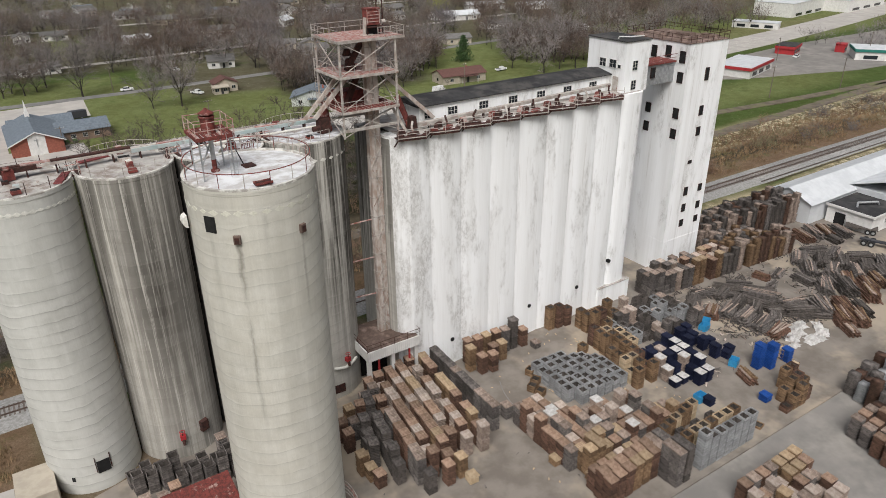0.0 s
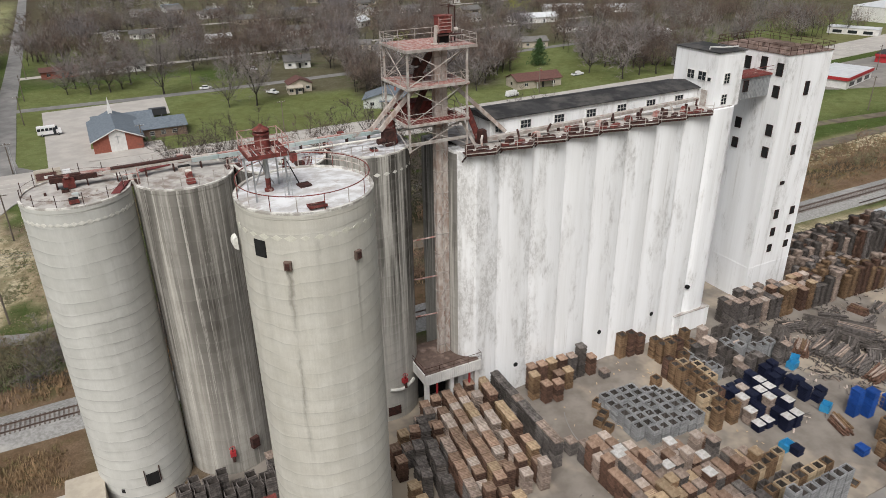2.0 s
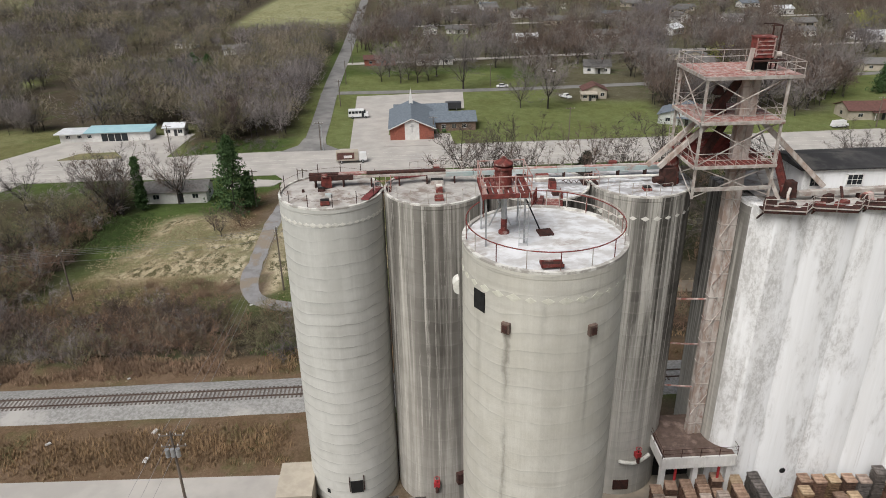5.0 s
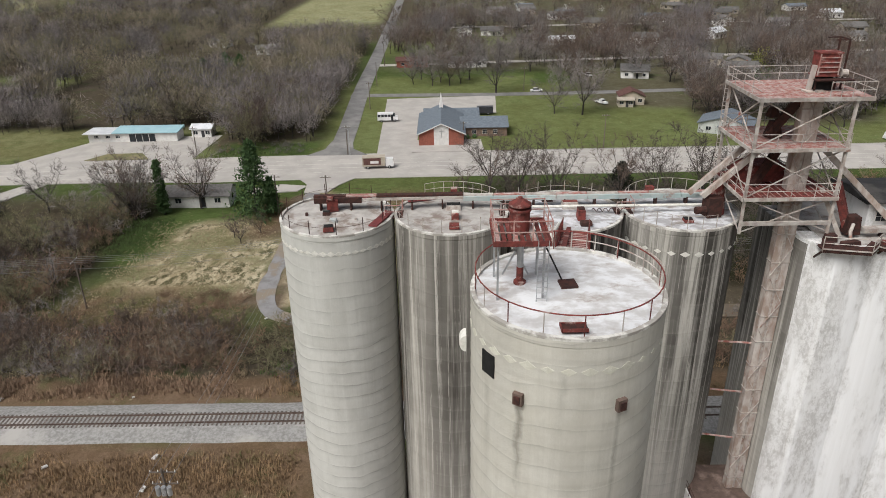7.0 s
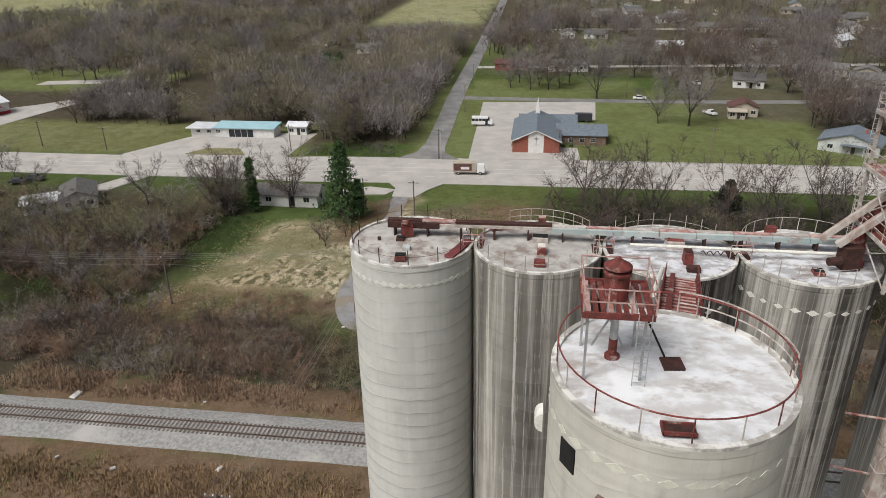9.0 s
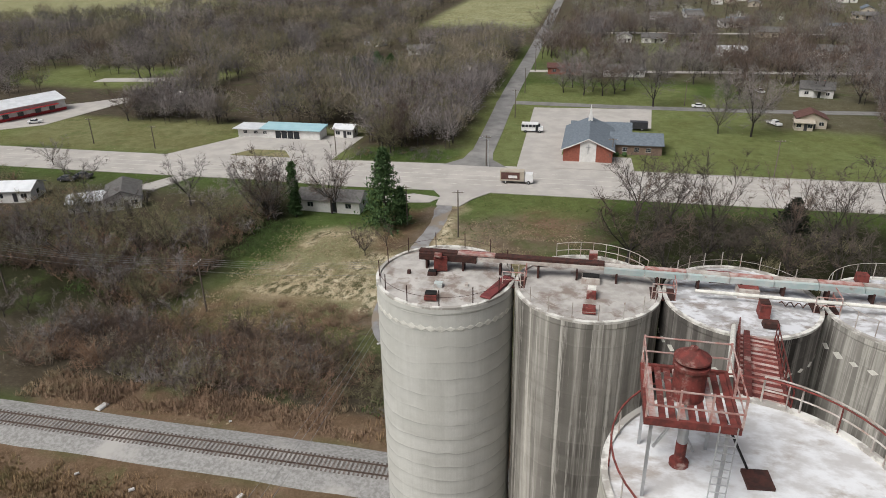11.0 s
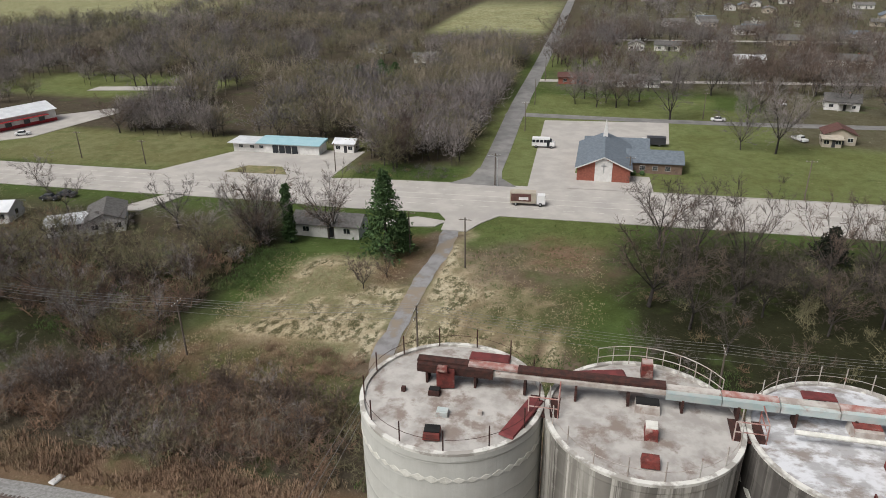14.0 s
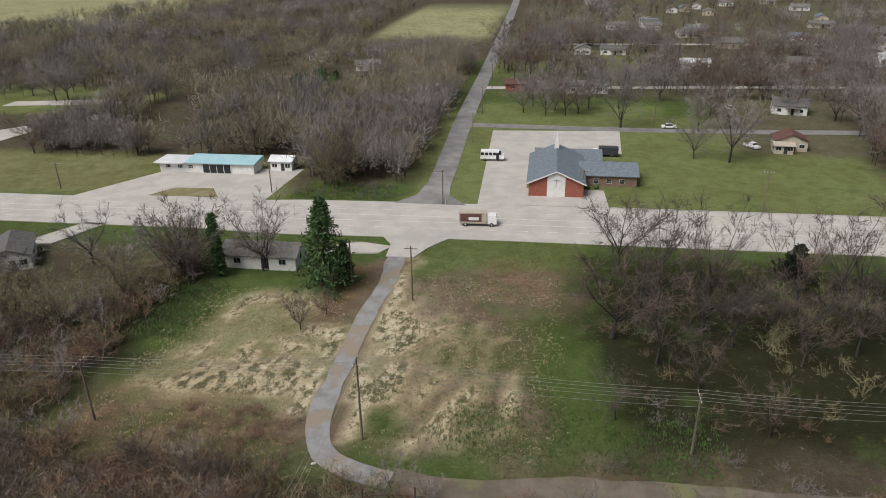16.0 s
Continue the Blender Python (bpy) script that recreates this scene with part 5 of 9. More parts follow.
for h in (0.55, 1.1):
    part("rail", Build().path([(11.3, 51.4, PZ + h), (11.3, 48.5, PZ + h), (14.0, 48.5, PZ + h), (14.0, 51.4, PZ + h), (11.3, 51.4, PZ + h)], 0.036), M_RUSTPALE, VS, world=True)
for x, y in ((11.3, 48.5), (12.2, 48.5), (13.1, 48.5), (14, 48.5), (11.3, 50), (14, 50), (11.3, 51.4), (14, 51.4)):
    part("post", Build().beam((x, y, PZ), (x, y, PZ + 1.15), 0.06), M_RUSTPALE, VS, world=True)
can = part("drum", Build().turned([(0.5, PZ), (0.5, PZ + 1.12), (0.56, PZ + 1.13), (0.56, PZ + 1.24), (0.3, PZ + 1.26), (0.3, PZ + 1.42)], 20, (12.6, 49.9)), M_RUST, VS, "red steel vent drum", world=True)
part("cap", Build().turned([(0.56, PZ + 1.4), (0.55, PZ + 1.46), (0.14, PZ + 1.72), (0.12, PZ + 1.8), (0.02, PZ + 1.82)], 20, (12.6, 49.9)), M_RUST, can, "conical cap", world=True)
part("drop_pipe", Build().tube((12.75, 50.3, NST), (12.75, 50.3, 39.0), 0.18, n=12).turned([(0.32, NST + 0.05), (0.32, NST + 0.2), (0.17, NST + 0.25)], 14, (12.75, 50.3)), M_RUST, VS, "red drop pipe", world=True)
part("drop_pipe", Build().tube((12.75, 50.3, 39.0), (12.7, 50.1, PZ), 0.17, n=12), M_GALV, VS, "galvanised drop pipe", world=True)
part("stay", Build().beam((13.6, 49.0, PZ), (14.9, 50.3, 38.2), 0.06), M_BLACK, VS, "thin dark stay", world=True)
for x in (13.35, 13.85):
    part("ladder_side", Build().tube((x, 48.3, NST), (x, 48.3, PZ + 0.2), 0.022, n=5), M_GALV, VS, world=True)
for i in range(10):
    part("rung", Build().tube((13.35, 48.3, NST + 0.25 + 0.3 * i), (13.85, 48.3, NST + 0.25 + 0.3 * i), 0.018, n=4), M_GALV, VS, world=True)
# sloping conveyor bridge from the row of silos up to the stand
CB = thing("conveyor_bridge", "rusty red sloping conveyor bridge with plank walk", "conveyor", (16.4, 59, 37))
pa, pb = Vector((16.15, 54.4, 37.7)), Vector((18.7, 66.4, 33.8))
dirv = (pb - pa).normalized()
sid = Vector((dirv.y, -dirv.x, 0)).normalized()
UPZ = Vector((0, 0, 1))
for s in (-0.95, 0.95):
    part("side_beam", Build().beam(pa + sid * s, pb + sid * s, 0.12, 0.32), M_RUST, CB, world=True)
    part("handrail", Build().beam(pa + sid * s + UPZ * 1.05, pb + sid * s + UPZ * 1.05, 0.05), M_RUST, CB, world=True)
    part("handrail", Build().beam(pa + sid * s + UPZ * 0.55, pb + sid * s + UPZ * 0.55, 0.04), M_RUST, CB, world=True)
    for i in range(8):
        o = pa.lerp(pb, i / 7) + sid * s
        part("post", Build().beam(o, o + UPZ * 1.05, 0.05), M_RUST, CB, world=True)
for i in range(40):
    o = pa.lerp(pb, (i + 0.5) / 40) + UPZ * 0.03 * math.sin(i * 2.1)
    part("plank", Build().beam(o - sid * (0.9 + 0.05 * math.sin(i * 1.7)), o + sid * (0.9 + 0.05 * math.cos(i * 2.3)), 0.25, 0.05), M_RUST if i % 3 else M_RUSTPALE, CB, world=True)
part("trough", Build().beam(pa - sid * 0.5 + UPZ * 0.2, pb - sid * 0.5 + UPZ * 0.2, 0.3, 0.25), M_RUST, CB, "closed conveyor trough", world=True)
part("pipe", Build().tube((15.2, 56.0, 38.1), (17.4, 66.0, 34.6), 0.14, n=10), M_PATCH, CB, "white pipe", world=True)
for u in (0.3, 0.7):
    o = pa.lerp(pb, u)
    part("truss", Build().beam(o - sid * 0.9, o - sid * 0.3 - UPZ * 0.9, 0.1).beam(o + sid * 0.9, o + sid * 0.3 - UPZ * 0.9, 0.1).beam(o - sid * 0.3 - UPZ * 0.9, o + sid * 0.3 - UPZ * 0.9, 0.1), M_DARKRUST, CB, world=True)

# conveyor along the row
CON = thing("roof_conveyor", "long rusty and pale green conveyor along the silo tops", "conveyor", (14, 72.4, TOP))
part("housing", Build().beam((-1.7, 72.4, 34.35), (2.2, 72.4, 34.35), 0.7, 0.45), M_DARKRUST, CON, "red conveyor tail housing", world=True)
part("trough", Build().beam((-1.75, 72.55, 34.62), (0.9, 72.55, 34.62), 0.5, 0.12), M_DARKRUST, CON, "dark open trough", world=True)
part("trough", Build().beam((0.9, 72.55, 34.62), (3.4, 72.55, 34.62), 0.5, 0.12), M_RUSTPALE, CON, "flaking red cover", world=True)
part("trough", Build().beam((3.4, 72.55, 34.6), (10.5, 72.6, 34.6), 0.55, 0.16), M_DARKRUST, CON, "dark open trough", world=True)
part("trough_side", Build().beam((2.2, 72.3, 34.35), (10.5, 72.3, 34.42), 0.26, 0.2), M_STEELPALE, CON, "rusty trough side", world=True)
for i in range(8):
    x0 = 10.5 + i * 2.55
    part("cover", Build().beam((x0, 72.4, 34.3), (x0 + 2.5, 72.4, 34.3), 0.56, 0.36), M_TEAL, CON, "pale blue-green cover sheet", world=True)
    part("cover_top", Build().beam((x0, 72.6, 34.52), (x0 + 2.5, 72.6, 34.52), 0.42, 0.08), M_RUSTPALE if i % 2 else M_STEELPALE, CON, world=True)
for i in range(13):
    part("support", Build().box((-1.2 + i * 2.5, 72.4, 33.8), (0.12, 0.7, 0.75)), M_DARKRUST, CON, world=True)
part("pipe", Build().tube((16, 71.0, 34.0), (30, 70.6, 34.1), 0.12, n=8), M_PATCH, CON, "pale pipe", world=True)
part("drive", Build().box((-0.2, 72.0, 34.05), (0.9, 0.8, 0.9), rz=0.2).tube((-0.5, 71.6, 34.75), (0.0, 71.6, 34.75), 0.2, n=10), M_RUST, CON, "red conveyor drive", world=True)


def roof_box(parent, x, y, w, d, h, mat, label, rz=0.0, z=TOP + 0.05, lid=None):
    b = part("hatch", Build().box((x, y, z + h / 2), (w, d, h), rz=rz, top=0.92), mat, parent, label, world=True)
    if lid:
        part("lid", Build().box((x, y + d * 0.1, z + h + 0.03), (w * 0.9, d * 0.7, 0.06), rz=rz), lid, b, world=True)
    return b


roof_box(S1, 0.0, 68.15, 0.8, 0.75, 0.3, M_RUST, "red hatch with dark opening", 0.1, lid=M_BLACK)
roof_box(S1, 0.15, 69.7, 0.6, 0.45, 0.25, M_TEAL, "pale blue-green hatch", lid=M_TEAL)
roof_box(S1, -0.6, 71.2, 0.6, 0.45, 0.3, M_DARKRUST, "small rusty hatch", lid=M_BLACK)
roof_box(S1, -2.2, 71.2, 0.22, 0.22, 0.25, M_DARKRUST, "small dark stub pipe")
roof_box(S1, 1.9, 70.1, 0.22, 0.22, 0.2, M_STEELPALE, "small pale stub pipe")
roof_box(S1, 3.9, 70.3, 0.75, 3.4, 0.09, M_CRIMSON, "fallen red cover sheet", -0.35)
roof_box(S1, 1.6, 75.0, 2.2, 0.7, 0.09, M_CRIMSON, "fallen red cover sheet", 0.0)
roof_box(S2, 9.8, 70.1, 0.6, 0.8, 0.55, M_RUST, "red hatch box with pale front", lid=M_PATCH)
roof_box(S2, 9.7, 68.2, 0.8, 0.6, 0.35, M_RUST, "red hatch box")
roof_box(S2, 9.7, 72.0, 1.2, 0.8, 0.45, M_STEELPALE, "pale steel inlet frame", lid=M_BLACK)
roof_box(S2, 9.8, 75.1, 0.6, 0.7, 0.7, M_RUST, "red vent box with pale side", lid=M_RUSTPALE)
roof_box(S2, 7.3, 74.5, 3.0, 0.7, 0.1, M_CRIMSON, "fallen red cover sheet", 0.25)
roof_box(S3, 17.6, 73.6, 0.9, 0.5, 0.4, M_DARKRUST, "dark rusty hatch", lid=M_BLACK)
roof_box(S3, 19.2, 72.0, 1.3, 1.1, 0.6, M_STEELPALE, "pale steel inlet frame", lid=M_RUST)
roof_box(S3, 19.7, 69.6, 0.6, 0.9, 0.85, M_RUST, "red inlet spout box", lid=M_DARKRUST)
roof_box(S3, 19.9, 68.4, 0.9, 0.6, 0.3, M_DARKRUST, "dark rusty hatch")
roof_box(S3, 18.0, 74.8, 1.6, 0.6, 0.1, M_CRIMSON, "fallen red cover sheet")
roof_box(S4, 27.2, 73.7, 0.9, 0.6, 0.2, M_TEAL, "pale hatch with dark opening", lid=M_BLACK)
roof_box(S4, 27.9, 68.8, 0.7, 0.8, 0.2, M_RUST, "dark red roof hatch", lid=M_BLACK)
roof_box(S4, 26.6, 75.2, 0.7, 0.6, 0.6, M_RUST, "red vent box")
coil = Build()
for i in range(26):
    a0_, a1_ = i * 1.3, (i + 1) * 1.3
    coil.tube((20.8 + i * 0.1, 70.7 + 0.14 * math.cos(a0_), 33.75 + 0.14 * math.sin(a0_)), (20.9 + i * 0.1, 70.7 + 0.14 * math.cos(a1_), 33.75 + 0.14 * math.sin(a1_)), 0.035, n=4)
part("auger_coil", coil, M_DARKRUST, S3, "bare dark auger screw", world=True)
# link platforms in the gaps between the silos
for x in (4.85, 14.15, 23.45):
    lk = thing("link_platform", "small rusty railed platform between two silos", "platform", (x, 71.5, TOP - 0.1), "link platforms")
    part("deck", Build().box((0, 0, 0), (1.5, 1.6, 0.1)), M_DARKRUST, lk)
    part("rail", Build().path([(-0.7, -0.8, 1.1), (0.7, -0.8, 1.1), (0.7, 0.8, 1.1)], 0.035).path([(-0.7, -0.8, 0.55), (0.7, -0.8, 0.55), (0.7, 0.8, 0.55)], 0.03), M_RUSTPALE, lk)
    for px, py in ((-0.7, -0.8), (0.7, -0.8), (0.7, 0.8)):
        part("post", Build().beam((px, py, 0), (px, py, 1.1), 0.05), M_RUSTPALE, lk)
    part("ladder", Build().span((-0.25, -0.2, -33.2), (-0.2, -0.15, 0)).span((0.2, -0.2, -33.2), (0.25, -0.15, 0)), M_GALV, lk, "long upright ladder")
# at the silos' feet
def valve_gear(parent, c, deg, z):
    """A slide valve: body on the wall, spindle, handwheel and outlet."""
    v = wall_box(parent, "valve", c, RS, deg, z, 0.6, 0.55, 0.5, M_RED, "red slide valve")
    o = ring_point(c, RS + 0.35, deg, z)
    part("spindle", Build().tube(o, o + Vector((0, 0, 0.9)), 0.05, n=6), M_DARKRUST, v, world=True)
    part("handwheel", Build().path([o + Vector((0.28 * math.cos(radians(a)), 0.28 * math.sin(radians(a)), 0.8)) for a in range(0, 361, 30)], 0.04), M_RED, v, world=True)
    part("outlet", Build().tube(o + Vector((0, 0, -0.25)), o + Vector((0, -0.2, -0.9)), 0.2, 0.16, 10), M_DARKRUST, v, world=True)


op = wall_box(S1, "opening", (0.2, ROW_Y), RS, 276, 3.0, 1.25, 1.5, 0.06, M_BLACK, "dark broken opening with bent bars")
wall_box(op, "bar", (0.2, ROW_Y), RS, 267, 3.4, 0.07, 1.9, 0.12, M_DARKRUST)
wall_box(op, "bar", (0.2, ROW_Y), RS, 285, 3.4, 0.07, 1.9, 0.12, M_DARKRUST)
wall_box(S1, "vent_hole", (0.2, ROW_Y), RS, 237, 2.0, 0.35, 0.5, 0.05, M_BLACK)
valve_gear(S2, (9.5, ROW_Y), 262, 3.0)
wall_box(S2, "valve", (9.5, ROW_Y), RS, 292, 3.4, 0.9, 1.3, 0.5, M_DARKRUST, "dark gate valve")
valve_gear(S4, (28.1, ROW_Y), 285, 5.4)
part("pipe_elbow", Build().path([ring_point((28.1, ROW_Y), RS + 0.25, d, 4.3 + 0.4 * abs(d - 282) / 20) for d in range(262, 305, 6)], 0.2, 8), M_PATCH, S4, "white curved pipe", world=True)
wall_box(S4, "stain_panel", (28.1, ROW_Y), RS, 268, 1.4, 1.6, 1.2, 0.08, M_DARKRUST, "dark panel at the wall foot")
for dg, z in ((243, 1.9), (300, 2.0), (330, 2.2)):
    wall_box(NS, "vent_hole", NSC, NSR, dg, z, 0.4, 0.5, 0.06, M_BLACK)
RW = thing("ring_walk", "round rusty pipe railing about the silo foot", "railing", (*NSC, 0))
for h in (2.5, 2.0, 1.5, 1.0):
    pts = [ring_point(NSC, 6.1, d, h) for d in range(0, 361, 10)]
    part("hoop", Build().path(pts, 0.05), M_STEELPALE if h != 2.0 else M_RUSTPALE, RW, world=True)
for d in range(0, 360, 24):
    part("post", Build().tube(ring_point(NSC, 6.1, d, 0), ring_point(NSC, 6.1, d, 2.55), 0.05, n=5), M_RUSTPALE, RW, world=True)
part("skirt", Build().turned([(6.0, -0.1), (5.6, 0.7), (NSR, 0.9)], 40, NSC), M_RUSTPALE, RW, "rust-stained skirt slab", world=True)
AN = thing("annex_shed", "low shed with rusty red metal roof", "shed", (8.5, 56.5, 0))
part("wall", Build().span((4.8, 53.8, -0.1), (11.0, 58.6, 2.4)), M_RUSTPALE, AN, world=True)
rs_ = Build().add([(4.5, 53.4, 2.4), (11.3, 53.4, 2.4), (11.3, 58.9, 3.1), (4.5, 58.9, 3.1), (4.5, 53.4, 2.3), (11.3, 53.4, 2.3), (11.3, 58.9, 2.4), (4.5, 58.9, 2.4)], [(0, 1, 2, 3), (4, 5, 1, 0), (5, 6, 2, 1), (7, 4, 0, 3)])
rfa = part("roof", rs_, M_RUST, AN, "ribbed red metal roof", world=True)
for i in range(15):
    part("rib", Build().beam((4.8 + i * 0.45, 53.4, 2.43), (4.8 + i * 0.45, 58.9, 3.13), 0.06, 0.08), M_RUST, rfa, world=True)
SB = thing("grain_bin", "small galvanised bin with ribbed pale blue metal roof", "grain bin", (21.6, 45.6, 0))
part("wall", Build().turned([(2.1, -0.1), (2.1, 2.2)], 28, (21.6, 45.6)), M_GALV, SB, world=True)
cr = Build().turned([(2.25, 2.15), (0.3, 3.0), (0.25, 3.2)], 28, (21.6, 45.6), close=True)
for i in range(24):
    a = 2 * math.pi * i / 24
    cr.beam((21.6 + 2.2 * math.cos(a), 45.6 + 2.2 * math.sin(a), 2.2), (21.6 + 0.3 * math.cos(a), 45.6 + 0.3 * math.sin(a), 3.03), 0.06, 0.08)
part("roof", cr, M_TEAL, SB, "ribbed conical roof", world=True)
single("shed", Build().span((-7.6, 66.5, -0.1), (-3.9, 71.5, 2.6)), M_CREAM, "small cream flat-roofed shed by the silo", "shed")
single("concrete_pad", Build().slab([(-40, 58), (-8, 58), (-8, 72.5), (-40, 73.5)], -0.3, 0.03), M_PALEROAD, "broken pale concrete pad", "pad", kind="structure")


# ---------------------------------------------------------------- the yard's stacks
def pallet(b, z, w=1.13, d=1.24, slats=0, h=0.15):
    """Deck boards on three stringers; slats: the deck seen from above, board by board."""
    if not slats:
        b.box((0, 0, z + 0.185), (w, d, 0.08))
        for s in (-0.36, 0.0, 0.36):
            b.box((s * w, 0, z + 0.0725), (0.07, d * 0.82, 0.145))
        return
    prof = [(-d / 2, 0.0), (-d / 2, h)]
    for i in range(1, slats):
        y, g = -d / 2 + d * i / slats, 0.17 * d / slats
        prof += [(y - g, h), (y - g, 0.03), (y + g, 0.03), (y + g, h)]
    prof += [(d / 2, h), (d / 2, 0.0)]
    m = len(prof)
    b.add([(sx * w / 2, y, z + v) for sx in (-1, 1) for y, v in prof], [tuple(range(m - 1, -1, -1)), tuple(range(m, 2 * m))] + [(i, (i + 1) % m, m + (i + 1) % m, m + i) for i in range(m)])


def crate(b, z, w=1.2, d=1.1, h=0.32, t=0.065):
    """One open frame of four boards."""
    q = ((-0.5, -0.5), (0.5, -0.5), (0.5, 0.5), (-0.5, 0.5))
    vs = [(w * x, d * y, zz) for zz in (z, z + h) for x, y in q] + [((w - 2 * t) * x, (d - 2 * t) * y, zz) for zz in (z, z + h) for x, y in q]
    fs = []
    for i in range(4):
        j = (i + 1) % 4
        fs += [(i, j, 4 + j, 4 + i), (8 + j, 8 + i, 12 + i, 12 + j), (4 + i, 4 + j, 12 + j, 12 + i), (j, i, 8 + i, 8 + j)]
    b.add(vs, fs)


WOODS = {"tan": (M_WOODTAN, "tan"), "brown": (M_WOODBROWN, "red-brown"), "grey": (M_WOODGREY, "weathered grey"), "dark": (M_WOODDARK, "dark grey"), "pale": (M_WOODPALE, "pale new"),
         "white": (M_CRATEGREY, "grey"), "ash": (M_ASH, "bleached pale"), "navy": (M_NAVY, "navy plastic"), "blue": (M_BLUE, "bright blue plastic")}
BUNDLE, TOPS, CRATES = {}, {}, {}
for key, (m, _) in WOODS.items():
    BUNDLE[key] = []
    for v in range(3):
        b = Build()
        for i in range(4):
            k = len(b.v)
            pallet(b, i * 0.225, 1.08 + rnd.uniform(-0.06, 0.04), 1.17 + rnd.uniform(-0.06, 0.04))
            dx, dy, ro = rnd.uniform(-0.025, 0.025), rnd.uniform(-0.025, 0.025), rnd.uniform(-0.02, 0.02)
            b.v[k:] = [(x * math.cos(ro) - y * math.sin(ro) + dx, x * math.sin(ro) + y * math.cos(ro) + dy, z) for x, y, z in b.v[k:]]
        BUNDLE[key].append(b.mesh("pallet_bundle", m))
    b = Build()
    pallet(b, 0, 1.1, 1.18, slats=6, h=0.17)
    # tops get paler boards than the tiers: light from above put into colour
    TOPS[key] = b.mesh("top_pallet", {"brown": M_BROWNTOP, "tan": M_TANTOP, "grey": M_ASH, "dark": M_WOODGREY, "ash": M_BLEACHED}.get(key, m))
    CRATES[key] = []
    for v in range(2):
        b = Build()
        crate(b, 0, 1.1 + rnd.uniform(-0.02, 0.02), 1.07 + rnd.uniform(-0.02, 0.02), 0.3)
        CRATES[key].append(b.mesh("crate_collar", m))
SHEET = Build().box((0, 0, 0.02), (1.16, 1.24, 0.05)).mesh("cover_sheet", M_TARP)


def pallet_stack(x, y, h, wood="brown", rz=None, sheet=False, group="pallet stacks"):
    n = max(1, round(h / 0.9))
    if wood == "white":
        wood = "ash"
    lab = WOODS[wood][1]
    t = thing("pallet_stack", ("%s wooden pallets stacked %s on the yard" if "plastic" not in lab else "%s pallets stacked %s on the yard") % (lab, "high" if n > 2 else "low"), "pallet stack",
              (x, y, 0.0), group, rz=rnd.uniform(-2.5, 2.5) if rz is None else rz)
    for i in range(n):
        o = tagged(part("pallet_tier", rnd.choice(BUNDLE[wood]), None, t), kind="stuff")
        o.location = (rnd.uniform(-0.03, 0.03), rnd.uniform(-0.03, 0.03), i * 0.9)
        o.rotation_euler = (0, 0, math.pi * rnd.randint(0, 1) + rnd.uniform(-0.015, 0.015))
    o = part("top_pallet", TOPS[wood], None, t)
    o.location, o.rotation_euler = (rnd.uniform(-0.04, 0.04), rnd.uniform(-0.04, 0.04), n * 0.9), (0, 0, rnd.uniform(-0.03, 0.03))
    if sheet:
        o = part("cover_sheet", SHEET, None, t, "pale plastic cover sheet")
        o.location = (0, 0, n * 0.9 + 0.15)
    return t


def crate_stack(x, y, h, wood="grey", rz=None):
    n = max(1, round(h / 0.34))
    t = thing("crate_stack", "%s open timber crate collars stacked up" % WOODS[wood][1], "crate stack", (x, y, 0.0), "crate stacks", rz=rnd.uniform(-2, 2) if rz is None else rz)
    for i in range(n):
        o = part("crate_collar", rnd.choice(CRATES[wood]), None, t)
        o.location = (rnd.uniform(-0.015, 0.015), rnd.uniform(-0.015, 0.015), i * 0.335)
        o.rotation_euler = (0, 0, math.pi * rnd.randint(0, 1) + rnd.uniform(-0.015, 0.015))
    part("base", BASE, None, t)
    lin = part("lining", SHADE_LINING, None, t, "dark damp inner boards")
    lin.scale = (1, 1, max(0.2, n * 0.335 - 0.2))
    return t


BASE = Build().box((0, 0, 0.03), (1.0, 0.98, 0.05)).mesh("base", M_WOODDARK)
# added inner boards, coloured dark to paint in the shade within each crate
SHADE_LINING = Build()
crate(SHADE_LINING, 0, 0.955, 0.925, 1.0, 0.012)
SHADE_LINING = SHADE_LINING.mesh("lining", M_WOODDARK)

# the long rows before the canopy
for x0, y0, x1, y1, h, woods in ((40.8, 65.0, 40.3, 50.2, 4.0, "dark dark grey"), (38.7, 64.5, 37.3, 49.4, 4.0, "brown tan ash tan"), (36.95, 65.0, 35.3, 49.8, 4.0, "brown brown ash"), (35.25, 64.8, 33.6, 50.5, 4.0, "brown tan ash brown"),
                                 (33.6, 64.3, 32.0, 48.6, 4.0, "brown brown tan ash"), (32.0, 64.2, 30.3, 49.0, 4.0, "brown ash brown"), (30.5, 63.8, 28.7, 49.0, 4.0, "brown grey brown"), (29.1, 62.7, 27.1, 51.8, 4.0, "dark dark grey"),
                                 (27.5, 60.4, 25.7, 53.6, 3.6, "dark dark brown")):
    n = round((y0 - y1) / 1.29)
    for i in range(n + 1):
        f = i / n
        if rnd.random() < 0.03:
            continue
        hh = h - (0.9 if rnd.random() < 0.09 or (i > n - 2 and rnd.random() < 0.4) else 0)
        pallet_stack(x0 + (x1 - x0) * f + rnd.uniform(-0.04, 0.04), y0 + (y1 - y0) * f, hh, rnd.choice(woods.split()), -math.degrees(math.atan2(x0 - x1, y0 - y1)) + rnd.uniform(-0.8, 0.8))
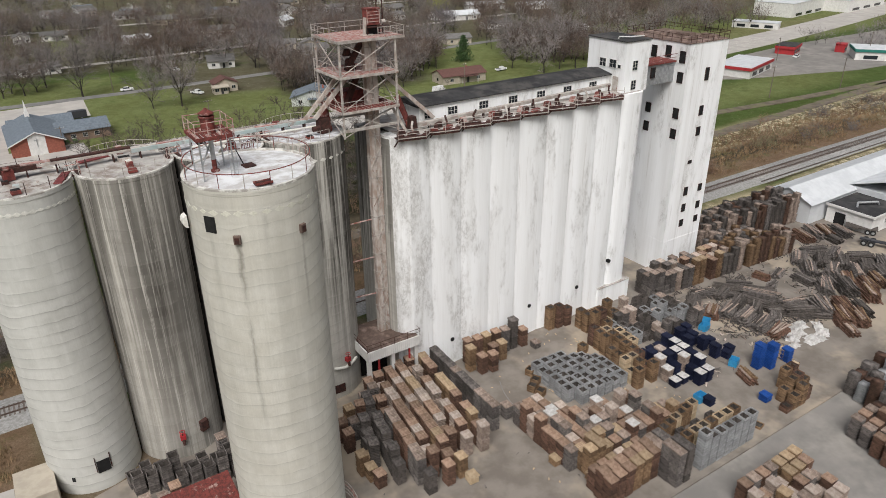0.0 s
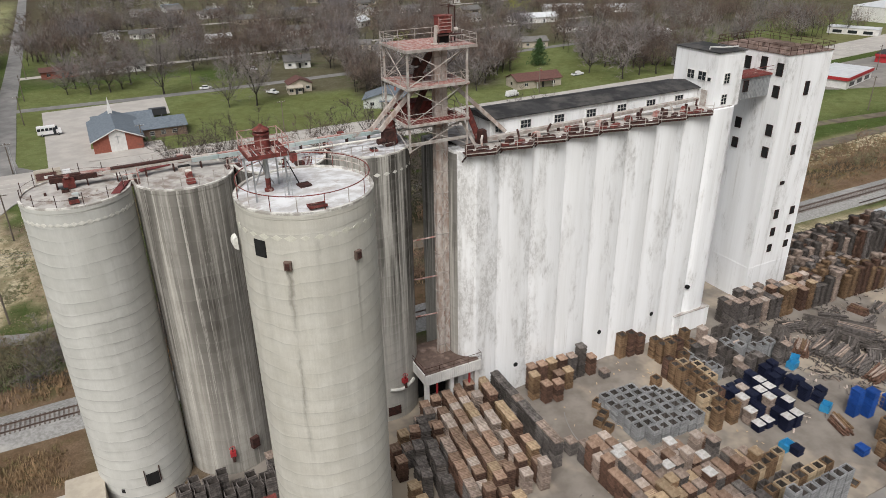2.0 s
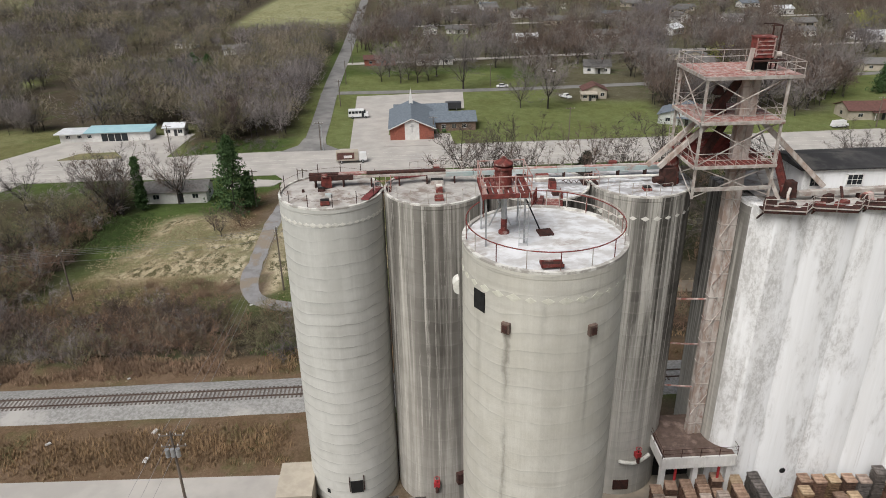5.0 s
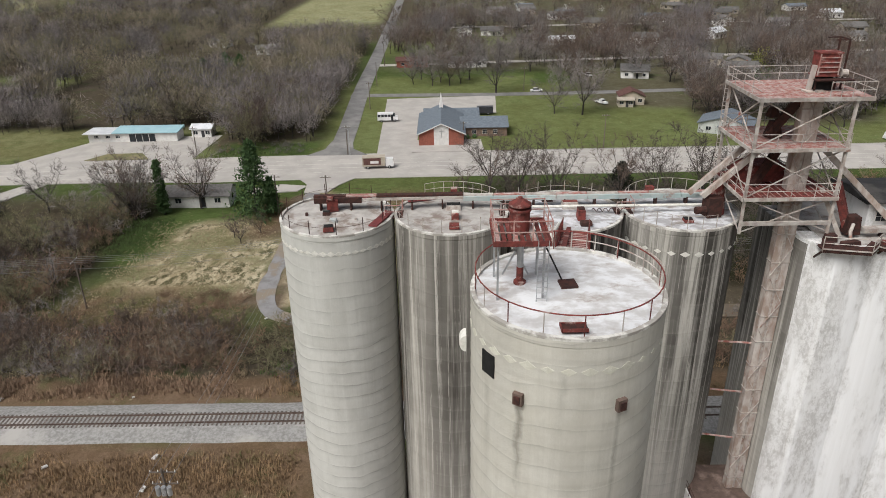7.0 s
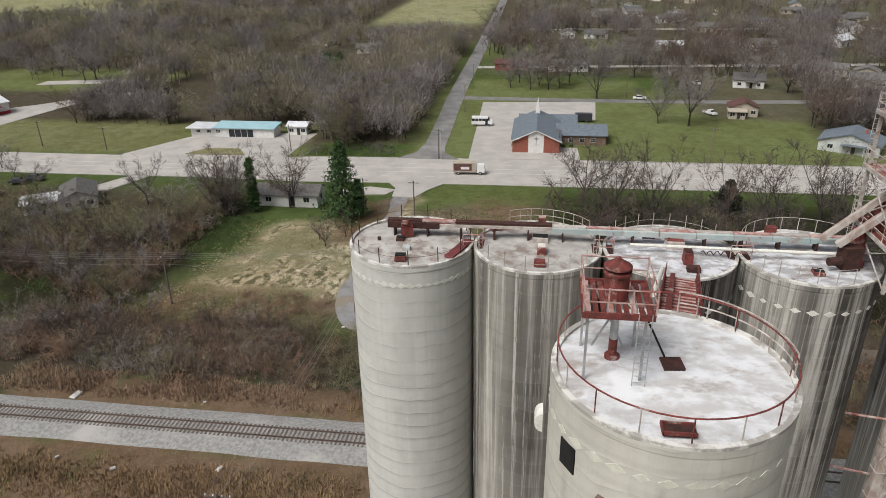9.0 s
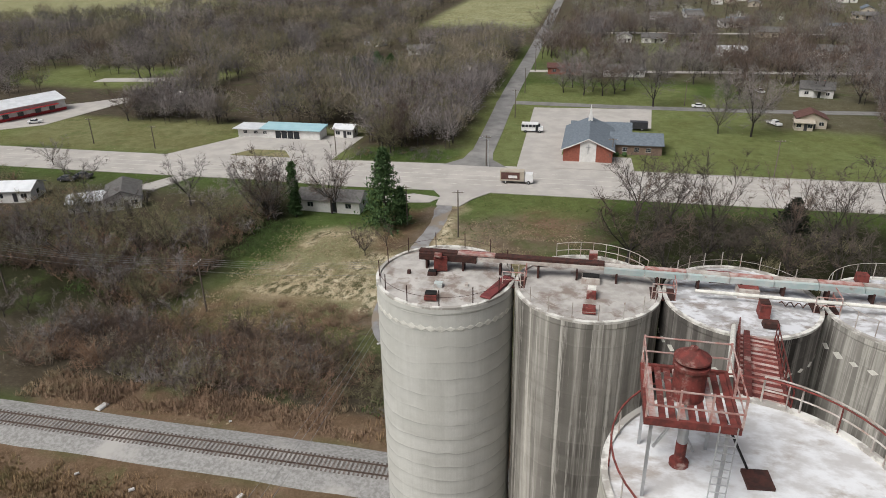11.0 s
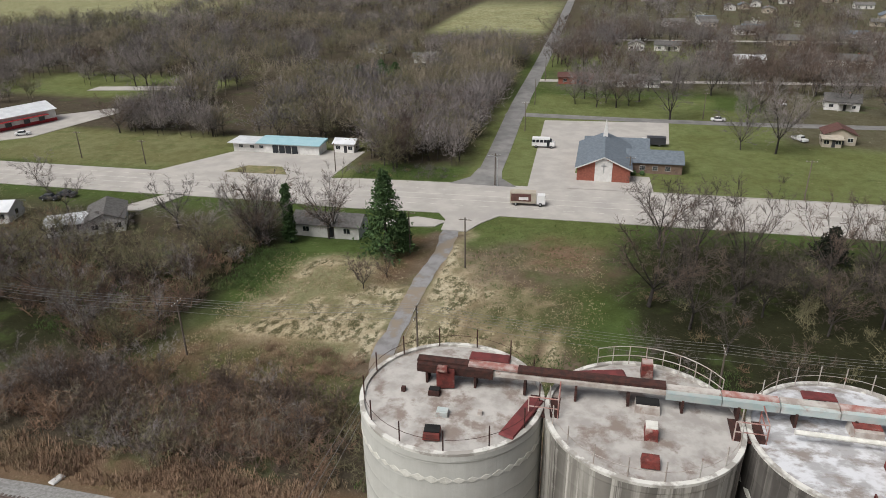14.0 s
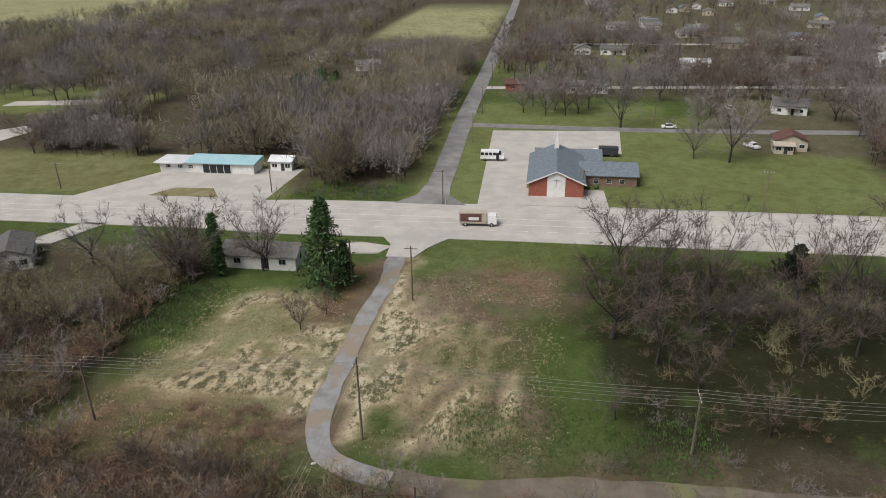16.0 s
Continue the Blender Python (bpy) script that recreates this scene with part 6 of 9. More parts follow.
LOOSE_WEST = [
    (26.9, 50.3, 2.6, "dark"), (28.9, 47.2, 2.6, "dark"), (31.2, 47.2, 2.7, "brown"), (32.9, 47.4, 2.7, "tan"), (33.4, 46.0, 0.5, "pale"), (26.1, 60.4, 3.6, "tan"), (26.0, 59.1, 2.7, "grey"),
    (24.7, 59.6, 2.7, "brown"), (26.3, 56.6, 2.6, "dark"), (25.9, 55.2, 2.7, "dark"), (24.2, 53.6, 2.7, "tan"), (24.6, 52.3, 1.8, "tan"), (24.9, 50.9, 1.8, "brown"), (25.4, 54.0, 1.7, "tan"),
    (24.6, 57.6, 2.7, "brown"), (45.7, 64.2, 3.6, "brown"), (47.1, 64.0, 3.6, "brown"), (48.5, 64.0, 3.7, "tan")]
LOOSE_EAST = [
    (50.1, 63.9, 3.7, "brown"), (51.5, 63.7, 3.6, "grey"), (53.0, 63.8, 4.5, "dark"), (54.5, 63.4, 2.7, "brown"), (45.0, 62.6, 3.6, "tan"), (46.0, 61.3, 2.7, "brown"), (47.4, 60.9, 2.7, "brown"),
    (48.6, 62.4, 2.7, "brown"), (50.0, 62.4, 2.7, "tan"), (55.7, 61.9, 0.2, "grey"), (44.2, 38.9, 0.9, "tan"), (42.6, 43.0, 0.9, "tan"), (43.0, 52.3, 1.8, "grey"), (12.4, 65.0, 2.7, "grey"),
    (3.3, 61.0, 1.7, "grey"), (4.9, 60.4, 1.7, "grey"), (6.2, 60.2, 2.7, "brown")]
for x, y, h, w in LOOSE_WEST + LOOSE_EAST:
    pallet_stack(x, y, h, w)
# packed grey stacks between the silos' feet
for i in range(8):
    for j in range(2):
        x, y = 3.0 + 1.36 * i + 0.3 * j, 65.8 - 1.4 * j - 0.5 * i
        if (x - 9.5) ** 2 + (y - ROW_Y) ** 2 > 5.6 ** 2 and (x - NSC[0]) ** 2 + (y - NSC[1]) ** 2 > 7.2 ** 2 and y > 60.2:
            crate_stack(x, y, (1.8, 2.7, 2.3, 3.4)[(i + j) % 4], "grey", rnd.uniform(-8, 8))
# the solid block, with a few sheeted tops
for x in (43.4, 44.75, 46.1, 47.45):
    y = 41.6
    while y < 51.5:
        if not (x > 46.5 and y > 48):
            pallet_stack(x, y, rnd.choice((2.7, 2.7, 3.6)), rnd.choice(("ash", "brown", "brown", "grey")), sheet=rnd.random() < 0.1)
        y += 1.25
for i in range(6):
    for j in range(3):
        if not (i > 3 and j == 2):
            pallet_stack(48.9 + 1.3 * i + 0.1 * j, 43.6 + 1.3 * j, rnd.choice((1.8, 2.7, 2.7, 3.6)), ("ash", "grey", "ash", "brown")[(i + 2 * j) % 4], sheet=(i + j) % 4 == 0)
for i in range(11):
    for j in range(2):
        pallet_stack(44.5 + 1.33 * i, 40.1 + 1.25 * j - (1.2 if i < 2 else 0) * 0.2, rnd.choice((2.7, 3.6)), rnd.choice(("tan", "brown", "brown", "grey")) if i > 2 else "tan", sheet=rnd.random() < 0.05)
for i in range(6):
    for j in range(3):
        pallet_stack(43.0 + 1.36 * i + 0.2 * j, 35.4 + 1.25 * j + 0.1 * i, (3.6, 3.6, 2.7)[j], rnd.choice(("tan", "brown", "brown", "ash")))
for j in range(4):
    for i in range(2):
        pallet_stack(51.0 + 1.35 * i, 33.6 + 1.25 * j, 4.5 if j < 2 else 3.6, "dark" if i else "grey")
for i in range(7):
    crate_stack(55.4 + 1.36 * i, 33.8, 4.1 + (0.9 if i < 1 else 0), "white", 0)
    crate_stack(55.6 + 1.38 * i, 36.1, 3.0, ("tan", "pale", "pale")[i % 3], 0)
for i in range(6):
    crate_stack(54.8 + 1.25 * i, 38.6 + 0.25 * i, 2.8, ("tan", "tan", "pale")[i % 3])
    if i % 2:
        crate_stack(55.2 + 1.3 * i, 37.4, 2.0, "grey")
# the field of open grey crates and the tan ones behind
for i in range(7):
    for j in range(7):
        x, y = 51.3 + 1.3 * i + 0.05 * j, 49.4 + 1.24 * j - 0.06 * i
        if (i < 1 and j < 1) or (i > 3 and j > 5) or (i > 5 and j > 4):
            continue
        crate_stack(x, y, 2.0 if (i + j) % 5 else 1.65, "white")
for x, y in ((50.2, 55.4), (49.0, 54.6), (49.2, 53.2), (51.0, 57.4)):
    crate_stack(x, y, 1.0, "tan", 25)
for i in range(4):
    for j in range(9):
        x, y = 60.6 + 1.3 * i + 0.12 * j, 47.6 + 1.3 * j
        if rnd.random() < 0.9 and not (i == 0 and j > 4) and not (i == 3 and j < 3):
            crate_stack(x, y, rnd.choice((2.0, 3.0, 3.0)), rnd.choice(("tan", "tan", "brown", "pale")))
for i in range(3):
    crate_stack(60.6 + 1.4 * i, 64.6 - 0.25 * i, 3.9 if i < 2 else 3.0, "brown" if i else "tan")
for i in range(4):
    for j in range(3):
        crate_stack(64.6 + 1.25 * i, 59.6 + 1.4 * j, rnd.choice((2.0, 3.0, 4.0)), ("tan", "brown", "pale", "tan")[i])
crate_stack(60.3, 57.3, 1.3, "tan", 5)
for k in range(74):
    i, j = k % 10, k // 10
    x, y = 67.0 + 1.36 * i + rnd.uniform(-0.1, 0.1) - 0.3 * (j % 2), 53.2 + 1.36 * j + rnd.uniform(-0.1, 0.1)
    if (i < 4 and j > 4) or (i < 3 and j == 0) or rnd.random() < 0.1:
        continue
    if rnd.random() < 0.72:
        crate_stack(x, y, rnd.choice((1.0, 2.0, 2.0, 3.0)), rnd.choice(("white", "grey", "white", "dark")), rnd.uniform(-6, 6))
    else:
        pallet_stack(x, y, rnd.choice((0.9, 1.8, 2.7)), rnd.choice(("grey", "dark", "white")))
for i in range(4):
    for j in range(6):
        if rnd.random() < 0.88:
            pallet_stack(64.6 + 1.5 * i + 0.1 * j, 43.6 + 1.45 * j, rnd.choice((0.9, 1.8, 1.8, 2.7)), rnd.choice(("navy", "navy", "navy", "white")), sheet=rnd.random() < 0.4)
for x, y, h in ((73.0, 49.8, 1.8), (74.4, 50.2, 1.8), (74.6, 48.6, 1.8), (75.8, 47.4, 0.9), (74.4, 46.4, 1.8), (75.6, 45.4, 0.9), (77.0, 46.0, 0.9), (73.6, 51.8, 1.8), (75.2, 52.0, 1.8), (65.2, 40.2, 0.9), (76.4, 48.8, 0.9)):
    pallet_stack(x, y, h, "navy")
for x, y, h in ((76.9, 41.6, 3.6), (78.3, 40.7, 3.6), (78.2, 42.2, 2.7), (81.6, 40.4, 1.8), (71.6, 36.8, 0.9)):
    pallet_stack(x, y, h, "blue")
for x, y, rz in ((78.9, 51.6, 10), (74.9, 43.7, 20), (64.9, 41.3, 0), (80.2, 52.3, 30)):
    t = thing("plastic_crate", "light blue plastic crate lying in the yard", "crate", (x, y, 0), "light blue crates", rz=rz)
    b = Build()
    crate(b, 0.06, 1.4, 1.1, 0.9, 0.06)
    part("side", b, M_CYAN, t)
    part("floor", Build().box((0, 0, 0.04), (1.38, 1.08, 0.06)), M_CYAN, t)
for i, (x, y) in enumerate(((71.9, 34.2), (73.3, 34.2), (74.7, 34.2), (76.0, 34.4), (73.4, 35.6), (74.8, 35.6), (76.2, 35.8), (77.4, 35.6), (75.9, 37.2), (77.2, 37.2))):
    crate_stack(x, y, (1.0, 2.0, 3.0, 2.0, 2.0, 3.0, 3.0, 2.0, 3.0, 3.0)[i], "tan" if i % 3 else "brown", 0)
crate_stack(66.6, 34.3, 0.4, "tan", 12)
def yard_litter(n, x0, x1, y0, y1, mat, label, long, name="loose_boards", seed=1):
    """Broken boards and scraps strewn flat over the yard floor."""
    r = random.Random(seed)
    b = Build()
    for _ in range(n):
        x, y = r.uniform(x0, x1), r.uniform(y0, y1)
        if noise.noise(Vector((x * 0.25, y * 0.25, 4.0))) < -0.12:
            continue
        a, ln = r.uniform(0, 3.14), long * r.uniform(0.4, 1.1)
        dx, dy, z = 0.5 * ln * math.cos(a), 0.5 * ln * math.sin(a), r.uniform(0.06, 0.2)
        b.beam((x - dx, y - dy, z), (x + dx, y + dy, z + r.uniform(-0.01, 0.08)), r.uniform(0.08, 0.2), 0.03)
    single(name, b, mat, label, "boards", kind="stuff")


yard_litter(260, 70, 88, 43, 62, M_WOODGREY, "broken grey boards strewn over the yard", 1.3, seed=3)
yard_litter(150, 68, 90, 42, 60, M_BLEACHED, "pale splintered boards strewn over the yard", 0.8, seed=5)
yard_litter(120, 40, 64, 40, 64, M_TANTOP, "small wood scraps on the yard concrete", 0.4, seed=7)
yard_litter(90, 20, 44, 30, 62, M_WOODGREY, "grey wood scraps between the stacks", 0.5, seed=9)
yard_litter(60, -2, 14, 56, 66, M_CRATEGREY, "broken grey crate slats at the silo foot", 1.0, seed=11)
FAR = {}


def far_stack(x, y, h, wood):
    """A stack too far off to be told apart: its pallets go into one joined mesh a timber."""
    v, f = FAR.setdefault(wood, ([], []))
    me = rnd.choice(BUNDLE[wood])
    co = np.array([p.co for p in me.vertices])
    tri = np.array([[q[0], q[k], q[k + 1]] for q in (p.vertices for p in me.polygons) for k in (1, 2)])
    a = rnd.uniform(-0.05, 0.05)
    rot = np.array([[math.cos(a), -math.sin(a), 0], [math.sin(a), math.cos(a), 0], [0, 0, 1]])
    for i in range(max(1, round(h / 0.9))):
        f.append(tri + sum(map(len, v)))
        v.append(co @ rot.T + np.array([x + rnd.uniform(-0.03, 0.03), y + rnd.uniform(-0.03, 0.03), i * 0.9]))
    # an odd pallet or two on top
    for k in range(rnd.choice((0, 0, 1, 2))):
        f.append(tri + sum(map(len, v)))
        v.append(co @ rot.T * np.array([1, 1, 0.4]) + np.array([x, y, max(1, round(h / 0.9)) * 0.9 + k * 0.36]))


for i in range(12):
    for j in range(7):
        x, y = 72.4 + 1.5 * i + 0.55 * j, 22.4 + 1.55 * j
        if i < 2 + 0.3 * j and j > 3:
            continue
        (pallet_stack if i < 3 else far_stack)(x, y, rnd.choice((2.7, 2.7, 3.6)), rnd.choice(("brown", "brown", "grey")) if i < 4 and j < 4 else rnd.choice(("grey", "white", "grey", "brown")))
for i in range(7):
    for j in range(5):
        pallet_stack(53.4 + 1.42 * i + 0.3 * j, 22.2 + 1.45 * j, rnd.choice((1.8, 2.7, 2.7)), rnd.choice(("grey", "white", "tan", "brown")))
for x, y in ((48.6, 28.6), (50.0, 28.4)):
    pallet_stack(x, y, 0.9, "pale", 8)
# the long walls of pallets before the sheds
for i in range(26):
    for j in range(3):
        x, y = 79.8 + 1.3 * i, 62.3 - 0.1 * i + 1.24 * j
        if 85.8 < x < 97.4 and y > 66.2 or i in (9, 16) and j == 0:
            continue
        if x < 96:
            pallet_stack(x, y, rnd.choice((3.6, 3.6, 4.5)) if j == 0 else rnd.choice((3.6, 4.5, 4.5)), rnd.choice(("tan", "ash", "brown", "dark", "grey")) if i > 3 else rnd.choice(("grey", "dark", "ash")))
        else:
            far_stack(x, y, rnd.choice((3.6, 3.6, 4.5)), rnd.choice(("tan", "ash", "ash", "brown", "dark")))
for i in range(20):
    for j in range(5):
        x, y = 100.5 + 1.3 * i, 69.6 - 0.12 * i + 1.22 * j
        if y < 66.8 + 0.02 * i:
            continue
        far_stack(x, y, rnd.choice((4.5, 4.5, 5.4)) - (0.9 if i < 5 else 0), rnd.choice(("grey", "dark", "dark", "ash", "brown")))
for i in range(9):
    for j in range(2):
        far_stack(98.2 + 1.3 * i, 65.4 + 1.25 * j, rnd.choice((3.6, 4.5)), rnd.choice(("grey", "ash", "tan")))


for wood, (v, f) in FAR.items():
    single("pallet_stacks", bulk_mesh("pallet_stacks", np.concatenate(v), np.concatenate(f), WOODS[wood][0]), None, "many %s pallets stacked at the yard's end" % WOODS[wood][1], "pallet stacks", kind="stuff")


def lumber_pile(x, y, long, wide, high, rz, mat, label, loose=0.06):
    """Timbers laid in rough layers; the upper ones are parts of their own."""
    t = thing("lumber_pile", label, "lumber pile", (x, y, 0), "lumber piles", rz=rz)
    low_, layers = Build(), max(2, round(high / 0.17))
    for k in range(layers):
        across = wide * (1 - 0.45 * k / layers)
        m = max(3, round(across / 0.24))
        for i in range(m):
            w, a = rnd.uniform(0.15, 0.26), rnd.gauss(0, loose)
            c = Vector((rnd.gauss(0, 0.16), -across / 2 + across * (i + rnd.uniform(0.2, 0.8)) / m, 0.09 + 0.165 * k + rnd.uniform(0, 0.05)))
            d = Vector((math.cos(a), math.sin(a), rnd.gauss(0, 0.012))) * long * rnd.uniform(0.38, 0.52)
            if k > layers - 2:
                part("timber", Build().beam(c - d, c + d, w, w * 0.6), rnd.choice(mat), t)
            else:
                low_.beam(c - d, c + d, w, w * 0.7)
    tagged(part("under_layer", low_, mat[0], t), kind="stuff")


GT, DG, TB = (M_WOODGREY, M_ASH, M_WOODDARK), (M_WOODDARK, M_WOODGREY, M_WOODDARK), (M_WOODBROWN, M_WOODTAN, M_ASH)
PILE_LABEL = {GT: "heap of grey weathered loose timbers", DG: "heap of dark grey loose timbers", TB: "heap of tan and brown loose timbers"}
HEAPS_FRONT = [
    (92.4, 57.4, 4.5, 1.6, 0.7, -60, DG), (94.6, 57.0, 4.0, 1.4, 0.8, -50, GT), (91.0, 55.0, 4.5, 1.8, 0.6, -55, GT), (93.4, 52.6, 5.5, 2.6, 1.3, -62, GT), (91.4, 52.0, 5.0, 1.8, 1.0, -75, DG), (95.4, 53.8, 5.0, 1.8, 0.9, -48, DG), (85.6, 52.4, 4.2, 2.4, 1.3, 18, GT),
    (86.0, 49.9, 4.4, 2.4, 1.5, 12, GT), (86.4, 47.3, 4.4, 2.4, 1.4, 15, GT), (86.8, 45.0, 4.2, 2.0, 1.1, 8, TB)]
HEAPS_MID = [
    (89.8, 50.6, 4.0, 2.0, 1.1, 24, DG), (90.4, 47.8, 3.6, 2.0, 0.9, 30, GT), (82.6, 55.6, 3.5, 2.2, 0.8, 40, GT), (92.6, 47.9, 5.0, 2.0, 1.1, -42, DG), (94.2, 46.2, 5.0, 2.2, 1.3, -40, DG), (95.6, 44.6, 4.4, 1.6, 0.8, -42, DG), (96.4, 48.6, 4.0, 1.8, 0.8, -20, GT),
    (98.2, 45.0, 4.6, 2.6, 1.6, 55, GT), (100.4, 43.2, 4.6, 2.6, 1.7, 52, TB), (97.6, 41.6, 4.6, 2.6, 1.7, 50, TB)]
HEAPS_TAN = [
    (99.6, 40.2, 4.2, 2.2, 1.5, 50, TB), (95.8, 39.6, 3.8, 1.8, 1.1, 56, TB), (102.4, 41.4, 3.8, 2.0, 1.4, 60, DG), (110.6, 56.6, 4.6, 2.6, 1.4, 30, GT), (112.8, 53.8, 4.6, 2.6, 1.5, 34, DG), (110.8, 50.8, 4.8, 2.8, 1.6, 28, GT), (108.4, 53.4, 4.4, 2.6, 1.4, 36, GT),
    (114.6, 51.2, 4.6, 2.8, 1.6, 30, DG), (113.4, 48.2, 4.6, 2.6, 1.5, 40, GT), (117.0, 48.4, 4.4, 2.6, 1.4, 34, DG)]
HEAPS_BACK = [
    (109.6, 47.6, 4.2, 2.4, 1.3, 44, TB), (110.4, 44.8, 4.0, 2.6, 1.6, 50, TB), (113.6, 45.0, 4.0, 2.4, 1.4, 52, TB), (107.0, 49.6, 4.0, 2.2, 1.2, 44, DG), (117.4, 54.2, 5.0, 2.2, 1.2, 20, GT), (119.6, 51.2, 4.6, 2.4, 1.3, -30, DG), (116.0, 57.2, 5.0, 2.0, 1.0, -20, GT),
    (119.8, 61.6, 4.6, 2.4, 1.4, 70, TB), (122.6, 61.4, 4.6, 2.2, 1.5, 66, GT), (125.0, 60.6, 4.4, 2.2, 1.4, 60, TB)]
HEAPS_END = [
    (127.4, 58.8, 4.4, 2.4, 1.3, 66, GT), (123.6, 58.2, 4.0, 2.0, 1.0, 70, DG), (104.6, 52.0, 3.8, 2.0, 0.9, 80, DG), (103.0, 55.6, 3.4, 1.6, 0.8, 20, GT), (73.6, 40.8, 3.0, 1.6, 1.0, 70, TB), (99.8, 56.6, 2.6, 1.6, 1.0, 100, TB), (98.0, 53.6, 2.4, 1.2, 1.2, 10, GT)]
HEAPS_MORE = [
    (84.0, 57.6, 3.8, 2.4, 0.9, 35, DG), (87.2, 58.2, 4.2, 2.2, 0.9, -20, GT), (89.2, 56.4, 3.6, 2.0, 1.0, 15, DG), (83.2, 53.6, 3.4, 2.2, 1.2, 30, TB), (88.6, 53.2, 4.6, 2.2, 1.4, 20, DG),
    (106.8, 46.2, 4.6, 2.6, 1.8, 48, DG), (104.6, 48.4, 4.4, 2.4, 1.5, 40, GT), (108.0, 43.2, 4.2, 2.4, 1.7, 50, TB), (116.2, 45.6, 4.4, 2.4, 1.6, 44, DG), (120.2, 47.6, 4.4, 2.4, 1.5, 36, GT)]
for x, y, long, wide, high, rz, m in HEAPS_MORE + HEAPS_FRONT + HEAPS_MID + HEAPS_TAN + HEAPS_BACK + HEAPS_END:
    lumber_pile(x, y, long, wide, high, rz, m, PILE_LABEL[m], 0.06 if m is TB else 0.1)
for m, nm, lb, n in ((M_WOODDARK, "offcuts", "dark broken offcuts strewn between the heaps", 900), (M_WOODGREY, "offcuts", "grey broken offcuts strewn between the heaps", 700), (M_ASH, "offcuts", "pale splintered offcuts strewn on the yard", 500)):
    b = Build()
    for i in range(n):
        x, y = (rnd.uniform(80, 98), rnd.uniform(43, 61)) if i % 3 else (rnd.uniform(98, 122), rnd.uniform(43, 60))
        if noise.noise(Vector((x * 0.22, y * 0.22, 3.1))) < -0.12:
            continue
        a, q = rnd.uniform(0, 3.14), rnd.uniform(0.1, 0.35) if i % 5 else rnd.uniform(0.3, 0.7)
        b.beam((x - q * math.cos(a), y - q * math.sin(a), rnd.uniform(0.06, 0.2)), (x + q * math.cos(a), y + q * math.sin(a), rnd.uniform(0.06, 0.4)), rnd.uniform(0.06, 0.16), 0.06)
    single(nm, b, m, lb, "timber debris", kind="stuff")
# crumpled plastic film
for x, y, w, d, hh, rz in ((87.4, 43.0, 2.6, 1.8, 0.5, 20), (89.6, 43.8, 2.4, 2.0, 0.7, 60), (90.0, 41.2, 3.0, 2.0, 0.6, -10), (92.4, 41.6, 2.4, 1.8, 0.5, 35), (91.4, 44.4, 1.8, 1.6, 0.8, 80), (88.6, 41.0, 1.8, 1.4, 0.4, 0), (93.6, 43.0, 2.0, 1.4, 0.4, 50), (86.0, 41.8, 1.6, 1.2, 0.3, 10), (79.6, 56.4, 1.8, 1.4, 0.4, 30)):
    n, vs, o = 12, [], rnd.uniform(0, 50)
    for i in range(n + 1):
        for j in range(n + 1):
            u, v = i / n - 0.5, j / n - 0.5
            edge = max(0.0, 1 - (max(abs(u), abs(v)) * 2) ** 3)
            z = hh * edge * (0.55 + 0.9 * noise.noise(Vector((u * 5 + o, v * 5, 0)))) + 0.10 * noise.noise(Vector((u * 14 + o, v * 14, 4)))
            vs.append((w * u + 0.25 * noise.noise(Vector((u * 4, v * 4, o))), d * v + 0.25 * noise.noise(Vector((u * 4, v * 4, o + 9))), max(0.02, z)))
    single("plastic_sheet", Build().add(vs, [(i * (n + 1) + j, (i + 1) * (n + 1) + j, (i + 1) * (n + 1) + j + 1, i * (n + 1) + j + 1) for i in range(n) for j in range(n)]), M_TARP, "crumpled white plastic sheet lying on timber scraps", "plastic sheet", "plastic sheets", at=(x, y, 0), rz=rz)
for x, y in ((79.6, 38.2), (81.6, 41.0)):
    t = thing("timber_rack", "tan wooden rack frame standing in the yard", "rack", (x, y, 0), "wooden racks")
    for px in (-0.5, 0.5):
        for py in (-0.4, 0.4):
            part("upright", Build().box((px, py, 0.9), (0.08, 0.08, 1.8)), M_WOODTAN, t)
    for z in (0.4, 1.0, 1.6):
        part("shelf", Build().box((0, 0, z), (1.1, 0.9, 0.05)), M_WOODPALE, t)

# sheds, trailer and lorry at the end of the yard
SH = thing("metal_shed", "long metal shed with pale blue-white ribbed roof", "shed", (148, 70, 0))
part("wall", Build().span((126.5, 64.8, -0.1), (175, 74.5, 4.0)), M_METALROOF, SH, "pale sheet-metal walls", world=True)
part("roof", Build().gable((126.5, 64.8), (175, 74.5), 4.0, 2.2, 0.4, 0.12), M_METALROOF, SH, "pale ribbed metal roof", world=True)
part("gable_wall", Build().add([(126.5, 64.8, 4.0), (126.5, 74.5, 4.0), (126.5, 69.65, 6.1), (126.6, 64.8, 4.0), (126.6, 74.5, 4.0), (126.6, 69.65, 6.1)], [(0, 2, 1), (3, 4, 5), (0, 3, 5, 2), (2, 5, 4, 1)]), M_METALROOF, SH, world=True)
SH2 = thing("metal_shed", "second pale metal shed with ribbed white roof", "shed", (158, 60, 0))
part("wall", Build().span((142, 50, -0.1), (190, 66, 4.6)), M_METALROOF, SH2, world=True)
part("roof", Build().gable((142, 50), (190, 66), 4.6, 3.0, 0.4, 0.12), M_METALROOF, SH2, "white ribbed metal roof", world=True)
LB = thing("workshop", "low white workshop with flat black roof", "workshop", (138, 59, 0))
part("wall", Build().span((131.5, 55.5, -0.1), (144, 64.2, 3.3)), M_SIDING, LB, world=True)
part("roof", Build().span((131.2, 55.2, 3.3), (144.3, 64.4, 3.5)), M_TAR, LB, "flat black roof", world=True)
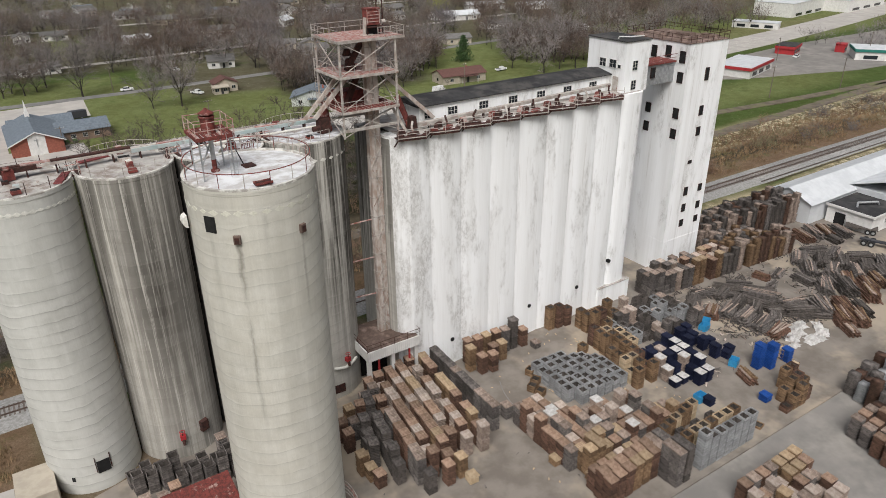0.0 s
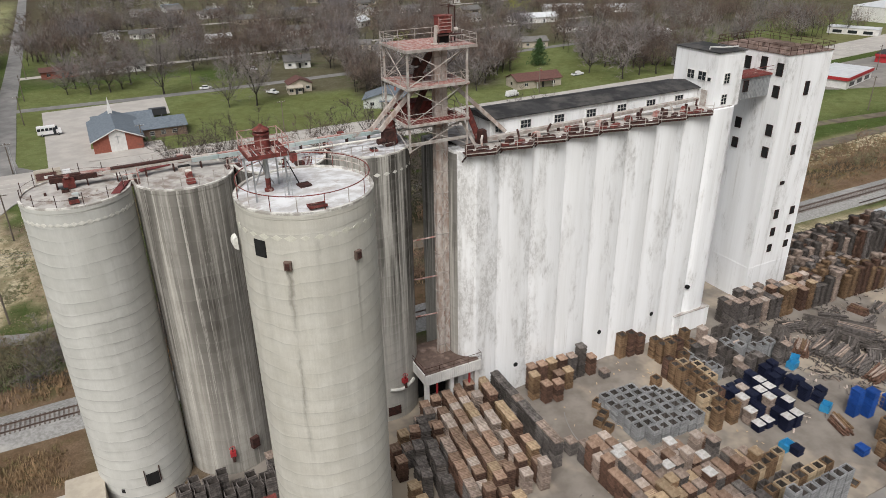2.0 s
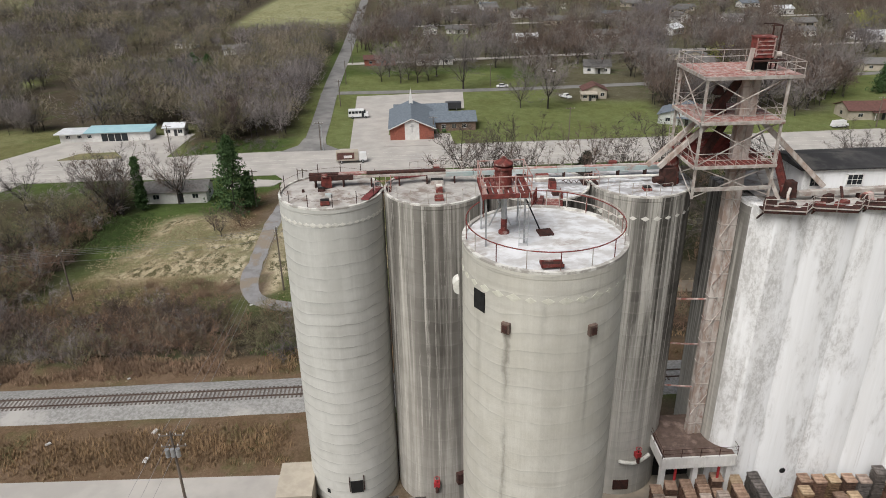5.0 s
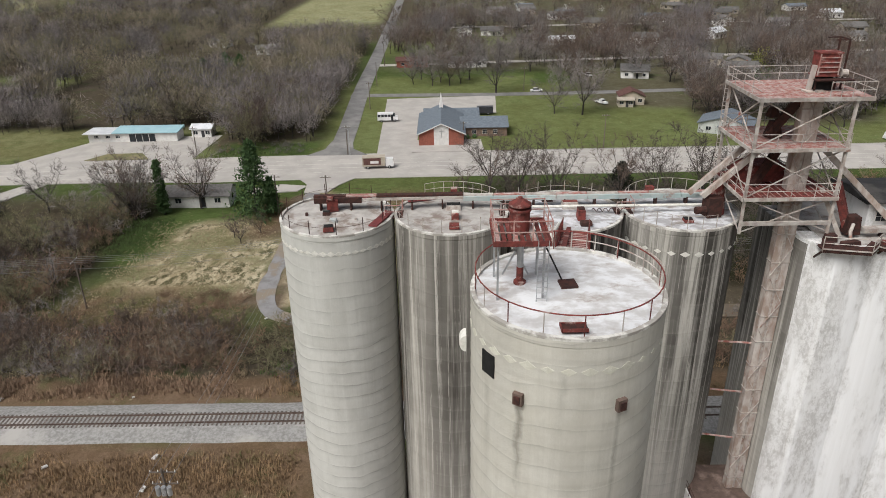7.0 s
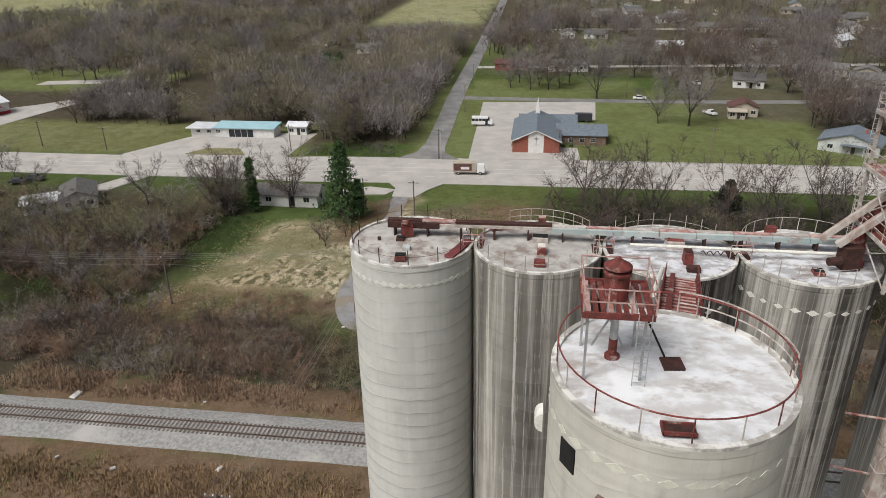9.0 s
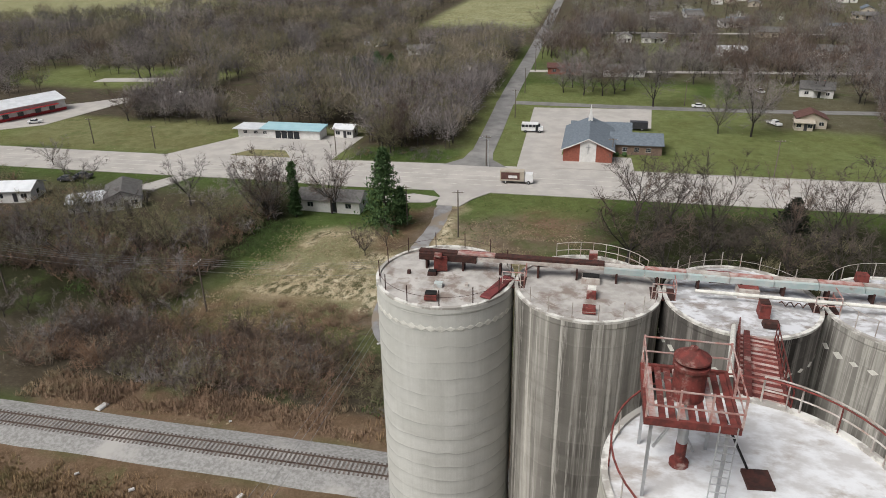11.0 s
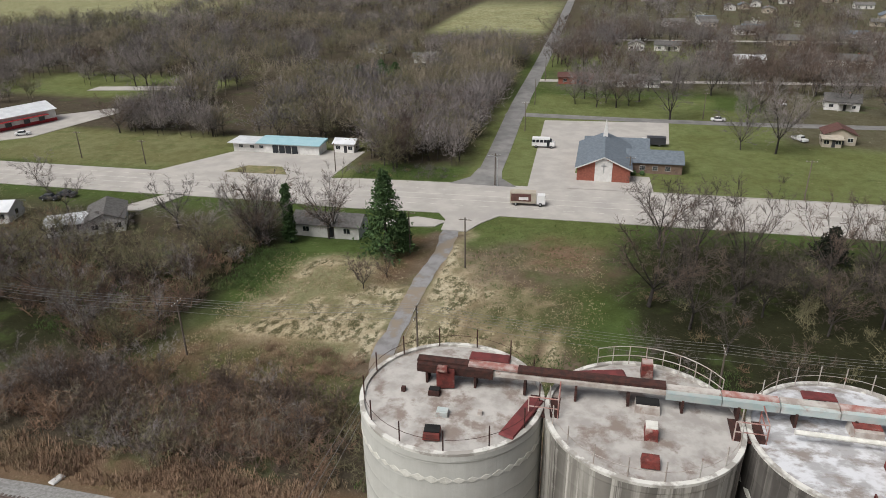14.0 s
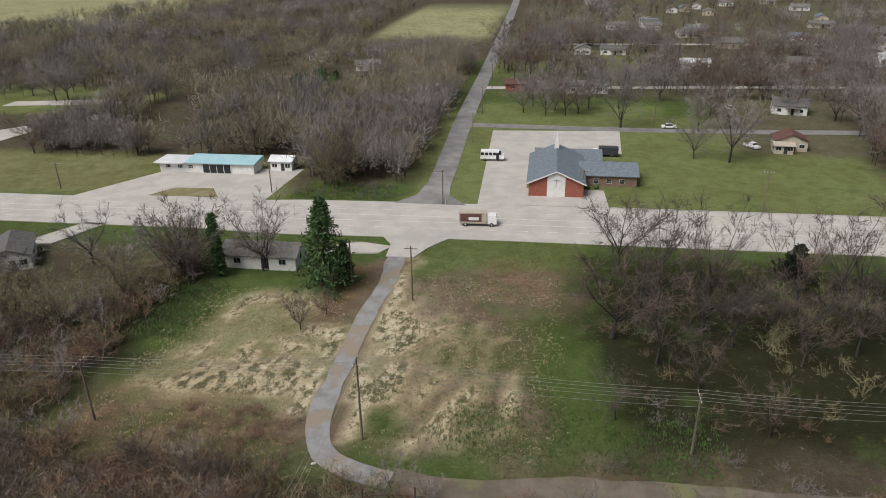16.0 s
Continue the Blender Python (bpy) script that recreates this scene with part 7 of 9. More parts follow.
part("parapet", Build().span((131.2, 55.1, 3.3), (144.3, 55.3, 3.75)).span((131.1, 55.2, 3.3), (131.3, 64.4, 3.75)), M_SIDING, LB, world=True)
part("door", Build().box((131.48, 61.5, 1.2), (0.1, 2.0, 2.4)), M_BLACK, LB, "dark open doorway", world=True)
pane_window(LB, (136.5, 55.5, 1.9), 1.0, 1.0)
part("duct", Build().path([(134, 60, 3.5), (135, 60.5, 4.1), (138.5, 58.5, 4.1), (139, 58.5, 3.5)], 0.22, 8), M_GALV, LB, "bent roof duct", world=True)


def wheel(parent, x, y, r=0.5, w=0.3):
    wh = part("wheel", Build().tube((x, y - w / 2, r), (x, y + w / 2, r), r, n=14), M_TYRE, parent)
    part("rim", Build().tube((x, y - w / 2 - 0.01, r), (x, y + w / 2 + 0.01, r), r * 0.5, n=10), M_GALV, wh)


TRL = thing("flatbed_trailer", "grey flatbed trailer parked by the workshop", "trailer", (131.5, 57.3, 0), rz=-62)
part("deck", Build().box((0, 0, 1.1), (5.6, 2.2, 0.18)), M_WOODDARK, TRL)
part("headboard", Build().box((-2.75, 0, 1.7), (0.1, 2.2, 1.0)), M_GALV, TRL)
for x in (1.2, 2.1):
    for s in (-0.9, 0.9):
        wheel(TRL, x, s)
LOR = thing("tractor_unit", "black tractor lorry chassis with twin axles", "lorry", (127.8, 51.8, 0), rz=-72)
part("chassis", Build().box((0, 0, 0.95), (6.5, 0.9, 0.25)), M_CARDARK, LOR)
part("cab", Build().box((2.4, 0, 1.9), (1.8, 2.3, 1.9), top=0.9), M_CARDARK, LOR)
part("bonnet", Build().box((3.8, 0, 1.35), (1.3, 1.6, 0.9), top=0.9), M_CARDARK, LOR)
part("windscreen", Build().box((3.2, 0, 2.4), (0.16, 1.9, 0.7)), M_GLASS, LOR)
for x in (-2.4, -1.2, 3.7):
    for s in (-0.95, 0.95):
        wheel(LOR, x, s, 0.52, 0.5 if x < 0 else 0.3)


# ---------------------------------------------------------------- the town
HOMES = []


def house(x, y, w, d, h=2.8, rz=0, wall=None, roof=None, rise=1.7, porch=True, label="", along="x"):
    wall, roof = wall or M_SIDING, roof or M_SHINGLE
    HOMES.append((x, y))
    t = thing("house", label or "small one-storey house with pitched shingle roof", "house", (x, y, LOW), "houses of the town", rz=rz)
    part("wall", Build().box((0, 0, h / 2 - 0.2), (w, d, h + 0.4)), wall, t)
    part("roof", Build().gable((-w / 2, -d / 2), (w / 2, d / 2), h, rise, 0.5, 0.16, along), roof, t)
    for s in (-1, 1):
        if along == "x":
            part("gable", Build().add([(s * w / 2, -d / 2, h), (s * w / 2, d / 2, h), (s * w / 2, 0, h + rise)], [(0, 1, 2)]), wall, t)
        else:
            part("gable", Build().add([(-w / 2, s * d / 2, h), (w / 2, s * d / 2, h), (0, s * d / 2, h + rise)], [(0, 1, 2)]), wall, t)
    part("door", Build().box((w * 0.08, -d / 2 - 0.03, 1.05), (0.95, 0.1, 2.1)), M_CARDARK, t)
    for u in (-0.3, 0.32):
        win = part("window", Build().box((w * u, -d / 2 - 0.02, 1.5), (1.3, 0.08, 1.1)), M_GLASS, t)
        part("frame", Build().box((w * u, -d / 2 - 0.05, 2.1), (1.5, 0.06, 0.1)).box((w * u, -d / 2 - 0.05, 0.92), (1.5, 0.06, 0.1)).box((w * u, -d / 2 - 0.06, 1.5), (0.06, 0.05, 1.1)), M_SIDING, win)
    for sx in (-1, 1):
        part("window", Build().box((sx * (w / 2 + 0.02), 0, 1.5), (0.08, 1.1, 1.1)), M_GLASS, t)
    if porch:
        part("porch_roof", Build().box((w * 0.08, -d / 2 - 0.9, h - 0.25), (w * 0.42, 2.0, 0.14)), roof, t)
        for s in (-0.18, 0.18):
            part("porch_post", Build().box((w * (0.08 + s), -d / 2 - 1.7, (h - 0.3) / 2), (0.14, 0.14, h - 0.3)), M_SIDING, t)
        part("chimney", Build().box((w * 0.2, d * 0.1, h + rise * 0.9), (0.6, 0.6, 1.1)), M_BRICK, t)
    return t


# church
CH = thing("church", "red brick church with blue-grey shingle roof and white door panel", "church", (8.2, 228, LOW))
part("wall", Build().span((1.7, 216.4, LOW - 0.3), (14.8, 240, LOW + 3.4)), M_BRICK, CH, "red brick walls", world=True)
for yy in (216.4, 239.9):
    part("gable", Build().add([(1.7, yy, LOW + 3.4), (14.8, yy, LOW + 3.4), (8.25, yy, LOW + 6.3), (1.7, yy + 0.1, LOW + 3.4), (14.8, yy + 0.1, LOW + 3.4), (8.25, yy + 0.1, LOW + 6.3)], [(0, 1, 2), (5, 4, 3)]), M_BRICK, CH, world=True)
part("roof", Build().gable((1.7, 216.4), (14.8, 240), LOW + 3.35, 3.0, 0.6, 0.18, "y"), M_SLATE, CH, "blue-grey shingle roof", world=True)
part("bargeboard", Build().beam((1.0, 215.75, LOW + 3.25), (8.25, 215.75, LOW + 6.45), 0.1, 0.3).beam((15.5, 215.75, LOW + 3.25), (8.25, 215.75, LOW + 6.45), 0.1, 0.3), M_SIDING, CH, "white gable trim", world=True)
dp = part("door_panel", Build().add([(6.1, 216.3, LOW), (10.4, 216.3, LOW), (10.4, 216.3, LOW + 5.0), (8.25, 216.3, LOW + 6.0), (6.1, 216.3, LOW + 5.0), (6.1, 216.5, LOW), (10.4, 216.5, LOW), (10.4, 216.5, LOW + 5.0), (8.25, 216.5, LOW + 6.0), (6.1, 216.5, LOW + 5.0)],
                                   [(0, 1, 2, 3, 4), (0, 5, 6, 1), (1, 6, 7, 2), (2, 7, 8, 3), (3, 8, 9, 4), (4, 9, 5, 0)]), M_SIDING, CH, "white panelled entrance bay", world=True)
part("cross", Build().box((8.25, 216.22, LOW + 3.6), (0.16, 0.12, 2.6)).box((8.25, 216.22, LOW + 4.2), (1.3, 0.12, 0.16)), M_GALV, dp, "grey cross", world=True)
part("wing_wall", Build().span((14.8, 225.3, LOW - 0.3), (28.2, 236, LOW + 2.7)), M_BROWNBRICK, CH, "brown brick wing", world=True)
part("wing_roof", Build().gable((14.4, 225.3), (28.2, 236), LOW + 2.7, 2.0, 0.5, 0.16), M_SLATE, CH, "blue-grey shingle roof", world=True)
part("back_wing", Build().span((3.0, 240, LOW - 0.3), (20, 246, LOW + 2.7)), M_BRICK, CH, world=True)
part("back_roof", Build().gable((3.0, 238), (20, 246), LOW + 2.7, 1.9, 0.5, 0.16), M_SLATE, CH, world=True)
sp = part("steeple", Build().box((8.25, 236.5, LOW + 6.9), (1.2, 1.2, 1.4)), M_SIDING, CH, "white steeple base", world=True)
part("spire", Build().box((8.25, 236.5, LOW + 9.4), (1.0, 1.0, 3.6), top=0.06), M_SIDING, sp, "white spire", world=True)
for x in (18.2, 21.4, 24.6):
    pane_window(CH, (x, 225.3, LOW + 1.4), 1.3, 1.2)
for x in (16.0, 18.2):
    single("shrub", Build().turned([(0.5, LOW), (0.75, LOW + 0.5), (0.5, LOW + 1.0), (0.1, LOW + 1.15)], 9, (x, 223.6)), M_NEEDLE, "clipped dark green shrub by the church", "shrub", "church shrubs")

SHOP = thing("roadside_shop", "long low white shop with aqua metal roof", "shop", (-85, 229.5, LOW))
part("wall", Build().span((-99, 225.2, LOW - 0.3), (-72, 231, LOW + 2.9)), M_SIDING, SHOP, world=True)
part("roof", Build().add([(-91.5, 224.5, LOW + 2.95), (-71.5, 224.5, LOW + 2.95), (-71.5, 231.5, LOW + 3.5), (-91.5, 231.5, LOW + 3.5), (-91.5, 224.5, LOW + 2.8), (-71.5, 224.5, LOW + 2.8), (-71.5, 231.5, LOW + 2.8), (-91.5, 231.5, LOW + 2.8)], [(0, 1, 2, 3), (4, 5, 1, 0), (5, 6, 2, 1), (7, 4, 0, 3)]), M_AQUA, SHOP, "aqua sheet-metal roof", world=True)
part("roof", Build().span((-100, 223.8, LOW + 2.75), (-91.5, 231.5, LOW + 3.0)), M_METALROOF, SHOP, "pale flat end roof", world=True)
part("shopfront", Build().span((-86.5, 225.1, LOW + 0.1), (-78.5, 225.2, LOW + 2.4)), M_GLASS, SHOP, "dark glazed shopfront", world=True)
for x in (-86.5, -84.5, -82.5, -80.5, -78.5):
    part("mullion", Build().span((x - 0.06, 225.0, LOW), (x + 0.06, 225.12, LOW + 2.5)), M_SIDING, SHOP, world=True)
for x in (-96.5, -93.0, -90.0):
    pane_window(SHOP, (x, 225.2, LOW + 1.7), 1.3, 0.9)
house(-65.8, 231.5, 6.0, 5, 2.6, 0, M_SIDING, M_METALROOF, 1.0, False, "small white metal-roofed outbuilding by the shop")
BARN = thing("metal_barn", "white-roofed metal barn with red and white walls", "barn", (-191, 240, LOW), rz=66)
part("wall", Build().box((0, 0, 1.9), (26, 13, 4.2)), M_SIDING, BARN)
part("wainscot", Build().box((0, 0, 0.5), (26.1, 13.1, 1.2)), M_RED, BARN, "dark red lower wall")
part("roof", Build().gable((-13, -6.5), (13, 6.5), 4.0, 2.0, 0.5, 0.12), M_METALROOF, BARN, "white ribbed metal roof")
part("awning", Build().box((0, -7.3, 2.9), (20, 1.8, 0.12)), M_RED, BARN, "dark red awning")
for u in (-8, -3, 3, 8):
    part("window", Build().box((u, -6.56, 1.6), (2.0, 0.1, 1.4)), M_GLASS, BARN)

house(-48.4, 173.2, 14.6, 6.5, 2.5, 1, M_SIDING, M_SHINGLE, 1.7, False, "long white house with dark shingle roof by a bare tree")
house(-99, 167.5, 7.5, 11, 2.7, 33, M_SIDING, M_SHINGLE, 1.7, False, "white house with dark and white roof among brush", "y")
house(-105.5, 163, 8, 6.5, 2.3, 33, M_SIDING, M_METALROOF, 0.7, False, "low white house extension with pale roof")
house(-127, 166, 9, 7, 2.6, 15, M_SIDING, M_METALROOF, 1.5, False, "low white house with pale roof among brush")
house(95.5, 227.5, 15, 11, 2.8, -28, M_GREYSIDING, M_SLATE, 2.6, True, "grey-green house with blue-grey gabled roof", "y")
house(88.5, 311.5, 11, 9, 2.9, -12, M_SIDING, M_SHINGLE, 2.1, True, "white house with grey roof and dark porch")
house(75.5, 265.5, 8.5, 7, 2.8, -5, M_CREAM, M_SHINGLERED, 2.0, False, "small tan house with red-brown roof", "y")
house(72.5, 261.0, 5, 4.5, 2.3, -5, M_CREAM, M_CREAM, 0.5, False, "low tan house extension with flat roof")
house(156, 226.5, 19, 9, 2.9, -4, M_CREAM, M_SHINGLERED, 2.0, True, "long cream house with red-brown roof")
house(133, 314, 13, 9, 3, -10, M_SIDING, M_SHINGLE, 2.0, True, "white house with grey shingle roof")
house(-5, 343, 14, 7, 2.7, 3, M_BRICK, M_SHINGLERED, 1.4, False, "low brick house with brown roof")
house(20, 341, 17, 8, 2.7, 2, M_SIDING, M_SHINGLE, 1.6, False, "white house behind bare trees")
house(22, 436, 8, 7, 2.9, 0, M_SIDING, M_SHINGLE, 2.0, False, "small white house in the town", "y")
house(38, 438, 13, 9, 2.7, -6, M_SIDING, M_SHINGLE, 1.7, True, "white bungalow with grey roof")
house(48, 541, 14, 9, 2.8, 0, M_SIDING, M_SHINGLE, 1.8, True, "white bungalow with grey roof")
house(102, 464, 15, 10, 2.8, -8, M_CREAM, M_SHINGLE, 2.4, False, "cream house with wide grey hipped roof")
house(115, 400, 17, 10, 3, -10, M_SIDING, M_SHINGLE, 2.2, True, "wide white house with grey roof")
house(70, 553, 11, 8, 2.8, 5, M_SIDING, M_SHINGLE, 2.0, False, "small pale house among bare trees")
house(157, 413, 12, 9, 3.2, 40, M_SIDING, M_METALROOF, 2.2, False, "white house with pale roof among bare trees")
house(180, 461, 11, 9, 3.4, 10, M_SIDING, M_SHINGLE, 2.6, False, "tall white gabled house among bare trees", "y")
house(128, 338, 12, 8, 2.7, -25, M_CREAM, M_SHINGLE, 1.8, False, "low house with weathered grey roof")
house(139, 331, 9, 7, 2.6, -25, M_CREAM, M_SHINGLE, 1.8, False, "low house with weathered grey roof", "y")
house(258, 490, 15, 10, 3.2, 5, M_SIDING, M_METALROOF, 2.0, False, "white house with pale roof far in the town")
house(257, 371, 22, 11, 3.0, -12, M_SIDING, M_METALROOF, 2.2, False, "long white house with pale metal roof")
house(273, 287, 14, 9, 3.0, 15, M_SIDING, M_METALROOF, 1.8, False, "white house behind bare trees")
house(252, 329, 16, 9, 2.9, -8, M_SIDING, M_SHINGLE, 2.0, False, "white house with grey roof behind bare trees")
house(300, 405, 26, 12, 3.0, -20, M_SIDING, M_METALROOF, 1.6, False, "long low white building with pale roof")
house(328, 384, 26, 12, 3.0, -20, M_SIDING, M_METALROOF, 1.6, False, "long low white building with pale roof")
house(205, 300, 13, 9, 2.8, -15, M_CREAM, M_SHINGLE, 1.8, False, "cream house half hidden by bare trees")
house(222, 395, 14, 9, 2.8, 10, M_SIDING, M_SHINGLE, 1.9, False, "white bungalow half hidden by bare trees")
house(72, 400, 13, 9, 2.7, 0, M_SIDING, M_METALROOF, 1.4, False, "low white building with pale roof by the street")
house(54, 409, 9, 7, 2.6, 0, M_CREAM, M_SHINGLE, 1.4, False, "low tan house by the street")
house(150, 480, 12, 9, 2.8, 0, M_SIDING, M_SHINGLE, 2.0, True, "white bungalow half hidden by bare trees")
house(86, 505, 12, 9, 2.8, 8, M_SIDING, M_SHINGLE, 2.0, True, "white bungalow half hidden by bare trees")
for k in range(24):
    x, y = 5 + 320 * rnd.random(), 365 + 360 * rnd.random()
    house(x, y, rnd.uniform(10, 15), rnd.uniform(7, 9.5), 2.8, rnd.choice((-8, 0, 5, 88, 80)), rnd.choice((M_SIDING, M_CREAM)), rnd.choice((M_SHINGLE, M_SHINGLE, M_SLATE)), rnd.uniform(1.5, 2.3), rnd.random() < 0.5,
          "town house half hidden by bare trees")
house(-80, 385, 12, 8, 2.7, 15, M_SIDING, M_SHINGLE, 1.7, False, "house deep in bare woods")
house(-111, 409, 10, 8, 2.7, -20, M_SIDING, M_SHINGLE, 1.7, False, "house deep in bare woods")


def block(x, y, w, d, h, rz, wall, label, category="shop", fascia=None, roof=None):
    t = thing("commercial_building", label, category, (x, y, LOW), "roadside buildings", rz=rz)
    part("wall", Build().box((0, 0, h / 2 - 0.2), (w, d, h + 0.4)), wall, t)
    part("roof", Build().box((0, 0, h + 0.08), (w + 0.4, d + 0.4, 0.2)), roof or M_METALROOF, t, "flat pale roof")
    if fascia:
        part("fascia", Build().box((0, -d / 2 - 0.25, h - 0.5), (w + 0.5, 0.4, 1.1)).box((-w / 2 - 0.25, 0, h - 0.5), (0.4, d + 0.5, 1.1)), fascia, t, "bright coloured fascia band")
    for u in (-0.3, 0.0, 0.3):
        part("window", Build().box((u * w, -d / 2 - 0.03, 1.3), (w * 0.18, 0.1, 1.5)), M_GLASS, t)
    return t


block(259, 172.5, 26, 14, 4, 16, M_SIDING, "white flat-roofed shop with red fascia band", fascia=M_RED)
block(312, 187, 13, 8, 3.5, 20, M_RED, "small red drive-in building", fascia=M_RED, roof=M_TAR)
block(333, 174, 6, 4, 3.5, 20, M_RED, "small bright red kiosk", fascia=None, roof=M_RED)
block(333, 152, 30, 14, 4.5, -52, M_SIDING, "white building with green fascia", fascia=M_GREENWALL)
block(440, 268, 50, 24, 8, 10, M_SIDING, "large white industrial building", "factory")
block(495, 262, 60, 26, 7, 8, M_SIDING, "long white industrial building", "factory")
block(368, 242, 24, 9, 3.2, -65, M_SIDING, "low white building beside trees", "building")
block(236, 226, 14, 8, 3, 8, M_SIDING, "low white shop beside the highway")
SIGN = thing("billboard", "small white roadside billboard on posts", "billboard", (225, 250, LOW))
part("panel", Build().box((0, 0, 5.2), (6, 0.2, 2.6)), M_SIDING, SIGN)
for s in (-2, 2):
    part("post", Build().box((s, 0.15, 2), (0.2, 0.2, 4.2)), M_POLE, SIGN)


# ---------------------------------------------------------------- vehicles
def car(x, y, rz, paint, label, z=LOW + 0.07, long=4.6, kind="sedan"):
    t = thing("car" if kind != "van" else "van", label, "car" if kind != "van" else "van", (x, y, z), "parked cars", rz=rz)
    h = 0.78 if kind != "van" else 1.0
    part("body", Build().box((0, 0, 0.3 + h / 2 - 0.05), (long, 1.8, h * 0.75), top=0.96), paint, t)
    if kind == "van":
        part("cabin", Build().box((-0.3, 0, 1.55), (long * 0.8, 1.75, 1.1), top=0.93), paint, t)
        part("windscreen", Build().box((long * 0.36, 0, 1.5), (0.1, 1.5, 0.6)), M_GLASS, t)
    elif kind == "pickup":
        part("cabin", Build().box((0.3, 0, 1.3), (1.7, 1.65, 0.7), top=0.85), paint, t)
        part("bed", Build().box((-1.5, 0, 0.92), (1.9, 1.5, 0.06)), M_CARDARK, t)
        part("windscreen", Build().box((1.12, 0, 1.3), (0.1, 1.4, 0.5)), M_GLASS, t)
    else:
        part("cabin", Build().box((-0.2, 0, 1.16), (long * 0.52, 1.6, 0.62), top=0.78), M_GLASS, t)
        part("roof", Build().box((-0.2, 0, 1.48), (long * 0.38, 1.3, 0.06), top=0.95), paint, t)
    for ux in (-0.3, 0.31):
        for uy in (-0.82, 0.82):
            wheel(t, ux * long, uy, 0.33, 0.22)
    return t


BUS = thing("minibus", "white shuttle minibus parked beside the church", "minibus", (-9.4, 244.6, LOW + 0.04), rz=2)
part("body", Build().box((-0.7, 0, 1.75), (5.2, 2.2, 2.3), top=0.97), M_CARWHITE, BUS)
part("cab", Build().box((2.6, 0, 1.2), (1.5, 2.0, 1.2), top=0.9), M_CARWHITE, BUS)
part("windscreen", Build().box((2.15, 0, 2.1), (0.7, 1.8, 0.8), top=0.8), M_GLASS, BUS)
for i in range(4):
    part("window", Build().box((-2.7 + i * 1.1, -1.1, 2.1), (0.9, 0.06, 0.8)), M_GLASS, BUS)
part("door", Build().box((1.5, -1.1, 1.5), (0.8, 0.07, 2.0)), M_GLASS, BUS, "dark glazed folding door")
for x in (-2.0, 2.4):
    for s in (-1.0, 1.0):
        wheel(BUS, x, s, 0.4, 0.28)
TRK = thing("delivery_lorry", "white delivery lorry with red and cream box body", "lorry", (-8.5, 196.4, LOW + 0.07), rz=3)
part("box_body", Build().box((-1.2, 0, 2.0), (6.0, 2.4, 2.5)), M_CREAM, TRK, "cream box body")
part("side_panel", Build().box((-1.6, -1.22, 2.1), (4.6, 0.06, 1.8)), M_SHINGLERED, TRK, "red painted side panel")
part("side_stripe", Build().box((-1.0, -1.26, 1.9), (2.2, 0.05, 0.7)), M_SIDING, TRK)
part("cab", Build().box((3.0, 0, 1.6), (2.0, 2.2, 2.0), top=0.88), M_CARWHITE, TRK, "white cab")
part("windscreen", Build().box((3.85, 0, 2.0), (0.16, 1.8, 0.8)), M_GLASS, TRK)
for x in (-2.8, 2.9):
    for s in (-1.0, 1.0):
        wheel(TRK, x, s, 0.45, 0.3)
BOXT = thing("box_trailer", "dark box trailer behind the church", "trailer", (22.5, 252, LOW + 0.05))
part("box", Build().box((0.5, 0, 1.6), (5.4, 2.3, 2.1)), M_CARDARK, BOXT)
part("cab", Build().box((-3.0, 0, 1.2), (1.6, 2.0, 1.6), top=0.85), M_CARWHITE, BOXT)
for x in (-2.8, 1.5):
    for s in (-0.95, 0.95):
        wheel(BOXT, x, s, 0.4, 0.26)
car(65, 264.5, -60, M_CARWHITE, "white pickup parked by a small house", kind="pickup", long=5.2)
car(69.5, 313, -75, M_CARWHITE, "white sedan in a house drive")
car(44.5, 285, 3, M_CARWHITE, "white sedan on the residential street")
car(-176.5, 229.5, 34, M_CARWHITE, "white sedan parked before the barn")
car(-123.5, 178.5, 10, M_CARDARK, "black sedan parked on grass")
car(-121.0, 181.5, 10, M_CARDARK, "dark grey sedan parked on grass")
car(139, 215, 8, M_CARWHITE, "white van parked by the highway", kind="van", long=5.2)
car(181, 232, 5, M_CARWHITE, "white pickup in a house drive", kind="pickup", long=5.4)
car(303, 177, 15, M_CARWHITE, "white sedan on the parking lot")
car(22, 353, 5, M_CARRED, "red sedan on the street")
car(27, 470, 5, M_CARWHITE, "white sedan on the street")

# ---------------------------------------------------------------- poles and wires
def power_pole(x, y, h, z0, arms=1, label="weathered wooden utility pole with crossarm", rz=0, drum=False):
    t = thing("utility_pole", label, "utility pole", (x, y, z0 - 0.1), "utility poles", rz=rz)
    part("pole", Build().tube((0, 0, 0), (0, 0, h), 0.17, 0.11, 8), M_POLE, t)
    for i in range(arms):
        z = h - 0.5 - i * 1.3
        arm = part("crossarm", Build().box((0, 0.12, z), (2.4, 0.1, 0.12)), M_POLE, t)
        for u in (-1.1, -0.4, 0.4, 1.1):
            part("insulator", Build().tube((u, 0.12, z + 0.06), (u, 0.12, z + 0.24), 0.05, n=6), M_SIDING, arm)
    if drum:
        for u in (-0.5, 0, 0.5):
            part("transformer", Build().tube((u, -0.4, h - 2.6), (u, -0.4, h - 1.7), 0.22, n=10), M_GALV, t, "grey transformer can")
    return t


def wire(a, b, sag, r=0.018):
    a, b = Vector(a), Vector(b)
    pts = [a.lerp(b, i / 12) - Vector((0, 0, sag * 4 * (i / 12) * (1 - i / 12))) for i in range(13)]
    single("power_line", Build().path(pts, r, 4), M_WIRE, "thin sagging overhead power line", "power line", "power lines")


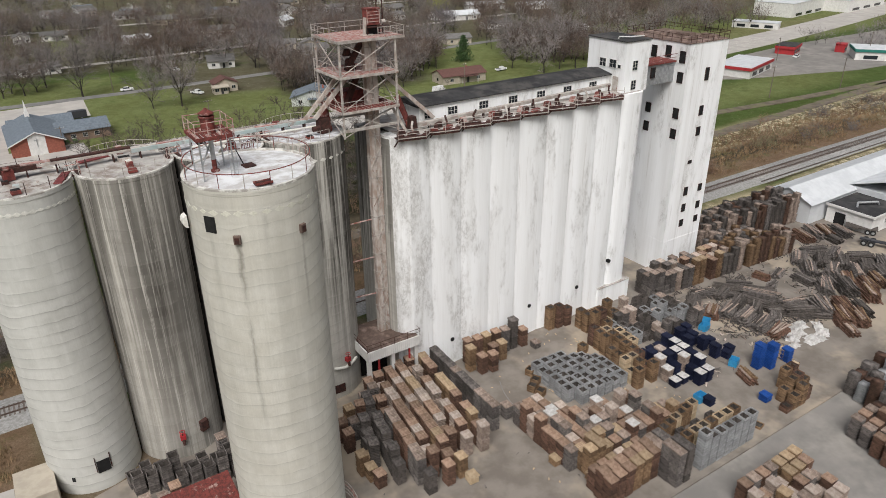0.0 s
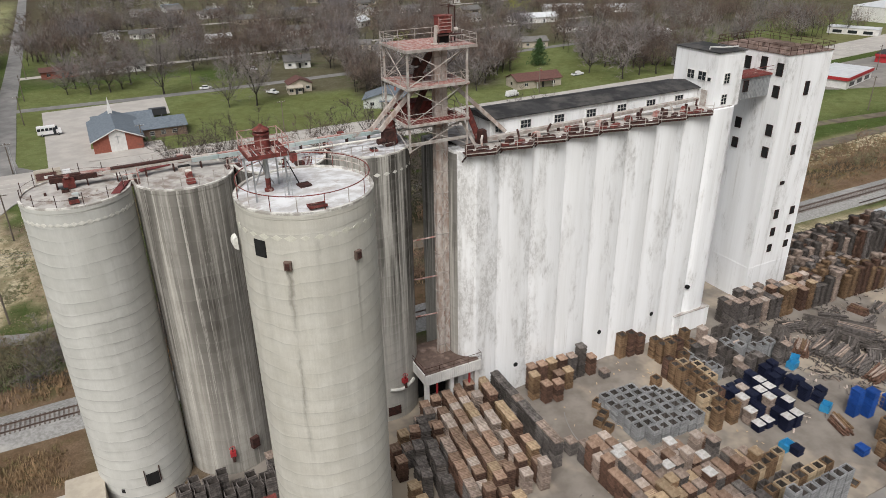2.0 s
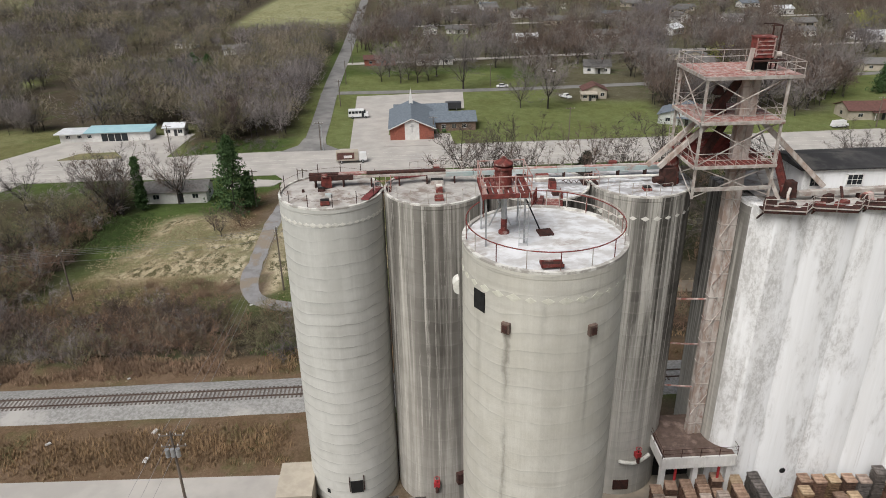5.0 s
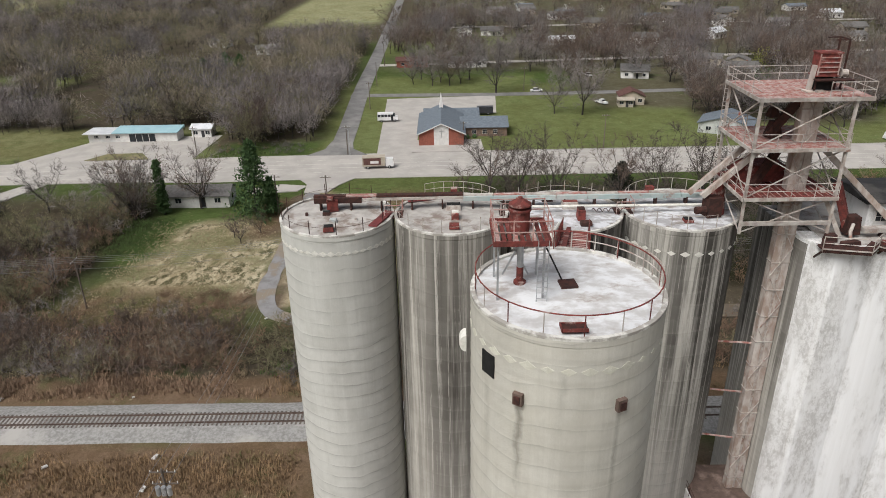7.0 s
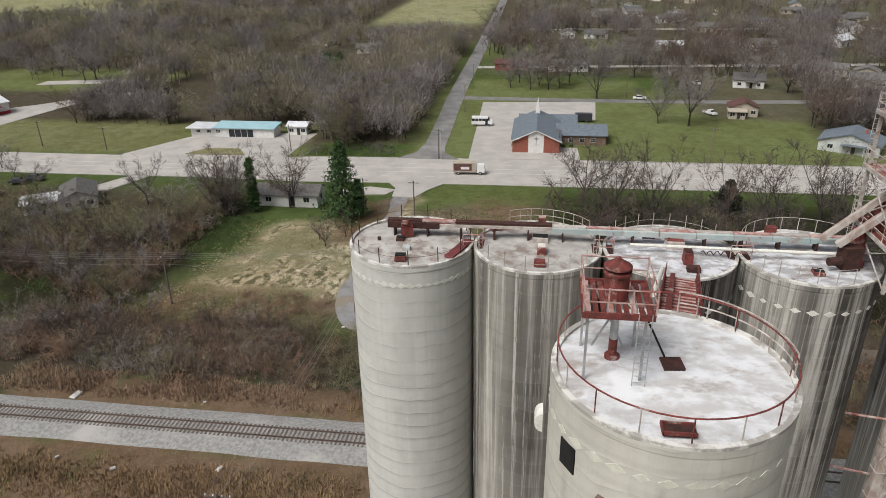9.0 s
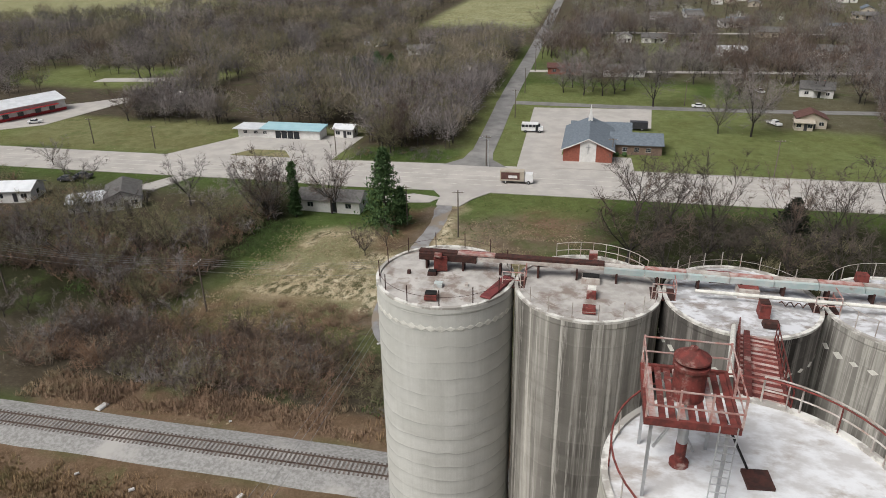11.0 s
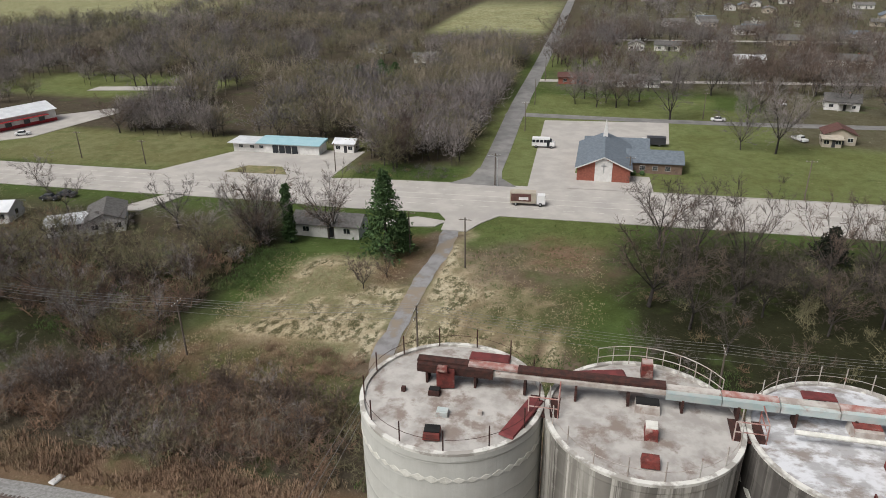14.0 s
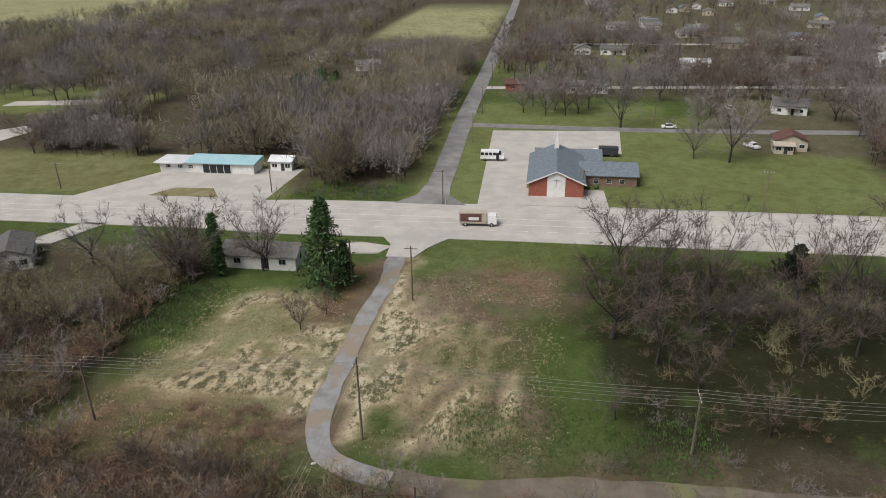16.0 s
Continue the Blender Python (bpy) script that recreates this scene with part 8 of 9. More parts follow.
LINE = [(-172, 121.5, 10.0), (-132, 122, 9.5), (-92, 122.5, 9.5), (-52.7, 123, 9.5), (-16.1, 123.7, 12.2), (24.7, 126.2, 9.0), (64, 127, 9.5), (104, 128, 9.5), (150, 130, 9.5)]
for i, (x, y, h) in enumerate(LINE):
    power_pole(x, y, h, float(land(x, y)), 2 if i == 4 else 1, rz=90)
for (x0, y0, h0), (x1, y1, h1) in zip(LINE, LINE[1:]):
    for off, dz in ((-1.1, -0.3), (-0.4, -0.3), (0.4, -0.3), (1.1, -0.3), (0, -2.0)):
        wire((x0, y0 + off, land(x0, y0) + h0 + dz), (x1, y1 + off, land(x1, y1) + h1 + dz), 0.7)
power_pole(-16.2, 66.0, 12.0, 0, 2, "utility pole with transformers by the railway", 0, True)
for off in (-1.1, 0, 1.1):
    wire((-16.2 + off, 66.0, 11.4), (-16.1 + off * 0.3, 123.7, LOW + 11.9), 1.2)
    wire((-16.2 + off, 66.0, 11.4), (-20 + off, 10.0, 11.0), 1.0)
for x, y, h in ((-16.6, 161.1, 10.3), (-28.7, 165.6, 9), (14.7, 218.5, 6.5), (-18.2, 208.6, 8.5), (-117.9, 209.2, 7), (54.5, 211.2, 9.9), (-17.7, 344.6, 10), (-17.5, 300, 9.5), (-16.8, 262, 9.5), (40, 287.5, 9), (-27, 420, 10), (95, 213, 9.5), (150, 214, 9.5),
                (228, 140, 11), (262, 134, 11), (205, 150, 11), (290, 178, 10), (330, 160, 11), (-62, 212, 8), (-140, 211, 8)):
    power_pole(x, y, h, LOW, 1 if y < 300 else 0, "plain wooden utility pole beside a road")
lampost = thing("street_lamp", "curved grey street lamp at the church corner", "street lamp", (-17.5, 207.8, LOW))
part("pole", Build().tube((0, 0, 0), (0, 0, 7.5), 0.09, 0.07), M_GALV, lampost)
part("arm", Build().path([(0, 0, 7.4), (-0.8, 0, 7.9), (-2.0, 0, 8.0)], 0.05), M_GALV, lampost)
part("lamp", Build().box((-2.2, 0, 7.95), (0.6, 0.25, 0.12)), M_GALV, lampost)
for x, y, w in ((-24.5, 81.0, 0.9), (-36.5, 79.6, 0.7), (-49, 91.8, 1.6), (-31.5, 92.2, 0.4), (-24, 76.0, 0.9), (-44, 80.6, 0.5), (-20.8, 118.4, 0.6)):
    single("scrap_sheet", Build().box((0, 0, 0.12), (w, w * 0.6, 0.14), rz=0.4, top=0.8), M_TARP, "white plastic scrap lying in grass", "litter", "litter", at=(x, y, float(land(x, y))), rz=rnd.uniform(0, 90))


# ---------------------------------------------------------------- trees and brush
def grow(seed, height, spread=0.45, split=0.22, limbs=5, segs=4, subs=4, twigs=6, fine=4, rods=True, thick=1.0):
    """A leafless tree: limbs as tapering three-sided rods, twigs as thin slivers. Returns two (vertices, triangles)."""
    r = np.random.RandomState(seed)
    lv, lt, tv, tt = [], [], [], []

    def rod(p, q, r0, r1):
        d = (q - p) / (np.linalg.norm(q - p) + 1e-9)
        a = np.cross(d, [0.3, 0.5, 0.81])
        a /= np.linalg.norm(a)
        b = np.cross(d, a)
        k = len(lv)
        for e, rr in ((p, r0), (q, r1)):
            for j in range(3):
                t = 2.094 * j
                lv.append(e + rr * (math.cos(t) * a + math.sin(t) * b))
        for j in range(3):
            m = (j + 1) % 3
            lt.append((k + j, k + m, k + 3 + m))
            lt.append((k + j, k + 3 + m, k + 3 + j))

    def sliver(p, q, w, bark=False):
        s = r.randn(3)
        s -= s.dot(q - p) * (q - p) / ((q - p).dot(q - p) + 1e-9)
        s *= w * thick / (np.linalg.norm(s) + 1e-9)
        v, t = (lv, lt) if bark else (tv, tt)
        k = len(v)
        v.extend((p - s, p + s, q))
        t.append((k, k + 1, k + 2))

    def turn(d, amount, lift=0.0):
        v = d + amount * r.randn(3)
        v[2] += lift
        return v / np.linalg.norm(v)

    r0 = 0.012 * height + 0.04
    fork = turn(np.array([0, 0, 1.0]), 0.05) * height * split
    rod(np.array([0, 0, -0.3]), fork, r0 * 1.3, r0 * 0.9)
    for i in range(limbs):
        az = 2 * math.pi * (i + 0.8 * r.rand()) / limbs
        tilt = spread * (0.35 + 0.9 * r.rand())
        d = np.array([math.cos(az) * tilt, math.sin(az) * tilt, 1.0])
        d /= np.linalg.norm(d)
        p, rr = fork * (0.8 + 0.2 * r.rand()), r0 * 0.5
        ln = height * (1 - split) * (0.75 + 0.3 * r.rand()) / segs
        for s in range(segs):
            q = p + d * ln
            rod(p, q, rr, rr * 0.7)
            rr *= 0.7
            for j in range(subs if s else max(1, subs - 2)):
                bd = turn(d, 0.6, 0.1)
                o = p + (q - p) * r.rand()
                e = o + bd * height * (0.11 + 0.1 * r.rand()) * (1.15 - 0.18 * s)
                if rods:
                    rod(o, e, rr * 0.32, rr * 0.1)
                else:
                    sliver(o, e, rr * 0.5, True)
                for k in range(twigs):
                    td = turn(bd, 0.5, 0.12)
                    o2 = o + (e - o) * (0.3 + 0.7 * r.rand())
                    e2 = o2 + td * height * (0.05 + 0.07 * r.rand())
                    sliver(o2, e2, 0.010 + 0.0007 * height)
                    for m in range(fine):
                        o3 = o2 + (e2 - o2) * r.rand()
                        sliver(o3, o3 + turn(td, 0.5, 0.1) * height * (0.03 + 0.05 * r.rand()), 0.007 + 0.0006 * height)
            p, d = q, turn(d, 0.13, 0.05)
    return (np.array(lv), np.array(lt)), (np.array(tv), np.array(tt))


def puff(seed, height, twigs=230, wide=0.40, width=0.0046):
    """A leafless tree for the far woods: trunk, forking limbs, and fine upswept twigs that gather round the limbs' ends."""
    r = np.random.RandomState(seed)
    lv, lt = [], []

    def limb(p, q, w, w2):
        for axis_ in ((1, 0, 0), (0, 1, 0)):
            s = np.array(axis_)
            k = len(lv)
            lv.extend([p - s * w, p + s * w, q + s * w2, q - s * w2])
            lt.extend([(k, k + 1, k + 2), (k, k + 2, k + 3)])
    fork = np.array([r.randn() * 0.02, r.randn() * 0.02, 0.16 + 0.12 * r.rand()]) * height
    limb(np.array([0, 0, -0.3]), fork, 0.009 * height, 0.007 * height)
    tops = []
    for i in range(7):
        az, rad = 2 * math.pi * (i + r.rand()) / 7, wide * (0.25 + 0.75 * r.rand()) if i else 0.05
        q = np.array([math.cos(az) * rad, math.sin(az) * rad, 0.55 + 0.27 * r.rand() - 0.25 * rad]) * height
        limb(fork, q, 0.0045 * height, 0.0015 * height)
        tops.append(q)
    tops = np.array(tops)
    base = tops[r.randint(0, len(tops), twigs)]
    base = fork + (base - fork) * (0.25 + 0.95 * r.rand(twigs, 1) ** 0.8)
    p = base + r.randn(twigs, 3) * np.array([0.085, 0.085, 0.06]) * height
    out = (p - np.array([0, 0, 0.35 * height]))
    out /= np.linalg.norm(out, axis=1)[:, None] + 1e-9
    d = 0.6 * out + np.array([0, 0, 0.45]) + 0.55 * r.randn(twigs, 3)
    d /= np.linalg.norm(d, axis=1)[:, None]
    q = p + d * height * (0.07 + 0.11 * r.rand(twigs, 1))
    q[:, 2] = np.maximum(q[:, 2], 0.12 * height)
    s = np.cross(q - p, r.randn(twigs, 3))
    s *= (width * height + 0.014) / (np.linalg.norm(s, axis=1)[:, None] + 1e-9)
    tv = np.stack([p - s, p + s, q], 1).reshape(-1, 3)
    return (np.array(lv), np.array(lt)), (tv, np.arange(3 * twigs).reshape(-1, 3))


def bush(seed, height, stems=14, twigs=7, fine=3, wide=0.7):
    r = np.random.RandomState(seed)
    tv, tt = [], []

    def sliver(p, q, w):
        s = r.randn(3)
        s *= w / np.linalg.norm(s)
        k = len(tv)
        tv.extend((p - s, p + s, q))
        tt.append((k, k + 1, k + 2))
    for i in range(stems):
        p = np.array([r.randn() * 0.2, r.randn() * 0.2, 0]) * height
        d = np.array([r.randn() * wide, r.randn() * wide, 1.0])
        q = p + d / np.linalg.norm(d) * height * (0.6 + 0.4 * r.rand())
        sliver(p, q, 0.055)
        for j in range(twigs):
            o = p + (q - p) * (0.2 + 0.8 * r.rand())
            e = o + (d * 0.35 + r.randn(3) * 0.5) * height * 0.3
            e[2] = max(e[2], 0.05)
            sliver(o, e, 0.036)
            for k in range(fine):
                o2 = o + (e - o) * r.rand()
                e2 = o2 + (r.randn(3) * 0.5 + [0, 0, 0.2]) * height * 0.2
                e2[2] = max(e2[2], 0.05)
                sliver(o2, e2, 0.026)
    return np.array(tv), np.array(tt)


tr = random.Random(21)
BIG = [grow(100 + i, 14.0, 0.62 + 0.16 * (i % 3), 0.13 + 0.05 * (i % 3), 5 + i % 3, 4, 4, 6, 3, thick=1.5) for i in range(7)]
FARV = [puff(200 + i, 11.0) for i in range(9)]
DIMV = [puff(230 + i, 11.0, 90, 0.42, 0.0075) for i in range(6)]
BUSH = [bush(300 + i, 3.0, 13, 7, 2) for i in range(5)]
TRUNK_MESHES = [bulk_mesh("trunk", *g[0], M_BARK) for g in BIG]
CROWNS = {m.name: [bulk_mesh("crown", *g[1], m) for g in BIG] for m in (M_TWIG, M_TWIGRED, M_TWIGDARK, M_TWIGGREEN, M_SPRING)}


def bare_tree(x, y, h, mat=None, label="leafless deciduous tree with fine grey twigs", group="bare trees"):
    k = tr.randrange(len(BIG))
    mat = mat or tr.choice((M_TWIGDARK, M_TWIGDARK, M_TWIGRED) if x > 10 and y < 185 else (M_TWIG, M_TWIG, M_TWIG, M_TWIGRED))
    t = thing("tree", label, "tree", (x, y, float(land(x, y)) - 0.2), group, rz=tr.uniform(0, 360))
    if y > 200:
        h *= 1.25
    t.scale = (h / 14.0 * tr.uniform(0.95, 1.25),) * 2 + (h / 14.0,)
    part("trunk", TRUNK_MESHES[k], None, t)
    part("crown", CROWNS[mat.name][k], None, t)
    if y > 200:
        # a second, turned set of twigs fills the crown of the large street trees
        part("crown", CROWNS[mat.name][(k + 2) % len(BIG)], None, t).rotation_euler = (0, 0, 1.1)
    return t


def wood(name, spots, label, variants=FARV, ref=11.0, limbs=True, mats=(M_TWIG, M_TWIGLILAC, M_TWIGGREEN, M_TWIGTAN), category="woods"):
    """Many trees joined into a few meshes, for woods that nobody could count."""
    groups = {}
    for x, y, h in spots:
        v = variants[tr.randrange(len(variants))]
        a, s = tr.uniform(0, 6.28), h / ref
        wide = s * tr.uniform(0.85, 1.2)
        rot = np.array([[math.cos(a) * wide, -math.sin(a) * wide, 0], [math.sin(a) * wide, math.cos(a) * wide, 0], [0, 0, s]])
        o = np.array([x, y, float(land(x, y)) - 0.1])
        # trees of one kind stand together in patches
        kin = 0.5 + 0.9 * noise.noise(Vector((x * 0.028, y * 0.02, 31.7))) + tr.uniform(-0.22, 0.22)
        m = mats[min(len(mats) - 1, int(min(0.999, max(0.0, kin)) ** 1.5 * len(mats)))]
        pieces = ((M_BARK, v[0]), (m, v[1])) if limbs else ((m, v),)
        for mm, (co, ti) in pieces:
            g = groups.setdefault(mm.name, ([], [], [0], mm))
            g[0].append(co @ rot.T + o)
            g[1].append(ti + g[2][0])
            g[2][0] += len(co)
    first = None
    for vs_, fs_, _, mm in groups.values():
        me = bulk_mesh(name, np.concatenate(vs_), np.concatenate(fs_), mm)
        if first is None:
            first = single(name, me, None, label, category, kind="stuff")
        else:
            tagged(part("twigs" if mm is not M_BARK else "trunks", me, None, first), kind="stuff")


def clear(x, y):
    """Ground that roads, lots and buildings keep free."""
    hw = 198.5 + (0.02 * x if x < 200 else 0.12 * (x - 160))
    if abs(y - hw) < 13 or abs(x + 22 + 0.008 * (y - 200)) < 6 or abs(y - 284 - 0.03 * max(x, 0)) < 4.5 and x > -26:
        return False
    for hx, hy in HOMES:
        if abs(x - hx - 0.22 * (y - hy)) < 8 and -42 < y - hy < 9:
            return False
    for x0, x1, y0, y1 in ((-106, -32, 505, 715), (-13, 30, 205, 282), (-112, -58, 205, 236), (-232, -150, 203, 330), (-62, -36, 166, 180), (-112, -90, 158, 178), (84, 106, 218, 236), (66, 98, 256, 318), (140, 172, 214, 236), (-60, -14, 119, 166), (-18, 13, 116, 190), (195, 330, 118, 215)):
        if x0 < x < x1 and y0 < y < y1:
            return False
    return True


def scatter(n, x0, x1, y0, y1, h0, h1, free=True):
    out = []
    for _ in range(n):
        x, y = tr.uniform(x0, x1), tr.uniform(y0, y1)
        if noise.noise(Vector((x * 0.03, y * 0.03, 7.7))) < -0.32:
            continue
        if not free or clear(x, y):
            out.append((x, y, tr.uniform(h0, h1)))
    return out


# trees that stand by themselves
for x, y, h in ((-46.6, 170.2, 14.5), (-61.6, 165.2, 15), (-59.8, 165.0, 14), (-60.2, 163.0, 13), (-63.6, 164.4, 13), (17.0, 152.4, 20), (33.4, 162.8, 19), (48.3, 165.6, 18), (19.8, 176.8, 17), (65, 159, 18), (26.5, 170.5, 18), (58, 172.5, 17), (70, 174, 17)):
    bare_tree(x, y, h)
LONE_NEAR = [
    (-47.4, 169.4, 15.5), (-60.7, 164.3, 16), (-62.5, 166, 14), (-58.5, 163.5, 13), 
    (23, 146, 16), (35, 152, 13), (35, 131, 9), 
    (44, 148, 12), (53, 152, 13), (72, 166, 15), (31.1, 155.5, 15), (45.4, 152.3, 13)]
LONE_TOWN = [
    (80, 150, 14), (28, 140, 9), (16, 132, 8), (-137, 190, 9), (-128, 183, 8), (-92, 149, 9), (-73, 161, 11),
    (-82, 168, 12), (-61, 129, 9), (-76, 140, 9), (22, 160, 15), (-20, 454, 14), (29.2, 284.5, 18),
    (46.6, 251.5, 12), (55.4, 249.1, 16), (11.6, 299.2, 13.5), (4.7, 299, 13.5), (47, 325.5, 15), (-13.9, 386, 13), (-3, 303, 10)]
LONE_STREET = [
    (53, 282, 13), (62.5, 288, 12), (90, 310, 12), (96, 260, 12), (8, 306, 11), (16, 303, 10.5), (0, 312, 11), (20, 310, 12), (-2, 328, 11), (9, 334, 12), (24, 330, 12),
    (33, 326, 12), (38, 341, 12), (60, 300, 11), (66, 330, 12), (100, 300, 12), (104, 290, 13), (97, 246, 13),
    (101, 252, 12), (106, 243, 13), (111, 250, 12), (115, 239, 12), (120, 246, 12), (126, 240, 12), (108, 262, 12)]
for x, y, h in LONE_NEAR + LONE_TOWN + LONE_STREET:
    bare_tree(x, y, h)
for x, y, h in ((-33, 149, 6.5), (-35, 152, 5.5), (-30, 154, 6)):
    bare_tree(x, y, h, M_TWIGRED, "small multi-stemmed leafless shrub tree")
for x, y, h in scatter(30, 42, 125, 126, 184, 9, 15):
    bare_tree(x, y, h, M_TWIGDARK)
for x, y, h in scatter(110, -150, -60, 104, 176, 6, 11):
    bare_tree(x, y, h, tr.choice((M_TWIG, M_TWIG, M_TWIGGREEN)))
for x, y, h in scatter(26, -60, -32, 214, 262, 9, 12):
    bare_tree(x, y, h, tr.choice((M_TWIGRED, M_TWIG, M_TWIGGREEN)))
for x, y, h in scatter(26, 168, 240, 218, 262, 12, 16):
    bare_tree(x, y, h)
for x, y, h in [(tr.uniform(-114, -86), tr.uniform(146, 161), tr.uniform(6, 10)) for _ in range(18)]:
    bare_tree(x, y, h, tr.choice((M_TWIG, M_TWIGGREEN)))
for x, y, h in scatter(26, -150, -60, 236, 275, 8, 12):
    bare_tree(x, y, h)
for x, y, h in scatter(30, 112, 230, 226, 290, 10, 15):
    bare_tree(x, y, h)
for x, y, h in scatter(16, -236, -152, 292, 330, 9, 13, False):
    bare_tree(x, y, h)
for x, y, h in scatter(34, -132, -72, 118, 152, 6, 11, False):
    bare_tree(x, y, h, tr.choice((M_TWIGGREEN, M_TWIGGREEN, M_TWIG)), "leafless tree with first olive buds")
for x, y, h in ((254, 392, 11), (256, 395, 10), (146, 322, 8)):
    bare_tree(x, y, h, M_SPRING, "tree breaking into yellow-green leaf")
# woods
wood("woodland", scatter(300, -160, -60, 237, 310, 10, 15) + scatter(150, -148, -98, 236, 300, 8, 12, False) + scatter(140, -340, -205, 262, 330, 8, 12, False) + scatter(560, -64, -30, 222, 430, 9, 14) + scatter(1000, -360, -60, 245, 430, 9, 15), "dense grey-brown leafless woodland")
wood("woodland", scatter(300, 92, 165, 236, 332, 11, 16) + scatter(800, -20, 165, 330, 480, 11, 16) + scatter(850, 145, 380, 240, 480, 11, 17), "leafless trees among the town's houses", mats=(M_TWIGRED, M_TWIG, M_TWIGRED, M_TWIGLILAC))
wood("woodland", scatter(420, -420, -108, 430, 520, 9, 14) + scatter(700, -262, -108, 480, 900, 10, 15) + scatter(420, -350, -256, 460, 800, 10, 15) + scatter(240, -300, 0, 715, 1000, 9, 14, False) + scatter(260, -700, -340, 240, 480, 9, 13) + scatter(300, -700, -264, 880, 1200, 9, 14, False), "far leafless woodland", DIMV)
wood("woodland", scatter(950, -10, 420, 480, 820, 11, 16) + scatter(260, 380, 620, 330, 640, 10, 14) + scatter(80, 330, 470, 130, 200, 7, 11, False) + scatter(260, 0, 620, 820, 1150, 10, 14, False), "far leafless trees of the town", DIMV, mats=(M_TWIGRED, M_TWIG, M_TWIGLILAC))
# brush
wood("thicket", scatter(820, -150, -30, 98, 119, 1.8, 4.2, False) + scatter(620, -170, -58, 116, 172, 2.5, 5.0) + scatter(120, -62, -20, 96, 114, 1.5, 3.0, False), "tangled dead brush beside the railway", BUSH, 3.0, False, (M_BRAMBLE, M_TWIGGREEN, M_TWIG, M_TWIGRED), "brush")
wood("thicket", scatter(200, -14, 110, 95, 114, 1.5, 4.0, False) + scatter(60, 15, 44, 118, 182, 1.0, 2.5) + scatter(150, 40, 125, 116, 184, 1.5, 3.5) + scatter(260, 118, 300, 94, 120, 1.5, 4.5, False) + scatter(50, -60, -28, 206, 222, 1.0, 2.0), "low leafless scrub", BUSH, 3.0, False, (M_TWIG, M_BRAMBLE, M_TWIGGREEN), "brush")

wood("thicket", [(tr.uniform(-38, -9), tr.uniform(98, 115.5), tr.uniform(1.5, 4.0)) for _ in range(110)], "greening scrub behind the silos", BUSH, 3.0, False, (M_TWIGGREEN, M_BRAMBLE, M_TWIGRED), "brush")
LOWGRASS = ((-17, -8, 96, 116, 1500), (-90, -64, 134, 150, 1500))
# brush on the low bank before the field
near = [(tr.uniform(-72, -24), tr.uniform(100, 117), tr.uniform(2.0, 4.6)) for _ in range(330)]
wood("thicket", scatter(760, -150, -60, 100, 152, 2.0, 5.0, False), "dense dark leafless thicket", BUSH, 3.0, False, (M_TWIGRED, M_BRAMBLE, M_TWIGGREEN), "brush")
wood("thicket", scatter(260, -120, -52, 93, 102, 1.5, 3.6, False), "dark brush over the ballast shoulder", BUSH, 3.0, False, (M_TWIGRED, M_BRAMBLE, M_TWIG), "brush")
wood("thicket", near, "tangled leafless saplings on the railway bank", BUSH, 3.0, False, (M_BRAMBLE, M_TWIGRED, M_BRAMBLE, M_TWIGTAN), "brush")
for x, y, h in [(tr.uniform(-110, -26), tr.uniform(101, 118), tr.uniform(4, 7.5)) for _ in range(46)] + [(tr.uniform(-12, 40), tr.uniform(106, 116), tr.uniform(3, 6)) for _ in range(12)]:
    bare_tree(x, y, h, tr.choice((M_TWIGRED, M_TWIG)), "leafless sapling among brush")
wood("thicket", [(tr.uniform(-41, -25), tr.uniform(119.5, 128), tr.uniform(0.9, 1.7)) for _ in range(90)], "flattened russet stalks in the field", BUSH, 3.0, False, (M_RUSSETGRASS,), "brush")
wood("blossom_trees", [(95, 520, 9), (128, 478, 8), (150, 430, 8), (66, 560, 9), (118, 520, 7)], "trees in pale white blossom", FARV, 11.0, True, (M_PATCH,), "trees")

# evergreens
def conifer(x, y, h, wide, label, seed, needles=M_NEEDLE):
    r = np.random.RandomState(seed)
    t = thing("conifer", label, "conifer", (x, y, LOW - 0.1), "evergreens")
    part("trunk", Build().tube((0, 0, 0), (0, 0, h * 0.95), 0.022 * h, 0.03, 8), M_BARK, t)
    vs_, fs_ = [], []
    n = int(260 * h / 10)
    for i in range(n):
        u = (i + r.rand()) / n
        z = h * (0.06 + 0.93 * u)
        reach = wide * min(1.0, 1.25 * (1 - u)) ** 0.75 * (0.45 + 0.6 * r.rand()) + 0.2
        az = r.rand() * 6.283
        tip = np.array([math.cos(az) * reach, math.sin(az) * reach, z - 0.12 * reach + 0.4 * r.rand()])
        for j in range(14):
            f = 0.25 + 0.75 * r.rand()
            c = np.array([0, 0, z]) * (1 - f) + tip * f
            c = c + r.randn(3) * 0.18
            d1, d2 = r.randn(3) * 0.3, r.randn(3) * 0.3
            k = len(vs_)
            vs_ += [c, c + d1 + [0, 0, 0.06], c + d2]
            fs_.append((k, k + 1, k + 2))
    part("crown", bulk_mesh("crown", np.array(vs_), np.array(fs_), needles), None, t, "dense dark green needles")


